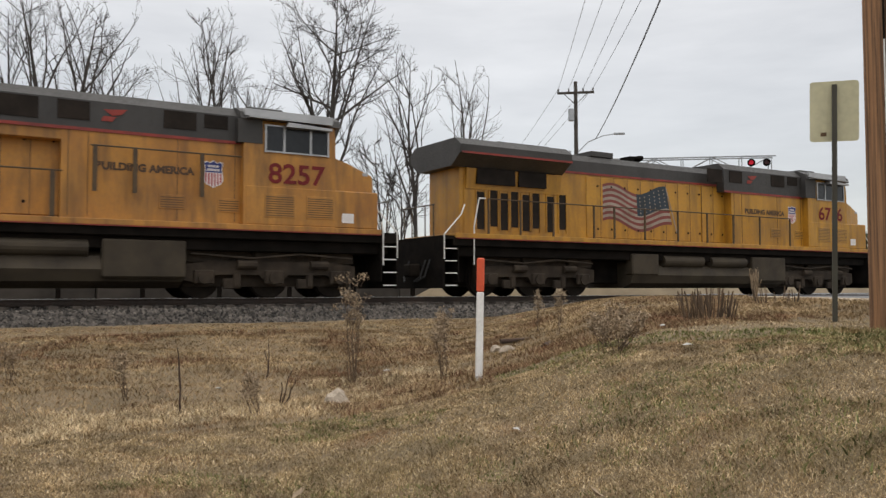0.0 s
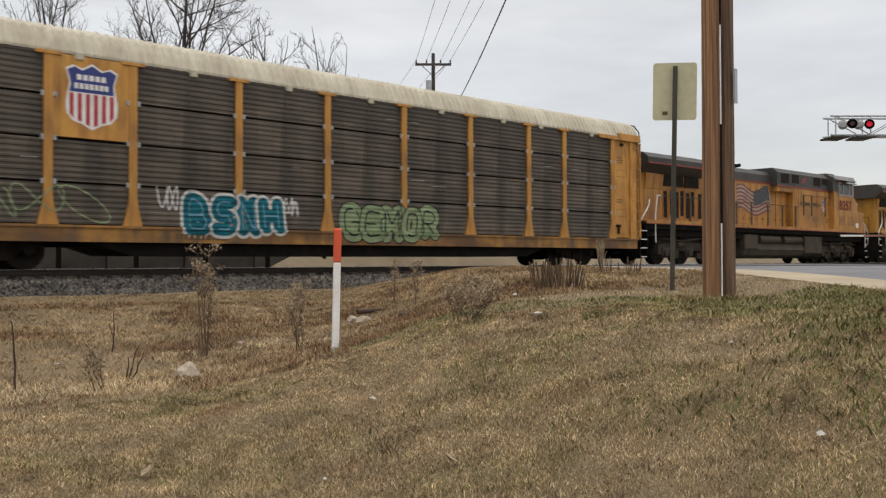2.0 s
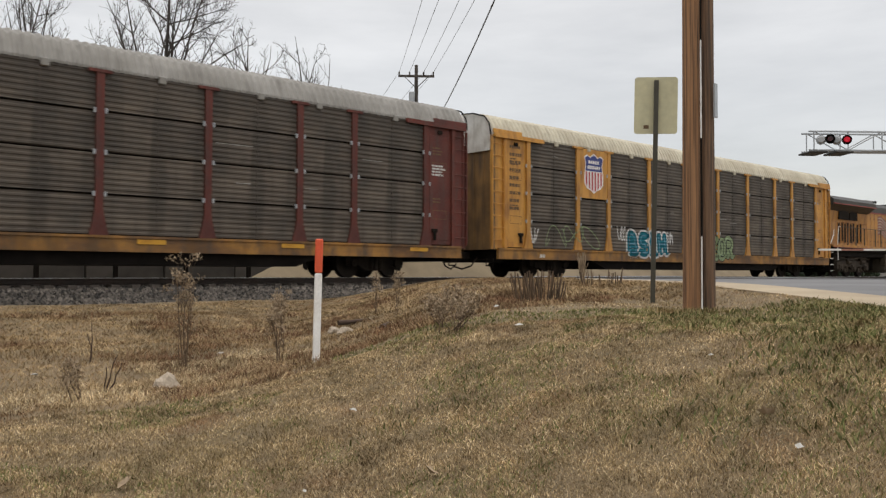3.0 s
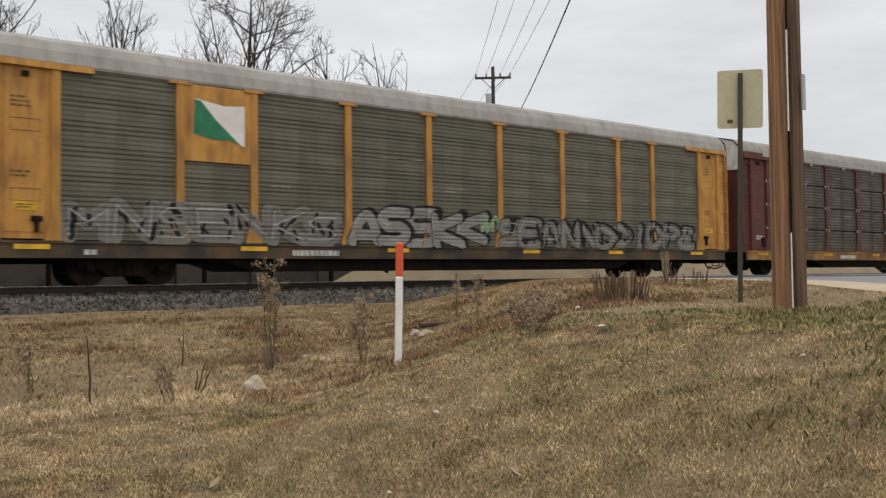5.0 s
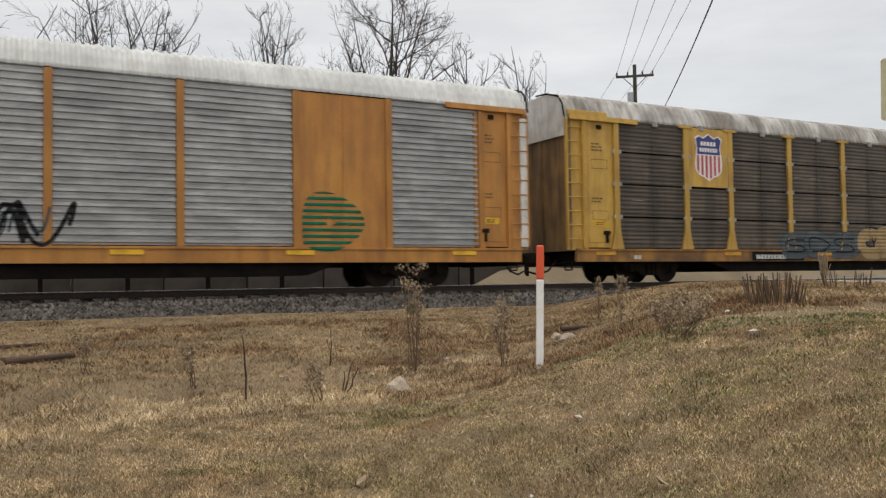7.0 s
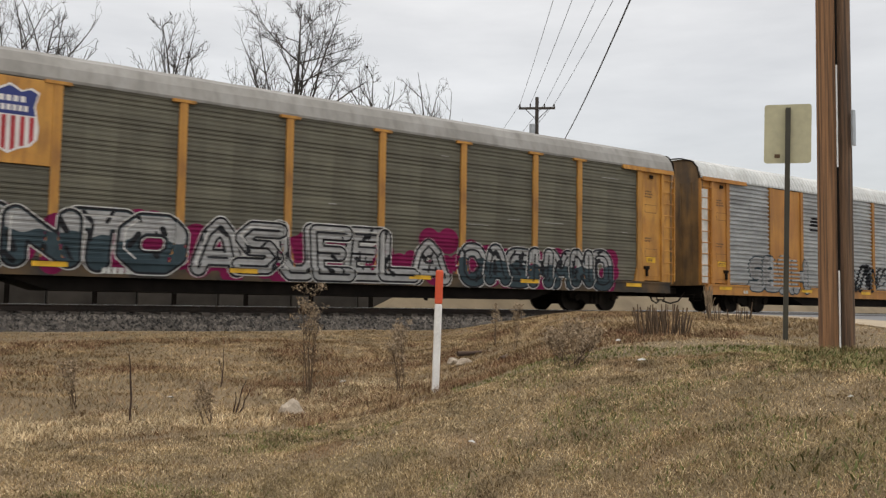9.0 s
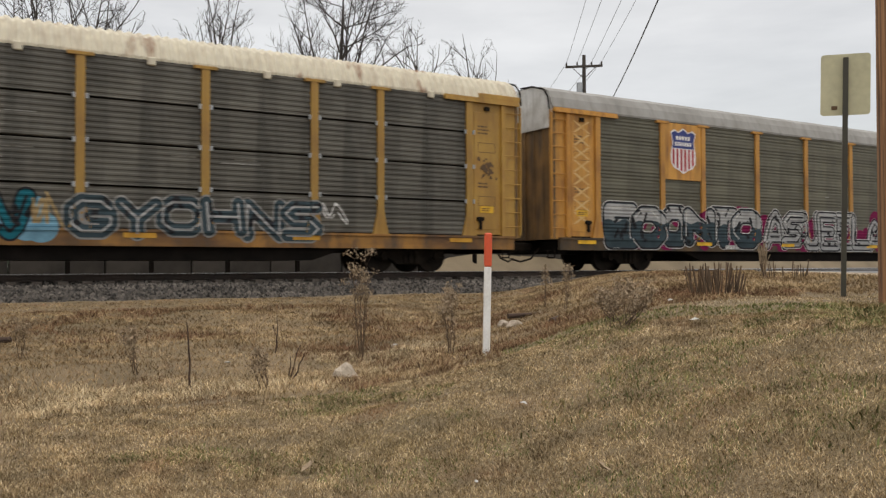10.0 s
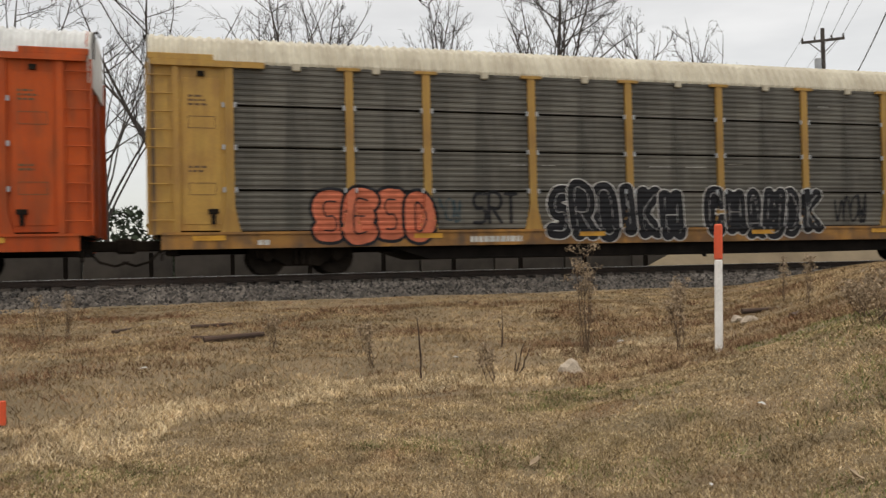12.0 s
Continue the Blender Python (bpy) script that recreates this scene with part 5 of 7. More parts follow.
    part("cab_rear_post", boxes((-4.1, -3.45, -1.535, -1.2, RED_Z, 4.6)), M_LOCO_GREY, cabm, "soot-dark panel behind the cab window")
    bm = bmesh.new()
    for x, y in ((-3.2, -0.6), (-2.2, 0.4)):
        box(bm, x - 0.5, x + 0.5, y - 0.4, y + 0.4, 4.94, 5.04, 0.03)
    rod(bm, (-1.2, 0.2, 4.95), (-1.2, 0.2, 5.15), 0.03)
    part("roof_box", bm, M_LOCO_GREY, cabm, "antenna boxes on the cab roof")
    part("nose_light", boxes((-0.6, -0.3, -1.28, -1.2, 3.38, 3.46)), M_ALU, cabm, "small ditch lamp housing")
    # flared radiator box at the rear
    bm = bmesh.new()
    out = [(-1.0, 3.95), (-1.5, 4.3), (-1.52, 4.55), (-1.2, 4.78), (1.2, 4.78), (1.52, 4.55), (1.5, 4.3), (1.0, 3.95)]
    R_IN = -15.0 if old else -16.1
    loft(bm, [[(x, y, z) for y, z in out] for x in (R_END - 0.25, R_IN)])
    rad = part("radiator_box", bm, M_LOCO_GREY, lo, "wide dark grey flared radiator roof")
    part("radiator_stripe", boxes((R_END - 0.2, R_IN, -1.53, -1.49, 4.28, 4.34)), M_RED, rad, "red stripe round the radiator box")
    bm = bmesh.new()
    loft(bm, [[(x, y, z) for y, z in [(-0.95, 3.3), (-1.02, 3.95), (1.02, 3.95), (0.95, 3.3)]] for x in (R_END + 0.3, R_IN - 0.05)])
    part("radiator_wall", bm, paint, rad)
    part("radiator_grille", boxes((-19.5, -18.05, -1.06, -0.94, 3.46, 3.93), (-17.9, -16.8, -1.06, -0.94, 3.46, 3.93)), M_VOID, rad, "dark radiator openings")
    for x0, x1, z1 in ((-18.5, -16.4, 4.9), (-14.6, -13.6, 4.93)):
        part("roof_fan_box", boxes((x0, x1, -0.75, 0.75, 4.74, z1), bevel=0.02), M_LOCO_GREY if not old else M_ALU, rad, "raised fan housing on the roof")
    slot = cached("vent_slot", lambda: boxes((-0.14, 0.14, -0.935, -0.915, 2.12, 3.28)))
    vents = (-19.3, -18.8, -18.4, -18.0, -17.55, -17.15, -16.55, -16.05)
    for i, x in enumerate(vents):
        shared("vent_slot", slot, M_VOID, hood, "tall dark vent in the hood", pose(x, 0, 0.1 * (i % 2) - 0.05))
        part("vent_frame", boxes((x - 0.19, x - 0.15, -0.95, -0.91, 2.05, 3.35), (x + 0.15, x + 0.19, -0.95, -0.91, 2.05, 3.35), (x - 0.15, x + 0.15, -0.95, -0.91, 3.31, 3.35)), paint, hood)
        if i in (0, 2, 5):
            part("vent_label", boxes((x - 0.06, x + 0.06, -0.955, -0.948, 3.4, 3.48)), M_SHIELDWHITE, hood, "small pale label")
    # near-black strip paints in the shade that the radiator overhang throws
    part("intake_soot", boxes((-19.9, R_IN - 0.3, -1.03, -1.005, 3.935, 3.96)), M_VOID, rad, "painted strip of shade over the radiator openings")
    part("rear_hood_end", boxes((R_END + 0.1, R_END + 0.28, -0.9, 0.9, 1.88, 4.0), bevel=0.03), paint, hood)
    # handrails, stanchions
    bm = bmesh.new()
    chain(bm, [(R_END + 0.75, -1.5, 2.95), (-8.2 if old else -5.0, -1.5, 2.95)], 0.02)
    if old:
        chain(bm, [(-7.6, -1.5, 3.6), (-4.0, -1.5, 3.6)], 0.02)
    part("handrail", bm, M_STANCHION, lo, "thin brown side handrail")
    half = 0.05 if old else 0.03
    st = cached("stanchion" + number, lambda: boxes((-half, half, -1.53, -1.49, 1.88, 2.96)))
    for x in (-19.4, -18.2, -16.9, -15.2, -14.3, -12.9, -11.3, -9.8, -8.4):
        shared("stanchion", st, M_STANCHION, lo, "brown handrail stanchion", pose(x, 0, 0))
    for x in (-7.5, -6.6, -5.0) if old else (-6.9, -5.1):
        shared("stanchion", st, M_STANCHION, lo, "brown handrail stanchion", pose(x, 0, 0.64 if old else 0.0))
    # end platforms, ladders and pale grab rails
    for x, s in ((0.0, 1), (R_END - 0.3, -1)):
        def end_box(bm, a, b, *rest):
            box(bm, min(x + s * a, x + s * b), max(x + s * a, x + s * b), *rest)

        bm = bmesh.new()
        end_box(bm, 0.0, 0.04, -1.5, 1.5, 0.45, 1.8)
        end_box(bm, 0.5, 0.56, -1.5, 1.5, 0.25, 1.78)
        end_box(bm, 0.0, 0.56, -1.5, 1.5, 1.7, 1.8)
        stp = part("end_platform", bm, M_BLACK, lo, "black end platform and pilot")
        for i in range(4):
            bm = bmesh.new()
            end_box(bm, 0.06, 0.5, -1.5, -1.15, 0.32 + 0.36 * i, 0.35 + 0.36 * i)
            tread = part("step", bm, M_BLACK, stp)
            bm = bmesh.new()
            end_box(bm, 0.08, 0.48, -1.512, -1.5, 0.318 + 0.36 * i, 0.352 + 0.36 * i)
            part("step_edge", bm, M_STEEL_WHITE, tread, "white step edge")
        bm = bmesh.new()
        chain(bm, [(x - s * 0.25, -1.42, 2.75), (x - s * 0.1, -1.47, 2.45), (x + s * 0.52, -1.5, 1.82), (x + s * 0.52, -1.5, 1.1)], 0.022)
        part("grab_rail", bm, M_STEEL_WHITE, lo, "white slanting grab rail")
        bm = bmesh.new()
        chain(bm, [(x - s * 0.95, -1.5, 2.95), (x - s * 0.72, -1.5, 2.95), (x - s * 0.68, -1.5, 2.8), (x - s * 0.52, -1.52, 2.1), (x - s * 0.5, -1.54, 0.95)] if s < 0 else
              [(x + s * 0.02, -1.5, 2.1), (x + s * 0.06, -1.53, 1.85), (x + s * 0.06, -1.53, 0.9)], 0.022)
        part("grab_rail", bm, M_STEEL_WHITE, lo, "white corner grab rail")
        bm = bmesh.new()
        for y in (-0.9, -0.4, 0.4, 0.9):
            rod(bm, (x + s * 0.52, y, 1.8), (x + s * 0.52, y, 2.75), 0.02)
        chain(bm, [(x + s * 0.52, -0.95, 2.75), (x + s * 0.52, 0.95, 2.75)], 0.02)
        part("end_rail", bm, M_STANCHION, lo, "brown end railing")
        bm = bmesh.new()
        end_box(bm, 0.55, 0.95, -0.2, 0.2, 0.6, 1.0, 0.05)
        coupler = part("coupler", bm, M_TRUCK, lo, "dark knuckle coupler")
        for y in (-0.75, -0.5, 0.5):
            part("air_hose", chain(bmesh.new(), [(x + s * 0.56, y, 1.1), (x + s * 0.75, y, 0.6), (x + s * 0.85, y * 0.6, 0.45)], 0.03), M_RUBBER, coupler, "black air hose")
    bm = bmesh.new()
    for k in range(13):
        a = 2 * math.pi * k / 12
        b = 2 * math.pi * (k + 1) / 12
        rod(bm, (0.56, -0.9 + 0.1 * math.cos(a), 1.75 + 0.14 * math.sin(a)), (0.56, -0.9 + 0.1 * math.cos(b), 1.75 + 0.14 * math.sin(b)), 0.02, sides=5)
    part("brake_wheel", bm, M_STEEL_WHITE, lo, "white coiled cable loop") if old else bm.free()
    # fuel tank, air reservoirs, trucks
    bm = bmesh.new()
    loft(bm, [[(x, y, z) for y, z in [(-0.9, 0.26), (-1.3, 0.42), (-1.42, 0.7), (-1.3, 1.0), (-1.0, 1.15), (1.0, 1.15), (1.3, 1.0), (1.42, 0.7), (1.3, 0.42), (0.9, 0.26)]] for x in (-13.4, -5.4)])
    box(bm, -13.45, -12.2, -1.47, -1.1, 0.7, 1.42, 0.04)
    box(bm, -7.3, -5.35, -1.47, -1.1, 0.5, 1.42, 0.04)
    tank = part("fuel_tank", bm, M_TANK, lo, "dusty olive-black fuel tank")
    for x0, x1 in ((-11.9, -9.9), (-9.5, -7.6)):
        bm = bmesh.new()
        rod(bm, (x0, -1.28, 1.2), (x1, -1.28, 1.2), 0.2, sides=16)
        part("air_reservoir", bm, M_TANK, tank, "dusty cylindrical air reservoir")
    for x in (-3.0, -17.9 if old else -17.3):
        tr = shared("truck", cached("loco_truck", loco_truck_bm), M_LOCO_TRUCK, lo, "three-axle cast steel truck", pose(x, 0, 0))
        for wx in (-1.85, 0.0, 1.85):
            w = shared("wheelset", cached("loco_wheel", lambda: wheel_bm(0.533)), M_WHEEL, tr, at=pose(wx, 0, 0.533))
            WHEELS.append((w, 0.533, (wx, 0, 0.533)))
    # horn on the roof, decals and lettering
    bm = bmesh.new()
    for i, y in enumerate((-0.25, -0.08, 0.1)):
        rod(bm, (-12.3, y, 4.95), (-11.75 + 0.1 * i, y, 4.97), 0.03, 0.09, sides=10)
    box(bm, -12.4, -12.2, -0.35, 0.2, 4.76, 4.98)
    part("horn", bm, M_BLACK, lo, "dark three-chime horn")
    flag(lo, *((-13.3, -10.25, 2.5, 3.88) if old else (-14.3, -11.3, 2.35, 3.8)), -0.952)
    emblem(lo, -4.65, 3.14, 0.46, 0.66, -1.286)
    words(lo, "BUILDING AMERICA", -7.46, 3.08, 0.25, M_LETTER, -1.287, 1.03, "slogan")
    words(lo, number, -3.3, 3.0, 0.72, M_NUMBER, -1.536, 1.1, "road_number")
    part("notice_plate", boxes((-1.2, -0.85, -1.536, -1.53, 2.02, 2.28)), M_SHIELDWHITE, lo, "white notice plate on the nose")
    return lo


locomotive("weathered orange-yellow diesel locomotive with a grey roof and a painted flag", "8257", 21.95, M_LOCO, True)
locomotive("bright yellow diesel locomotive with painted flag leading the train", "6716", 45.0, M_LOCO_LEAD, False)


# ---- beside and beyond the track ----
def grass_material(name, colors, patch, patch_scale, patch_lo, patch_hi, patch_most=0.5):
    m = bpy.data.materials.new(name)
    m.use_nodes = True
    n, l = m.node_tree.nodes, m.node_tree.links
    b = n["Principled BSDF"]
    b.inputs["Roughness"].default_value = 0.9
    b.inputs["Specular IOR Level"].default_value = 0.15
    geo, co = n.new("ShaderNodeNewGeometry"), n.new("ShaderNodeTexCoord")
    ramp = n.new("ShaderNodeValToRGB")
    e = ramp.color_ramp.elements
    e[0].position, e[0].color = 0.0, (*colors[0], 1)
    e[1].position, e[1].color = 1.0, (*colors[-1], 1)
    for i, c in enumerate(colors[1:-1]):
        e.new((i + 1) / (len(colors) - 1)).color = (*c, 1)
    t = n.new("ShaderNodeTexNoise")
    t.inputs["Scale"].default_value, t.inputs["Detail"].default_value = patch_scale, 4.0
    r = n.new("ShaderNodeMapRange")
    r.inputs["From Min"].default_value, r.inputs["From Max"].default_value = patch_lo, patch_hi
    x = n.new("ShaderNodeMix")
    x.data_type = "RGBA"
    x.inputs[7].default_value = (*patch, 1)
    k = n.new("ShaderNodeMath")
    k.operation = "MULTIPLY"
    k.inputs[1].default_value = patch_most
    l.new(geo.outputs["Random Per Island"], ramp.inputs[0])
    l.new(co.outputs["Object"], t.inputs["Vector"])
    l.new(t.outputs[0], r.inputs["Value"])
    l.new(r.outputs[0], k.inputs[0])
    l.new(k.outputs[0], x.inputs[0])
    l.new(ramp.outputs[0], x.inputs[6])
    t3 = n.new("ShaderNodeTexNoise")
    t3.inputs["Scale"].default_value, t3.inputs["Detail"].default_value = 1.1, 6.0
    r3 = n.new("ShaderNodeMapRange")
    r3.inputs["From Min"].default_value, r3.inputs["From Max"].default_value = 0.58, 0.72
    r3.inputs["To Max"].default_value = 0.55
    red = n.new("ShaderNodeMix")
    red.data_type = "RGBA"
    red.inputs[7].default_value = (0.23, 0.115, 0.068, 1)
    l.new(geo.outputs["Position"], t3.inputs["Vector"])
    l.new(t3.outputs[0], r3.inputs["Value"])
    l.new(r3.outputs[0], red.inputs[0])
    l.new(x.outputs[2], red.inputs[6])
    t2 = n.new("ShaderNodeTexNoise")
    t2.inputs["Scale"].default_value, t2.inputs["Detail"].default_value = 3.2, 7.0
    r2 = n.new("ShaderNodeMapRange")
    r2.inputs["From Min"].default_value, r2.inputs["From Max"].default_value = 0.32, 0.68
    r2.inputs["To Min"].default_value, r2.inputs["To Max"].default_value = 0.6, 1.42
    v = n.new("ShaderNodeVectorMath")
    v.operation = "SCALE"
    l.new(co.outputs["Object"], t2.inputs["Vector"])
    l.new(t2.outputs[0], r2.inputs["Value"])
    l.new(red.outputs[2], v.inputs[0])
    l.new(r2.outputs[0], v.inputs["Scale"])
    l.new(v.outputs[0], b.inputs["Base Color"])
    return m


M_LAWN = grass_material("mown_winter_lawn", [(0.11, 0.068, 0.036), (0.20, 0.145, 0.07), (0.31, 0.218, 0.118), (0.40, 0.295, 0.168), (0.49, 0.37, 0.212), (0.80, 0.65, 0.42)], (0.20, 0.175, 0.078), 0.45, 0.55, 0.75)
M_ROUGH = grass_material("rough_dead_grass", [(0.20, 0.132, 0.068), (0.31, 0.218, 0.118), (0.37, 0.27, 0.152), (0.47, 0.36, 0.215)], (0.125, 0.076, 0.038), 0.75, 0.46, 0.62, 0.7)
M_PALE = grass_material("bleached_grass", [(0.42, 0.31, 0.175), (0.54, 0.42, 0.255), (0.64, 0.51, 0.325), (0.78, 0.65, 0.44)], (0.34, 0.235, 0.125), 0.9, 0.5, 0.65)
M_BROWN = grass_material("brown_weeds", [(0.10, 0.055, 0.032), (0.16, 0.092, 0.052), (0.24, 0.15, 0.085), (0.34, 0.24, 0.14)], (0.15, 0.07, 0.042), 0.8, 0.45, 0.6)
M_OLIVE = grass_material("olive_lawn_grass", [(0.115, 0.135, 0.042), (0.17, 0.178, 0.062), (0.26, 0.235, 0.105)], (0.11, 0.135, 0.04), 0.9, 0.5, 0.65)
M_GREEN = grass_material("green_weeds", [(0.085, 0.095, 0.034), (0.13, 0.137, 0.052), (0.22, 0.19, 0.085), (0.34, 0.27, 0.145)], (0.085, 0.095, 0.032), 0.8, 0.5, 0.7)


def blades(name, roots, heights, widths, lean, rng, material, label):
    """Bent blades, three triangles each, as one mesh."""
    n = len(roots)
    a = rng.uniform(0, 2 * np.pi, n)
    side = np.stack([np.cos(a), np.sin(a), np.zeros(n)], 1) * (widths / 2)[:, None]
    b = rng.uniform(0, 2 * np.pi, n)
    bend = np.stack([np.cos(b), np.sin(b), np.zeros(n)], 1) * (heights * rng.uniform(lean * 0.3, lean, n))[:, None]
    up = np.stack([np.zeros(n), np.zeros(n), heights], 1)
    mid = roots + up * 0.55 + bend * 0.35
    tip = roots + up * rng.uniform(0.7, 1.0, n)[:, None] + bend
    v = np.stack([roots - side, roots + side, mid + side * 0.8, mid - side * 0.8, tip], 1).reshape(-1, 3)
    me = bpy.data.meshes.new(name)
    k = (np.arange(n) * 5)[:, None]
    quads, tris = k + np.array([0, 1, 2, 3]), k + np.array([3, 2, 4])
    loops = np.concatenate([quads, tris], 1).reshape(-1)
    me.vertices.add(5 * n)
    me.vertices.foreach_set("co", v.reshape(-1).astype(np.float32))
    me.loops.add(7 * n)
    me.loops.foreach_set("vertex_index", loops.astype(np.int32))
    me.polygons.add(2 * n)
    starts = (np.arange(n) * 7)[:, None] + np.array([0, 4])
    me.polygons.foreach_set("loop_start", starts.reshape(-1).astype(np.int32))
    me.update(calc_edges=True)
    return tagged(shared(name, me, material, None), label, "grass", kind="stuff")


def scatter(count, r0, r1, az0, az1, rng, keep):
    """Roots on the ground in a ring sector before the lawn's edge, thinned by keep(x, y)."""
    r = np.sqrt(rng.uniform(r0 * r0, r1 * r1, count))
    az = np.radians(rng.uniform(az0, az1, count))
    out = []
    for x, y in zip(r * np.sin(az), r * np.cos(az)):
        if keep(x, y, rng):
            out.append((x, y, rough_height(x, y) + 0.002))
    return np.array(out)


def road_offset(x, y):
    return x * ROAD_N.x + y * ROAD_N.y


def is_rough(x, y):
    edge = 7.4 + 0.5 * math.sin(x * 0.7) + 0.5 * noise.noise((x * 0.5, y * 0.5, 9))
    if x > 5.2:
        edge = 7.3 - 0.15 * (x - 5.2) + 0.7 * noise.noise((x * 0.8, y * 0.8, 9)) + 0.35 * noise.noise((x * 2.5, y * 2.5, 19))
    return y > edge


def lawn_keep(x, y, rng):
    return road_offset(x, y) < 4.75 and not is_rough(x, y) and y < 19.2


def rough_keep(x, y, rng):
    return road_offset(x, y) < 4.7 and is_rough(x, y) and y < 18.75 + 0.3 * noise.noise((x * 0.8, 0, 2))


def green_keep(x, y, rng):
    d = road_offset(x, y)
    along = x * ROAD_D.x + y * ROAD_D.y
    core = 1.6 < along < 9.4 and 2.5 + 0.9 * noise.noise((x, y, 4)) < d < 4.7
    patch = math.hypot((x - 5.6) / 1.4, (y - 2.9) / 0.5) < 1 + 0.4 * noise.noise((x * 2, y * 2, 0)) or math.hypot((x - 4.4) / 0.9, (y - 4.9) / 0.35) < 0.8 + 0.5 * noise.noise((x * 2, y * 2, 0))
    return (core and rng.random() < 0.12 + 0.26 * min(max(d - 2.2, 0), 2.0) + 0.5 * noise.noise((x * 1.3, y * 1.3, 14))) or (patch and rng.random() < 0.12)


def pale_keep(x, y, rng):
    mid = 8.0 + 0.36 * min(x, 4.5) + 0.3 * math.sin(x * 1.3)
    return abs(y - mid) < 0.75 + 0.7 * noise.noise((x * 0.9, y * 0.9, 12)) and x < 6.2 and rng.random() < 0.6 + 0.8 * noise.noise((x * 1.7, y * 1.7, 5))


def lip_keep(x, y, rng):
    """Dark dead weeds along the top of the ditch."""
    k = noise.noise((x * 1.5, y * 1.9, 8)) + 0.5 * noise.noise((x * 4, y * 4, 9))
    return road_offset(x, y) < 3.4 and is_rough(x, y) and x > 3.6 and y < 9.1 + 0.5 * noise.noise((x, 0, 3)) and rng.random() < 0.34 + 1.1 * k


def brown_keep(x, y, rng):
    """Dark weeds in the hollows of the ditch floor, and in small tufts on the lawn."""
    if not is_rough(x, y):
        return road_offset(x, y) < 3.6 and noise.noise((x * 2.3, y * 2.3, 40)) + 0.4 * noise.noise((x * 7, y * 7, 41)) > 0.52 and rng.random() < 0.6
    return y > 9.4 and noise.noise((x * 0.5, y * 0.8, 21)) > 0.1 and rng.random() < 0.5 + 0.8 * noise.noise((x * 1.9, y * 1.9, 8))


def olive_keep(x, y, rng):
    k = noise.noise((x * 0.75, y * 0.9, 31)) + 0.5 * noise.noise((x * 2.2, y * 2.2, 13))
    return lawn_keep(x, y, rng) and k > 0.42 - 0.11 * min(max(x - 1, 0), 5) and rng.random() < 0.55


def build_grass():
    rng = np.random.default_rng(8)
    rings = ((12000, 1.2, 3.0), (65000, 3.0, 4.5), (185000, 4.5, 6.5), (195000, 6.5, 9.0), (85000, 9.0, 15.0))
    roots = np.concatenate([scatter(n, a, b, -15, 76, rng, lawn_keep) for n, a, b in rings] + [scatter(9000, 0.15, 1.2, -22, 84, rng, lawn_keep), scatter(15000, 0.15, 7.0, 84, 338, rng, lawn_keep)])
    r = np.hypot(roots[:, 0], roots[:, 1])
    h = rng.uniform(0.010, 0.032, len(roots)) * np.array([1 + 0.55 * noise.noise((x * 3, y * 3, 1)) for x, y, _ in roots])
    blades("lawn_grass", roots, h, 0.0016 + 0.00046 * r * rng.uniform(0.6, 1.4, len(roots)), 1.3, rng, M_LAWN, "short dead lawn grass, straw and brown")
    roots = scatter(290000, 6.8, 26, -18, 62, rng, rough_keep)
    r = np.hypot(roots[:, 0], roots[:, 1])
    clump = np.array([max(0.0, noise.noise((x * 0.9, y * 0.9, 7))) for x, y, _ in roots])
    tall = 0.025 + 0.08 * clump ** 1.3 + 0.04 * rng.random(len(roots))
    tall *= np.interp(roots[:, 1], [14.0, 18.5], [1.0, 0.6])
    tall = np.where(np.abs(roots[:, 1] - 8.6) < 1.1, tall * 1.25, tall)
    blades("rough_grass", roots, tall, 0.003 + 0.00055 * r * rng.uniform(0.6, 1.4, len(roots)), 1.8, rng, M_ROUGH, "long matted dead grass in the railway ditch")
    roots = scatter(150000, 6.5, 12.5, -18, 36, rng, pale_keep)
    blades("pale_grass", roots, rng.uniform(0.02, 0.085, len(roots)), rng.uniform(0.0035, 0.007, len(roots)), 1.4, rng, M_PALE, "bleached long grass along the ditch edge")
    roots = np.concatenate([scatter(60000, 7.2, 12.5, 22, 58, rng, lip_keep), scatter(150000, 2.4, 18.5, -18, 50, rng, brown_keep)])
    blades("brown_weeds", roots, rng.uniform(0.03, 0.12, len(roots)) * np.interp(roots[:, 1], [6.5, 8.0], [0.5, 1.0]), rng.uniform(0.004, 0.009, len(roots)) * (np.hypot(roots[:, 0], roots[:, 1]) / 9.0), 1.1, rng, M_BROWN, "dark brown dead weeds along the ditch")
    roots = scatter(120000, 2.2, 10, -15, 70, rng, olive_keep)
    blades("olive_grass", roots, rng.uniform(0.018, 0.042, len(roots)), 0.003 + 0.0007 * np.hypot(roots[:, 0], roots[:, 1]), 1.2, rng, M_OLIVE, "greener grass still alive in patches of the lawn")
    roots = scatter(85000, 3.2, 12, 30, 78, rng, green_keep)
    blades("green_weeds", roots, rng.uniform(0.03, 0.085, len(roots)), rng.uniform(0.008, 0.018, len(roots)), 1.2, rng, M_GREEN, "low green weeds by the gutter and in the lawn")


build_grass()


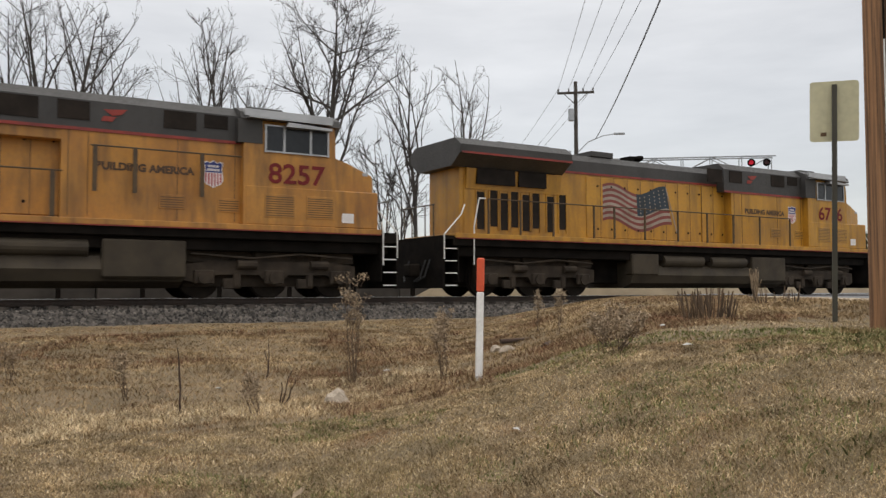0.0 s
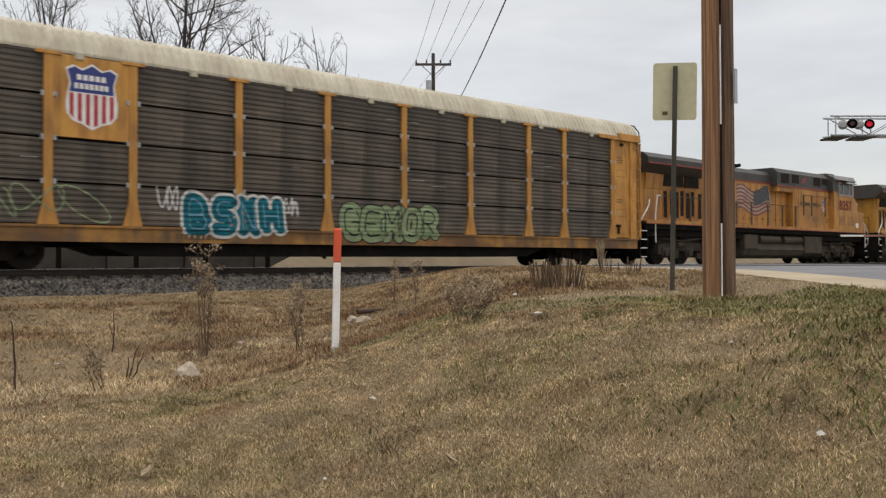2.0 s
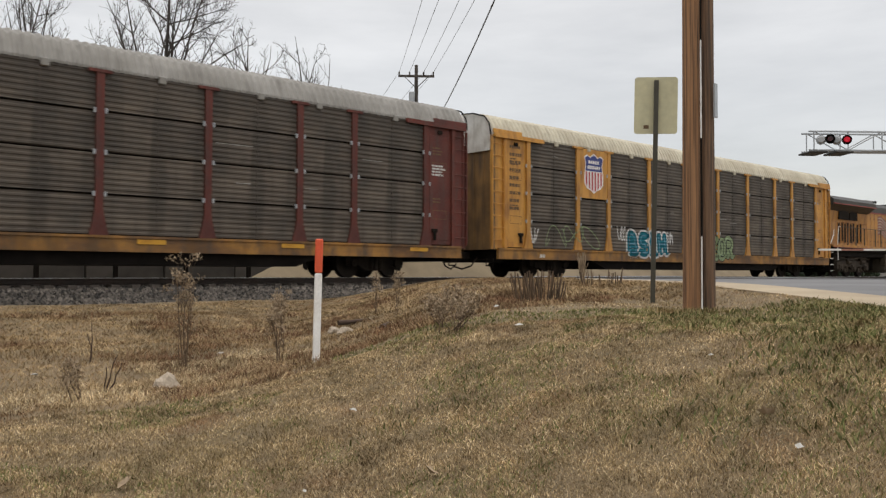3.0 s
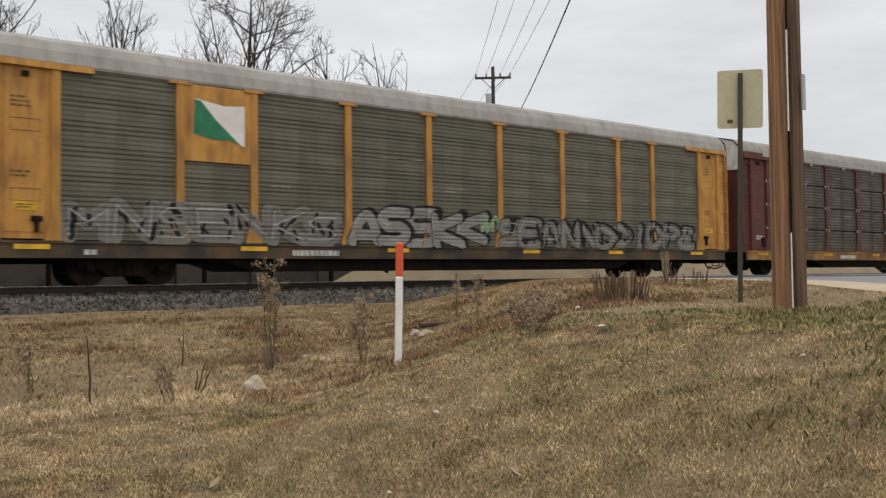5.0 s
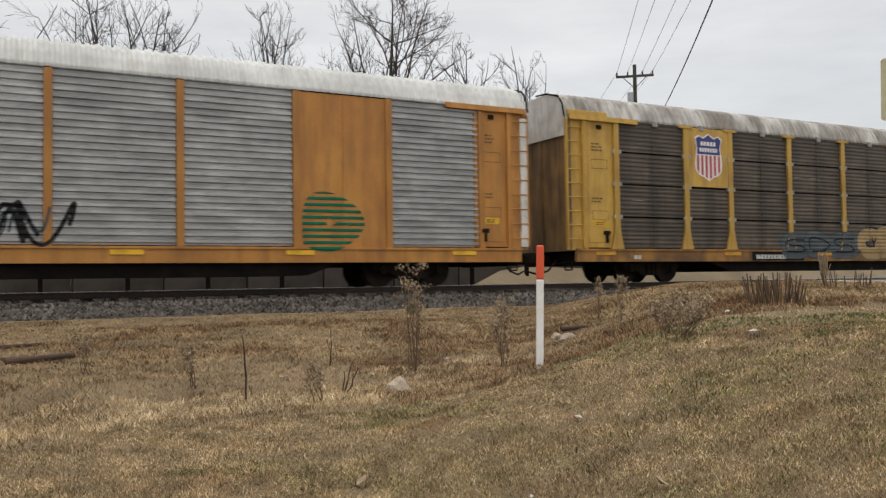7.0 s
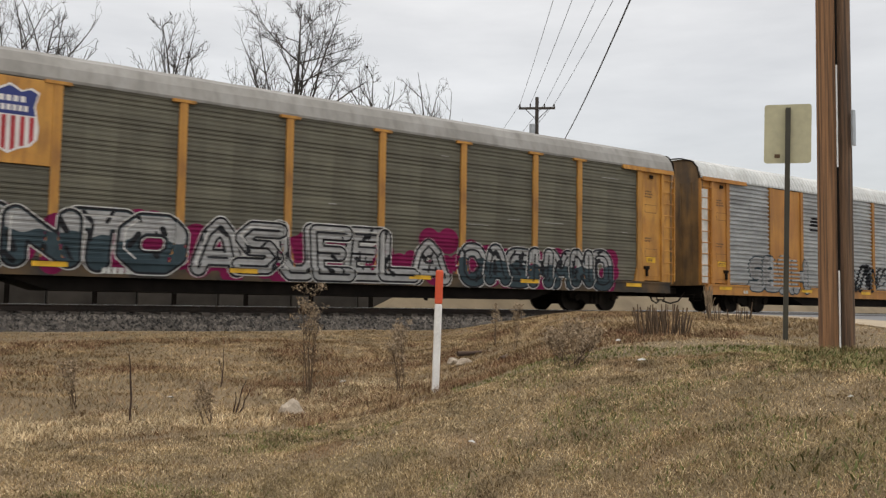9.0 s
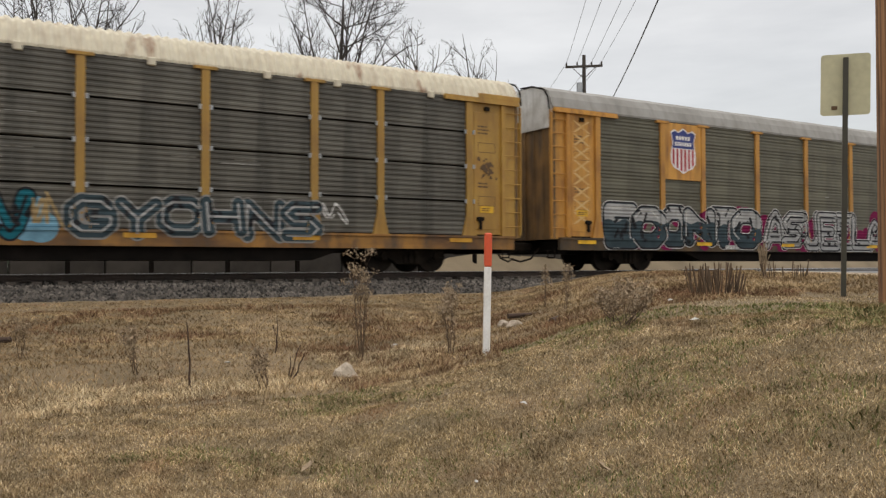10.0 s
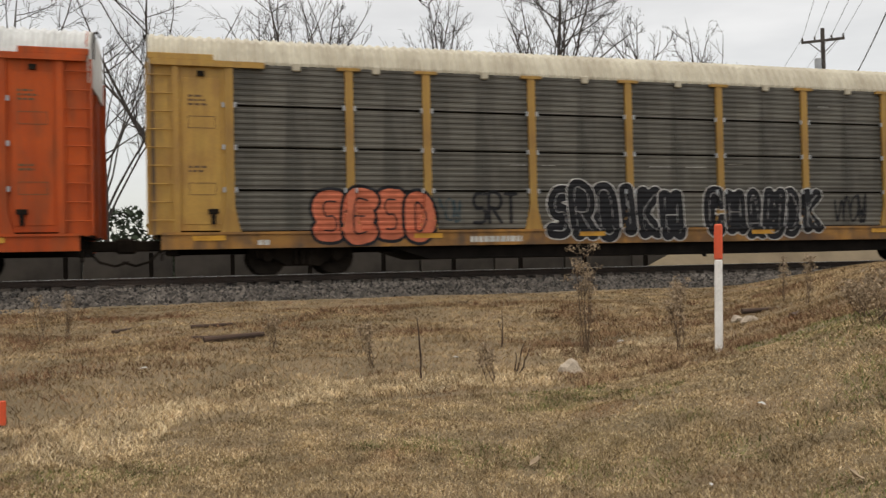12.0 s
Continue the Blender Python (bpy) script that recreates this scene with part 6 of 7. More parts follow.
def build_tree(name, label, base, height, width, seed, stems=1, first=0.32, thick=0.012):
    """A bare tree: wavy stems, limbs that rise and spread to a crown of the given width, branches, and fine twigs in a part of their own."""
    rng = random.Random(seed)
    wood, twigs = ([], []), ([], [])

    def tube(store, pts, radii, sides):
        verts, faces = store
        u = (pts[-1] - pts[0]).orthogonal().normalized()
        k = len(verts)
        for i, (p, r) in enumerate(zip(pts, radii)):
            d = (pts[min(i + 1, len(pts) - 1)] - pts[max(i - 1, 0)]).normalized()
            a = (u - d * u.dot(d)).normalized()
            b = d.cross(a)
            verts.extend(p + a * (math.cos(6.2832 * q / sides) * r) + b * (math.sin(6.2832 * q / sides) * r) for q in range(sides))
        for i in range(len(pts) - 1):
            for q in range(sides):
                j = (q + 1) % sides
                faces.append((k + i * sides + q, k + i * sides + j, k + (i + 1) * sides + j, k + (i + 1) * sides + q))

    def bough(p, d, length, radius, tip, level, up):
        """One curved limb; gives back its points, directions and radii."""
        n = (11, 7, 5, 3)[level]
        pts, dirs, radii = [p], [d], [radius]
        for i in range(n):
            w = (0.07, 0.17, 0.22, 0.2)[level]
            d = (d + Vector((rng.uniform(-w, w), rng.uniform(-w, w), rng.uniform(-w, w) * 0.6 + up))).normalized()
            p = p + d * (length / n)
            pts.append(p)
            dirs.append(d)
            radii.append(radius + (tip - radius) * ((i + 1) / n) ** (1.25, 1.15, 0.9, 0.9)[level])
        tube(wood if level < 2 else twigs, pts, radii, (8, 5, 4, 3)[level])
        return pts, dirs, radii

    def fork(d, low, high):
        side = Matrix.Rotation(rng.uniform(0, 6.28), 3, d) @ d.orthogonal().normalized()
        a = rng.uniform(low, high)
        return (d * math.cos(a) + side * math.sin(a)).normalized()

    def dress(pts, dirs, radii, length, level):
        for i in range(2 if level == 1 else 1, len(pts)):
            for _ in range(rng.choice((0, 1, 1, 2)) if width < 9 else rng.choice((1, 2, 2))):
                ln = min(length, 6.5) * rng.uniform(0.28, 0.5) * (1.15 - 0.55 * i / len(pts))
                run = bough(pts[i], fork(dirs[i], 0.45, 0.95), ln, max(radii[i] * 0.6, 0.012), 0.008, level + 1, 0.07)
                if level < 2:
                    dress(*run, ln, level + 1)

    for k in range(stems):
        off = k - (stems - 1) / 2
        tall = height * (1.0 if k == 0 else rng.uniform(0.78, 0.95))
        pts, dirs, radii = bough(Vector((off * 0.7, 0, -0.3)), Vector((off * 0.11 + rng.uniform(-0.05, 0.05), 0, 1)).normalized(), tall, height * thick, 0.015, 0, 0.05)
        for i in range(1, len(pts)):
            f = i / (len(pts) - 1)
            if f < first:
                continue
            for _ in range(3 if width > 9 else 1 if rng.random() < 0.5 else 2):
                ln = height * (1.02 - f) * rng.uniform(0.62, 0.95) + 0.14 * width
                a = math.asin(min(0.86, width * rng.uniform(0.3, 0.6) / stems ** 0.4 / ln))
                run = bough(pts[i].lerp(pts[i - 1], rng.random()), fork(dirs[i], a, a), ln, max(radii[i] * rng.uniform(0.5, 0.75), 0.03), 0.016, 1, 0.025)
                dress(*run, ln, 1)
    x, y = base
    t = thing(name, label, "tree", pose(x, y, ground_height(x, y)), group="bare trees behind the track")
    shared("trunk", raw_mesh("trunk", *wood), M_BARK, t, "dark bark of trunk and limbs")
    shared("crown", raw_mesh("crown", *twigs), M_TWIG, t, "crown of thin bare twigs")


def at_bearing(az, r):
    return r * math.sin(radians(az)), r * math.cos(radians(az))


TREES = [  # bearing, distance, height, crown width, stems, thickness, seed
    (24.5, 57, 21.6, 10.5, 1, 0.016, 11), (15.4, 60, 18.2, 4.6, 1, 0.010, 22), (17.4, 59, 20.0, 5.2, 2, 0.010, 23), (7.2, 55, 20.4, 8.4, 2, 0.013, 33), (30.0, 60, 17.6, 4.8, 1, 0.011, 44),
    (32.9, 62, 18.4, 3.4, 1, 0.010, 55), (11.2, 58, 17.2, 4.2, 1, 0.009, 66), (4.3, 58, 18.0, 4.4, 1, 0.010, 77), (-1.6, 54, 20.0, 8.0, 1, 0.013, 88),
    (-5.3, 38, 10.5, 7.5, 1, 0.010, 99), (28.4, 44, 8.8, 4.0, 2, 0.010, 121), (-11.0, 56, 19.0, 8.5, 1, 0.013, 132)]
for az, r, h, wide, n, th, seed in TREES:
    build_tree("bare_tree", "large leafless tree with dark limbs" if wide > 7 else "slender leafless tree with thin upright limbs" if h > 12 else "small leafless scrubby tree behind the track",
               at_bearing(az, r), h, wide, seed, n, thick=th)


def leaf_mass(name, label, segments, seed, count, size, material, category="woods", kind="stuff"):
    """Far shrubs as very many small leaf cards in uneven clumps."""
    rng = np.random.default_rng(seed)
    verts, faces = [], []
    for x, y, z0, z1, rad in segments:
        for _ in range(count):
            a, b = rng.uniform(0, 6.28), rng.uniform(0, 1) ** 0.5
            h = rng.uniform(0, 1)
            rr = rad * b * (1 - 0.5 * h * h)
            c = np.array((x + rr * math.cos(a), y + rr * math.sin(a), z0 + (z1 - z0) * h))
            k = len(verts)
            for _ in range(3):
                verts.append(tuple(c + rng.uniform(-size, size, 3)))
            faces.append((k, k + 1, k + 2))
    return tagged(shared(name, raw_mesh(name, verts, faces), material, None), label, category, kind=kind)


rng_h = random.Random(5)
leaf_mass("evergreen_hedge", "dark evergreen brush behind the barrier", [(-30 + 1.6 * i + rng_h.uniform(-0.5, 0.5), 40 + rng_h.uniform(-1, 1), -0.6, 1.0 + 1.3 * rng_h.random() + (1.4 if i in (14, 15, 16, 17) else 0), 1.3) for i in range(34)], 2, 700, 0.2, M_EVERGREEN, "hedge")
leaf_mass("far_woods", "dark green woods on the horizon", [(*at_bearing(56 + 0.62 * i, 112 + rng_h.uniform(-5, 5)), -0.8, 4.4 + 2.2 * rng_h.random(), 2.6) for i in range(21)], 3, 1500, 0.6, M_EVERGREEN)
leaf_mass("distant_treeline", "grey-green treeline far behind the road", [(-160 + 11 * i + rng_h.uniform(-4, 4), 230 + rng_h.uniform(-10, 10), -0.5, 6 + 6 * rng_h.random(), 8) for i in range(44)], 4, 220, 0.9, M_EVERGREEN)


def build_barrier():
    """Low grey block wall with dark posts beyond the track."""
    wall = thing("barrier_wall", "low grey concrete block barrier wall beyond the track", "wall", kind="structure")
    me = cached("barrier_block", lambda: boxes((-1.46, 1.46, -0.25, 0.25, -0.8, 0.98), bevel=0.03))
    for i in range(24):
        shared("block", me, M_BLOCK, wall, at=pose(-44 + 2.98 * i, 31.4 + 0.03 * (i % 2), 0.02 * (i % 3)))
    post = cached("barrier_post", lambda: boxes((-0.07, 0.07, -0.08, 0.08, -0.8, 0.8), bevel=0.01))
    for i in range(24):
        shared("post", post, M_BLACK, wall, "dark guard post", at=pose(-42 + 2.7 * i, 30.6, 0))


build_barrier()
bm = bmesh.new()
secs = []
for i in range(31):
    x = 17 + 2.0 * i
    h = 0.75 * step(x, 16, 21) + 0.15 * noise.noise((x * 0.3, 0, 1))
    cy = 31 + 0.12 * (x - 19)
    secs.append([(x, cy - 2.6, -0.75), (x, cy - 1.2, -0.6 + h * 0.7), (x, cy, -0.5 + h * 1.85), (x, cy + 3, -0.75)])
loft(bm, secs)
tagged(part("earth_bank", bm, M_BANK, None), "pale sandy earth bank beyond the crossing", "earth bank", kind="structure")


# ---- poles, wires, signs ----
def far_pole():
    x, y = at_bearing(40.69, 57)
    p = thing("utility_pole", "dark wooden utility pole with a crossarm and a transformer", "utility pole", pose(x, y, -0.4, 0, 0, -40))
    part("pole", rod(bmesh.new(), (0, 0, 0), (0, 0, 14.6), 0.2, 0.12, 10), M_POLE_FAR, p)
    arm = part("crossarm", boxes((-1.22, 1.22, -0.16, -0.06, 13.75, 13.9)), M_POLE_FAR, p)
    bm = bmesh.new()
    for dx in (-1.15, -0.45, 0.5, 1.15):
        rod(bm, (dx, -0.1, 13.9), (dx, -0.1, 14.12), 0.05, sides=8)
    part("insulator", bm, M_POLE_FAR, arm)
    bm = bmesh.new()
    rod(bm, (0.0, -0.15, 13.0), (0.75, -0.1, 13.75), 0.025)
    rod(bm, (0.0, -0.15, 13.0), (-0.75, -0.1, 13.75), 0.025)
    part("arm_brace", bm, M_POLE_FAR, p)
    part("transformer", rod(bmesh.new(), (-0.3, -0.25, 11.9), (-0.3, -0.25, 12.7), 0.2, sides=12), M_GALV, p, "grey can transformer")
    lamp = part("lamp_arm", chain(bmesh.new(), [(0, 0, 9.7), (0.8, 0, 10.5), (1.8, 0, 10.9), (2.6, 0, 11.0)], 0.035), M_GALV, p, "curved street lamp arm")
    part("lamp_head", boxes((2.5, 3.2, -0.14, 0.14, 10.93, 11.07), bevel=0.04), M_GALV, lamp, "grey street lamp head")
    return p.matrix_basis


def near_pole():
    x, y = at_bearing(59.33, 10.4)
    z = ground_height(x, y) - 0.3
    p = thing("utility_pole", "weathered brown wooden utility pole with a pale sky slit", "utility pole", pose(x, y, z))
    view = Vector((y, -x)).normalized()  # across the line of sight
    a, b = view * -0.075, view * 0.1
    part("pole", rod(bmesh.new(), (a.x, a.y, 0), (a.x * 0.9, a.y * 0.9, 11.8), 0.108, 0.085, 20), M_POLE, p)
    part("stub_pole", rod(bmesh.new(), (b.x + x * 0.008, b.y + y * 0.008, 0.05), (b.x + x * 0.008, b.y + y * 0.008, 11.0), 0.09, 0.075, 20), M_POLE_DARK, p, "darker second pole bolted alongside")
    c = view * 0.035 - Vector((x, y)).normalized() * 0.1
    # added white rods imitate bright sky showing through the slit between both poles
    for z0, z1 in ((0.2, 1.15), (2.3, 3.45)):
        part("conduit", rod(bmesh.new(), (c.x - x * 0.0016, c.y - y * 0.0016, z0), (c.x - x * 0.0016, c.y - y * 0.0016, z1), 0.009), M_STEEL_WHITE, p, "thin white rod standing for sky between the poles")
    part("dark_cable", rod(bmesh.new(), (c.x, c.y, 0.2), (c.x, c.y, 10.8), 0.013, sides=8), M_BLACK, p, "dark cable down the pole")
    part("crossarm", boxes((-1.2, 1.2, -0.06, 0.06, 11.3, 11.42)), M_POLE_DARK, p).matrix_basis = pose(0, 0, 0, 0, 0, -40)
    e = view * 0.2
    part("tag_plate", boxes((e.x - 0.03, e.x + 0.03, e.y - 0.01, e.y + 0.01, 2.55, 2.95)), M_GALV, p, "grey plate behind the pole")
    return p.matrix_basis


FAR, NEAR = far_pole(), near_pole()


def wire(name, a, b, sag, r, label):
    bm = bmesh.new()
    pts = []
    for i in range(25):
        k = i / 24
        q = a.lerp(b, k)
        q.z -= sag * 4 * k * (1 - k)
        pts.append(q)
    chain(bm, pts, r, 5)
    tagged(part(name, bm, M_CABLE, None), label, "overhead wire", group="overhead wires")


turn = Matrix.Rotation(radians(-40), 4, "Z")
for dx, nx in ((-1.15, -1.15), (-0.45, -0.4), (0.5, 0.45), (1.15, 1.15)):
    wire("overhead_wire", FAR @ Vector((dx, -0.1, 14.1)), NEAR @ (turn @ Vector((nx, 0, 11.5))), 0.35, 0.012, "thin overhead power line between two poles")
wire("overhead_wire", FAR @ Vector((1.3, 0.0, 10.72)), NEAR @ Vector((0.14, 0.69, 9.0)), 0.5, 0.026, "thick dark overhead cable between two poles")
for dx in (-1.15, 0.5, 1.15):
    wire("overhead_wire", FAR @ Vector((dx, -0.1, 14.1)), Vector((62 + dx, 88, 13.5)), 0.5, 0.012, "thin overhead power line running on beyond the pole")


def road_sign():
    x, y = at_bearing(56.4, 11.9)
    z = ground_height(x, y)
    s = thing("road_sign", "blank yellowish back of a road sign on a steel post", "road sign", pose(x, y, z - 0.1, 0, 1.2, -52))
    part("post", boxes((-0.03, 0.03, -0.075, -0.045, 0, 3.11), (-0.03, -0.02, -0.045, -0.015, 0, 3.11), (0.02, 0.03, -0.045, -0.015, 0, 3.11)), M_SIGNPOST, s, "dark green steel channel post")
    bm = bmesh.new()
    w, h, r = 0.288, 0.39, 0.04
    out = []
    for cx, cz, a0 in ((w - r, h - r, 0), (-w + r, h - r, 90), (-w + r, -h + r, 180), (w - r, -h + r, 270)):
        for i in range(5):
            a = radians(a0 + 22.5 * i)
            out.append((cx + r * math.cos(a), 2.775 + cz + r * math.sin(a)))
    prism(bm, out, -0.012, -0.008)
    part("sign_plate", bm, M_SIGN, s, "blank aluminium back with a yellowish cast")
    part("date_sticker", boxes((-0.16, -0.09, -0.017, -0.0125, 2.455, 2.505)), M_STENCIL_DARK, s, "small dark sticker")


road_sign()


def marker_post():
    x, y = at_bearing(34.05, 9.7)
    z = rough_height(x, y)
    m = thing("marker_post", "white plastic marker post with an orange-red top", "marker post", pose(x, y, z - 0.1, 0, 1.2, -30))
    top = 0.16 + 9.7 * math.tan(radians(2.25)) - z + 0.1
    part("shaft", boxes((-0.042, 0.042, -0.018, 0.018, 0, top - 0.39), bevel=0.012), M_MARK_WHITE, m, "white lower part")
    part("cap", boxes((-0.044, 0.044, -0.02, 0.02, top - 0.387, top), bevel=0.014), M_MARK_RED, m, "orange-red top")


marker_post()


def flasher(bm_back, lens, parent, at, lit):
    ob = part("signal_lamp", bm_back, M_BLACK, parent, "round black lamp backing with a hood")
    part("lens", lens, M_LENS if lit else M_LENS_OFF, ob, "lit red lens" if lit else "unlit red lens")


def signal_gantry(tip, mast, z, label, lamps):
    """Cantilever truss over the road with pairs of red flashers at its tip."""
    a, b = Vector((*tip, 0)), Vector((*mast, 0))
    d = (b - a)
    length = d.length
    g = thing("signal_gantry", label, "crossing signal", pose(a.x, a.y, 0, 0, 0, math.degrees(math.atan2(d.y, d.x))), group="crossing signals")
    for zz, y in ((z, -0.3), (z, 0.3), (z - 0.72, -0.3), (z - 0.72, 0.3)):
        part("truss_chord", rod(bmesh.new(), (-0.2, y, zz), (length, y, zz), 0.038, sides=6), M_GALV, g)
    n = int(length / 1.3)
    for y in (-0.3, 0.3):
        bm = bmesh.new()
        for i in range(n):
            x = length * i / n
            rod(bm, (x, y, z), (x, y, z - 0.72), 0.025, sides=5)
            rod(bm, (x, y, z - 0.72 if i % 2 else z), (x + length / n, y, z if i % 2 else z - 0.72), 0.022, sides=5)
        part("truss_web", bm, M_GALV, g)
    part("mast", rod(bmesh.new(), (length, 0, -0.6), (length, 0, z + 0.5), 0.16, 0.14, 12), M_GALV, g)
    part("walkway", boxes((0.2, length, -0.12, 0.12, z - 0.75, z - 0.73)), M_GALV, g)
    to_eye = (Vector((0, 0, 0)) - a)
    face = Matrix.Rotation(-math.atan2(d.y, d.x), 3, "Z") @ to_eye.normalized()
    face.z = 0
    for x, kind, dx in lamps:
        c = Vector((x, -0.45 if face.y < 0 else 0.45, z - 0.36)) + face * dx
        back = rod(bmesh.new(), c, c + face * 0.05, 0.18, sides=20)
        if kind == "back":
            rod(back, c, c + face * 0.14, 0.17, 0.11, sides=16)
            part("signal_lamp", back, M_LAMPBACK, g, "grey back of a lamp facing the other way")
            continue
        rod(back, c + face * 0.05, c + face * 0.2, 0.12, sides=16, caps=False)
        flasher(back, rod(bmesh.new(), c + face * 0.05, c + face * 0.1, 0.115, 0.09, sides=16), g, None, kind == "lit")
    for x in (0.1, 1.1):
        part("lamp_platform", boxes((x - 0.35, x + 0.35, -0.5, 0.5, z - 0.84, z - 0.77), bevel=0.02), M_LOCO_GREY, g, "dark grating under the lamps")
    return g


signal_gantry((32.4, 14.4), (41.6, 6.7), 5.6, "galvanised signal gantry with red flashers over the road",
              ((0.2, "back", 0.0), (0.55, "dark", 0.3), (0.8, "back", 0.0), (1.2, "lit", 0.15)))
signal_gantry((34.45, 26.05), (27.05, 32.05), 6.55, "galvanised signal gantry with red flashers beyond the track", ((0.25, "dark", 0.15), (0.95, "lit", 0.15)))


def gate():
    g = thing("crossing_gate", "lowered red and white crossing gate arm", "crossing gate", pose(31.8, 13.85, 0, 0, 0, -40))
    for i in range(10):
        part("arm_band", boxes((0.85 * i, 0.85 * (i + 1), -0.03, 0.03, 1.03, 1.10)), M_STEEL_WHITE if i % 2 == 0 else M_GATERED, g, "white band" if i % 2 == 0 else "faded red band")
    part("gate_post", boxes((8.4, 8.9, -0.2, 0.2, -0.4, 1.5), bevel=0.03), M_GALV, g)


gate()
house = thing("far_building", "small pale far building with a red awning", "building", pose(117, 41.5, -0.4, 0, 0, -70))
part("wall", boxes((-7, 7, -4, 4, 0, 3.4)), M_WHITE, house)
part("roof", boxes((-7.3, 7.3, -4.3, 4.3, 3.4, 3.8)), M_LOCO_GREY, house)
part("awning", boxes((-7.2, 7.2, -5.2, -4.0, 2.2, 2.8)), M_RED, house, "red awning")
for i in range(4):
    part("window", boxes((-6 + 3.2 * i, -4 + 3.2 * i, -4.03, -4.0, 0.7, 2.1)), M_WINDOW, house)


# ---- small things in the grass ----
def stone(x, y, size, seed, label):
    rng = random.Random(seed)
    bm = bmesh.new()
    bmesh.ops.create_icosphere(bm, subdivisions=2, radius=1.0)
    for v in bm.verts:
        k = 1 + 0.34 * noise.noise(v.co * 1.3 + Vector((seed, 0, 0))) + 0.2 * noise.noise(v.co * 3.1 + Vector((seed, 5, 0)))
        v.co = Vector((v.co.x * size * k, v.co.y * size * 0.8 * k, v.co.z * size * 0.8 * k))
    ob = part("rock", bm, M_ROCK, None)
    ob.matrix_basis = pose(x, y, rough_height(x, y) + size * 0.25, 0, 0, rng.uniform(0, 360))
    tagged(ob, label, "rock", group="rocks in the grass")


stone(3.97, 8.67, 0.17, 1, "pale limestone rock lying in dead grass")
stone(7.24, 9.98, 0.12, 2, "small pale rock lying in dead grass")
stone(7.7, 10.9, 0.11, 3, "small pale rock lying in dead grass")


def weed(name, label, x, y, height, seed, stems, spread, seeded=True, material=None, thick=0.006):
    """A dead weed: stems that branch upwards, with dry seed heads."""
    rng = random.Random(seed)
    bm, heads = bmesh.new(), bmesh.new()
    for i in range(stems):
        p = Vector((rng.uniform(-spread, spread) * 0.3, rng.uniform(-spread, spread) * 0.3, -0.03))
        h = height * rng.uniform(0.6, 1.0)
        d = Vector((rng.uniform(-spread, spread) * 0.6, rng.uniform(-spread, spread) * 0.6, h)).normalized()
        for k in range(5):
            q = p + d * (h / 5) + Vector((rng.uniform(-0.02, 0.02), rng.uniform(-0.02, 0.02), 0))
            rod(bm, p, q, thick * (1 - 0.12 * k), thick * (1 - 0.12 * (k + 1)), 4, caps=False)
            if seeded and k >= 1:
                for _ in range(3):
                    e = q + Vector((rng.uniform(-0.12, 0.12), rng.uniform(-0.12, 0.12), rng.uniform(0.05, 0.16))) * (height * 0.8)
                    rod(bm, q, e, thick * 0.45, thick * 0.3, 3, caps=False)
                    if k >= 3 or rng.random() < 0.3:
                        for _ in range(16 if k >= 3 else 4):
                            c = e + Vector((rng.uniform(-0.04, 0.04), rng.uniform(-0.04, 0.04), rng.uniform(-0.03, 0.05)))
                            heads.faces.new([heads.verts.new(c + Vector((rng.uniform(-0.02, 0.02), rng.uniform(-0.02, 0.02), rng.uniform(-0.024, 0.024)))) for _ in range(3)])
            p = q
    w = thing(name, label, "dead weed", pose(x, y, rough_height(x, y)))
    tagged(part("stalk", bm, material or M_WEED, w), kind="stuff")
    if heads.faces:
        tagged(part("seed_head", heads, M_SEED, w, "dry pale seed heads"), kind="stuff")
    else:
        heads.free()


weed("tall_weed", "tall dead weed with a pale bushy seed head", 4.86, 10.15, 1.48, 1, 9, 0.17)
weed("weed", "thin brown dead weed stalk", 5.51, 8.92, 0.8, 2, 6, 0.16)
weed("weed_bush", "grey-brown tangled dead weed bush on the slope", 5.96, 6.45, 0.46, 3, 13, 0.5)
weed("weed_bush", "grey-brown tangled dead weed bush on the slope", 6.5, 7.0, 0.42, 13, 9, 0.5)
weed("dead_stalk", "single dark dead stalk standing in the ditch", 2.35, 9.03, 0.95, 4, 1, 0.03, False, M_WOOD, 0.016)
weed("dead_stalk", "single dark dead stalk standing in the ditch", 3.95, 10.9, 0.6, 5, 2, 0.1, False, M_WOOD, 0.01)
weed("dead_stalk", "single dark dead stalk standing in the ditch", 3.38, 8.98, 0.45, 6, 3, 0.35, False, M_WOOD, 0.01)
weed("weed", "thin pale dead weed stalk", 2.0, 10.0, 0.55, 7, 5, 0.25)
weed("weed", "thin brown dead weed stalk", -2.35, 14.5, 0.75, 8, 4, 0.2)
weed("weed", "thin brown dead weed stalk", -2.0, 14.8, 0.7, 9, 4, 0.2)
weed("weed", "thin brown dead weed stalk", 6.46, 10.4, 0.8, 10, 5, 0.15)
weed("weed", "thin brown dead weed stalk", 9.0, 11.5, 0.75, 12, 3, 0.15)
weed("weed", "thin brown dead weed stalk", 8.4, 10.2, 0.7, 14, 3, 0.15)
weed("weed", "thin brown dead weed stalk", 1.0, 11.6, 0.5, 15, 4, 0.2)
weed("weed", "thin brown dead weed stalk", 3.0, 8.5, 0.4, 16, 4, 0.25)


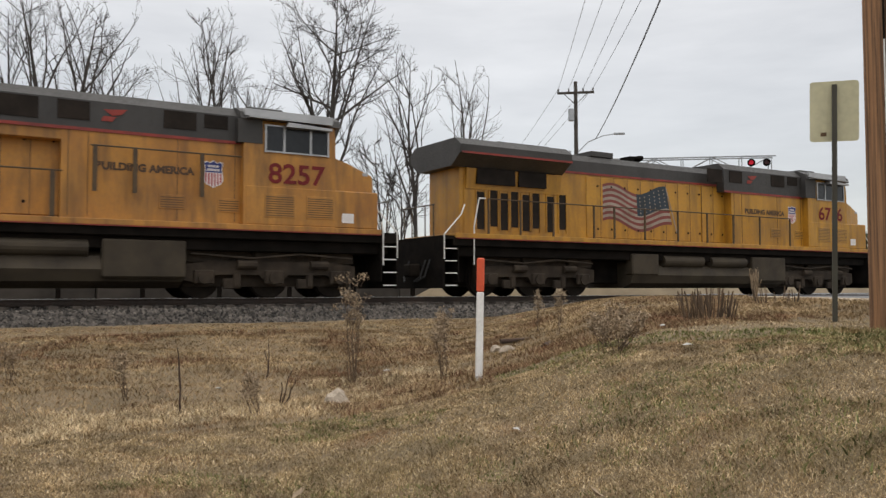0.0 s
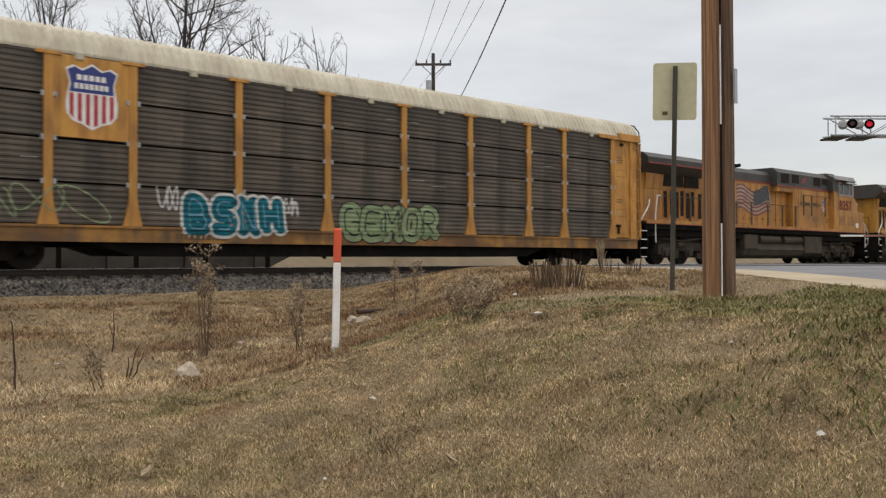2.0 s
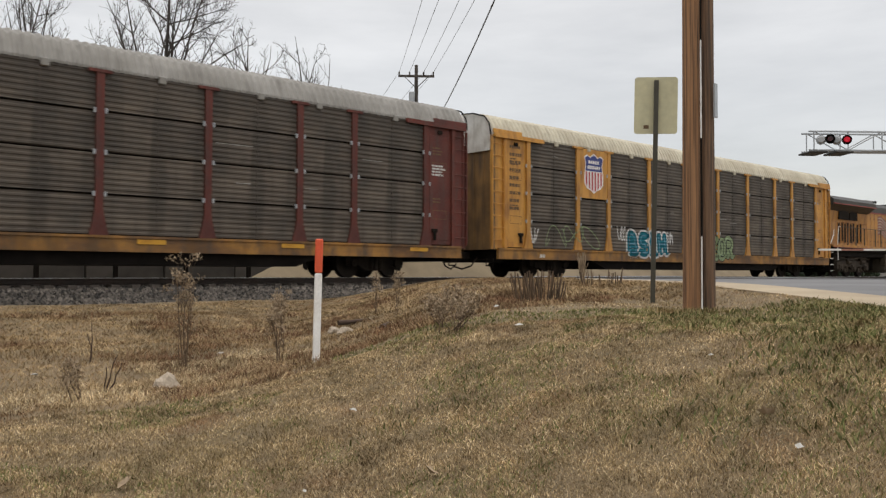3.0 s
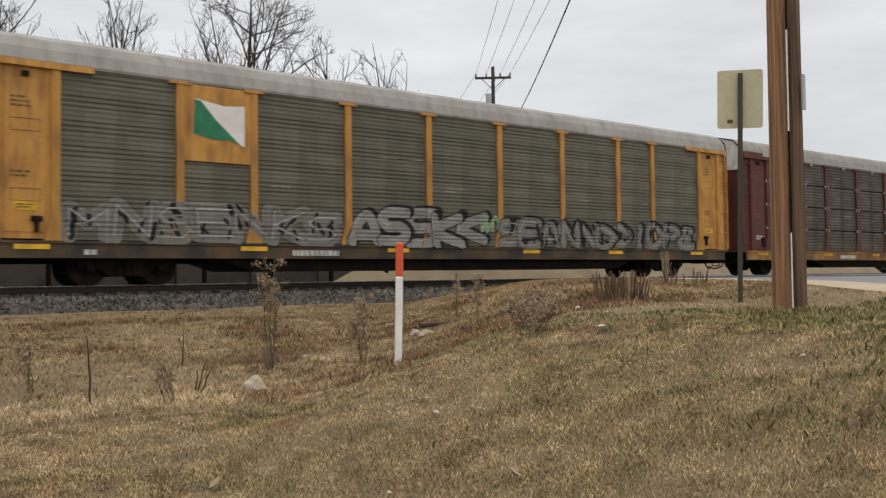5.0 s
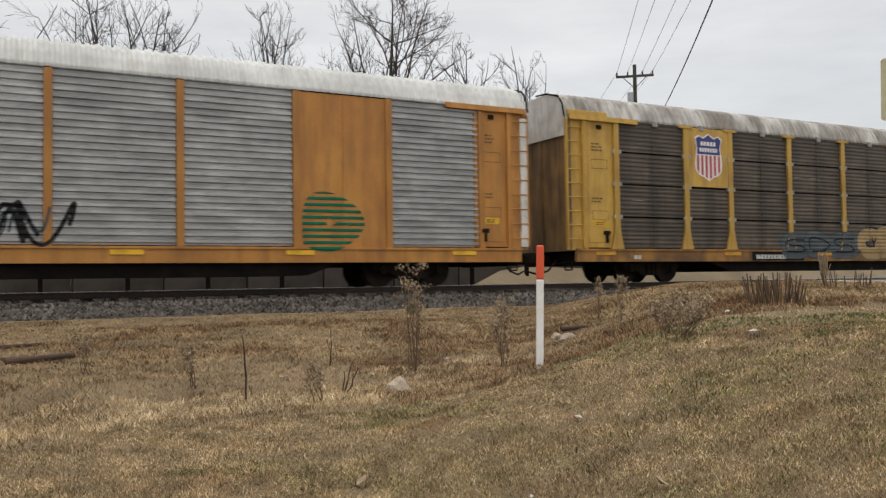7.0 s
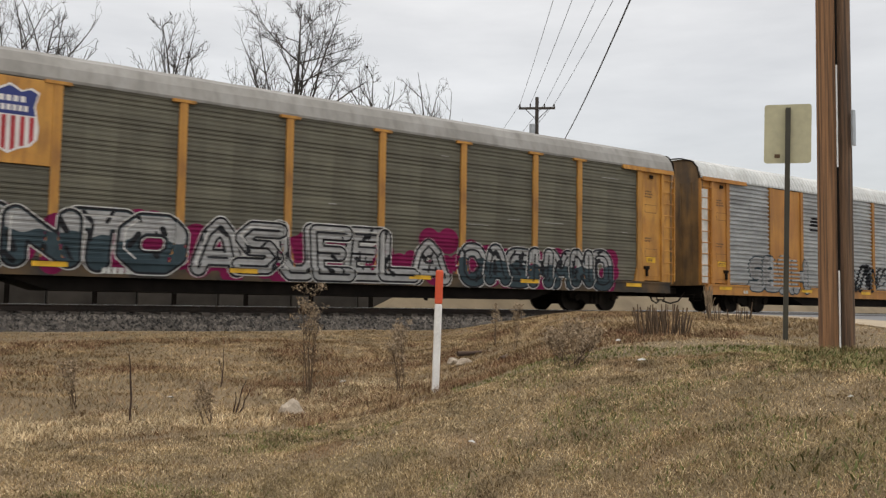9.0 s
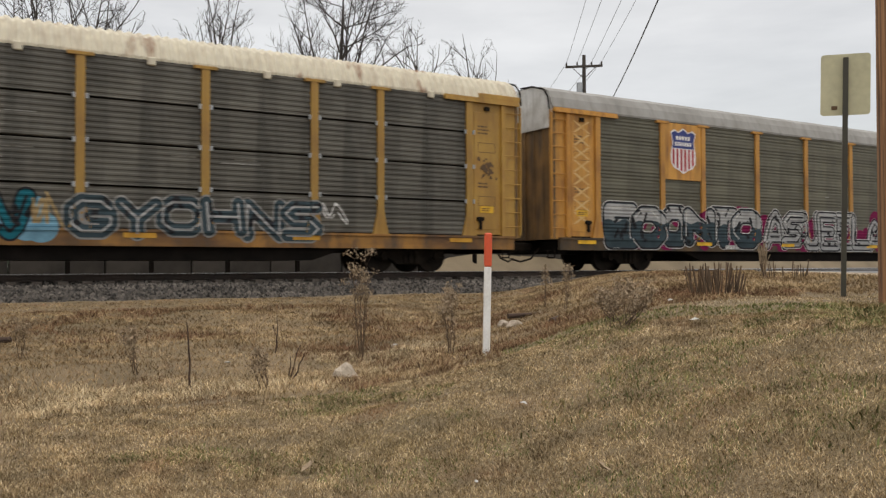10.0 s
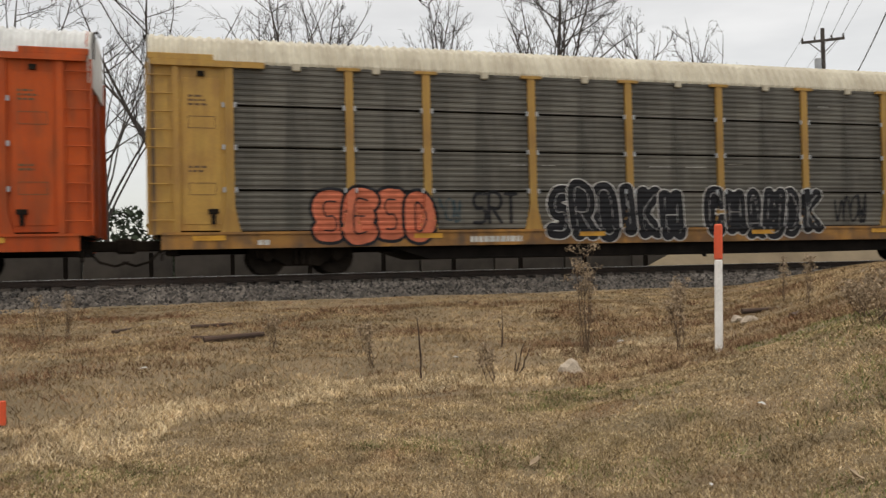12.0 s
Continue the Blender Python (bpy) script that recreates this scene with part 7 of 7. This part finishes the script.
def reeds(x, y, height, seed, count, wide, deep, thick):
    """Cut dead reeds: straight, nearly upright stems in a loose row across the slope."""
    rng = random.Random(seed)
    bm = bmesh.new()
    across = Vector((y, -x, 0)).normalized()
    for _ in range(count):
        u = rng.uniform(-1, 1)
        p = across * (u * wide) + Vector((x, y, 0)).normalized() * rng.uniform(-deep, deep)
        p.z = -0.05
        h = height * rng.uniform(0.55, 1.0)
        q = p + across * (u * 0.07 + rng.uniform(-0.04, 0.04)) + Vector((0, rng.uniform(-0.03, 0.03), h))
        m = p.lerp(q, 0.5) + across * rng.uniform(-0.012, 0.012)
        chain(bm, [p, m, q], thick * rng.uniform(0.7, 1.2), 4)
    w = thing("reed_clump", "clump of upright cut dead reeds", "dead weed", pose(x, y, rough_height(x, y)))
    tagged(part("stalk", bm, M_WEED, w), kind="stuff")


reeds(8.85, 7.7, 0.5, 17, 60, 0.3, 0.12, 0.009)
reeds(13.3, 10.0, 0.42, 18, 24, 0.42, 0.15, 0.008)
weed("dry_tuft", "tan upright tuft of dry grass", 15.4, 12.1, 0.72, 19, 60, 0.12, False, M_SEED, 0.012)


def log(x, y, length, turn_, label, r=0.05):
    bm = rod(bmesh.new(), (-length / 2, 0, 0), (length / 2, 0, 0.03), r, r * 0.8, 9)
    for v in bm.verts:
        v.co += Vector((0, noise.noise(v.co * 3) * 0.03, noise.noise(v.co * 4) * 0.02))
    ob = part("log", bm, M_WOOD, None)
    ob.matrix_basis = pose(x, y, rough_height(x, y) + r * 0.7, 0, 0, turn_)
    tagged(ob, label, "log", group="rotten wood in the grass")


log(0.53, 13.37, 0.95, 20, "rotten dark board lying in dead grass")
log(0.15, 13.6, 0.6, -35, "rotten dark branch lying in dead grass", 0.035)
log(0.23, 14.97, 0.7, 10, "rotten dark branch lying in dead grass", 0.035)
log(-1.2, 15.2, 0.6, 60, "rotten dark branch lying in dead grass", 0.03)
log(7.2, 9.0, 0.5, 40, "rotten dark branch lying in dead grass", 0.04)
log(8.3, 11.2, 0.55, -10, "rotten dark branch lying in dead grass", 0.04)
for i, (x, y, s) in enumerate(((6.35, 5.78, 0.07), (4.67, 2.15, 0.05), (3.96, 5.34, 0.05), (7.6, 7.3, 0.05), (5.6, 10.6, 0.06), (3.1, 10.2, 0.06), (2.9, 4.4, 0.03), (5.9, 3.4, 0.03), (9.8, 9.0, 0.06), (-0.6, 10.5, 0.06))):
    bm = bmesh.new()
    rng = random.Random(i)
    vs = [bm.verts.new((s * rng.uniform(0.6, 1.2) * math.cos(a), s * 0.6 * rng.uniform(0.6, 1.2) * math.sin(a), s * rng.uniform(0, 0.5))) for a in (0, 1.2, 2.4, 3.7, 5.0)]
    top = bm.verts.new((0, 0, s * 0.55))
    for a, b in zip(vs, vs[1:] + vs[:1]):
        bm.faces.new((a, b, top))
    ob = part("litter", bm, M_LITTER, None)
    ob.matrix_basis = pose(x, y, rough_height(x, y) + 0.035, 0, 0, 40 * i)
    tagged(ob, "crumpled scrap of white litter in the grass", "litter", group="scraps of litter")
for i, (x, y) in enumerate(((3.49, 3.92), (5.0, 2.5), (1.3, 4.6), (2.2, 5.4))):
    bm = bmesh.new()
    pts = [(0, -0.05), (0.03, -0.03), (0.06, 0.0), (0.03, 0.02), (0.035, 0.06), (0, 0.045), (-0.035, 0.06), (-0.03, 0.02), (-0.06, 0.0), (-0.03, -0.03)]
    c = bm.verts.new((0, 0, 0.0))
    vs = [bm.verts.new((a, b, 0.012 + 0.25 * (a * a + b * b) ** 0.5)) for a, b in pts]
    for a, b in zip(vs, vs[1:] + vs[:1]):
        bm.faces.new((a, b, c))
    ob = part("fallen_leaf", bm, M_SEED, None)
    ob.matrix_basis = pose(x, y, rough_height(x, y) + 0.05, 20, 30, 70 * i)
    tagged(ob, "curled tan fallen leaf on the lawn", "leaf", group="fallen leaves")
x, y = -1.61, 7.99
flag_post = thing("survey_stake", "short orange survey stake in the grass", "survey stake", pose(x, y, rough_height(x, y) - 0.05))
part("shaft", boxes((-0.02, 0.02, -0.01, 0.01, 0, 0.2)), M_WOOD, flag_post)
part("ribbon", boxes((-0.03, 0.03, -0.015, 0.015, 0.09, 0.3), bevel=0.006), M_MARK_RED, flag_post, "orange top")


# ---- what moves ----
TRAIN = [(0.0, -11.04), (0.5, -1.08), (1.0, 9.15), (1.5, 19.23), (2.0, 29.32), (2.5, 39.52), (2.7, 43.55), (3.5, 59.7), (4.3, 75.9), (4.5, 79.93),
         (5.0, 89.15), (5.5, 100.1), (6.0, 109.7), (6.5, 120.48), (6.7, 124.58), (7.5, 141.2), (8.3, 157.7), (8.5, 161.7), (9.0, 171.13), (9.5, 181.58),
         (10.0, 191.06), (10.5, 201.81), (11.0, 211.44), (11.5, 222.31), (12.0, 231.55)]


def motions():
    for ob, offset in MOVERS:
        walk(ob, [(t, pose(offset + s, TRACK_Y, 0)) for t, s in TRAIN])
    times = [i / 30 for i in range(361)]
    way = [20.2 * t for t in times]
    for wheel, radius, (x, y, z) in WHEELS:
        walk(wheel, [(t, pose(x, y, z, 0, math.degrees(s / radius) % 360, 0)) for t, s in zip(times, way)])


motions()
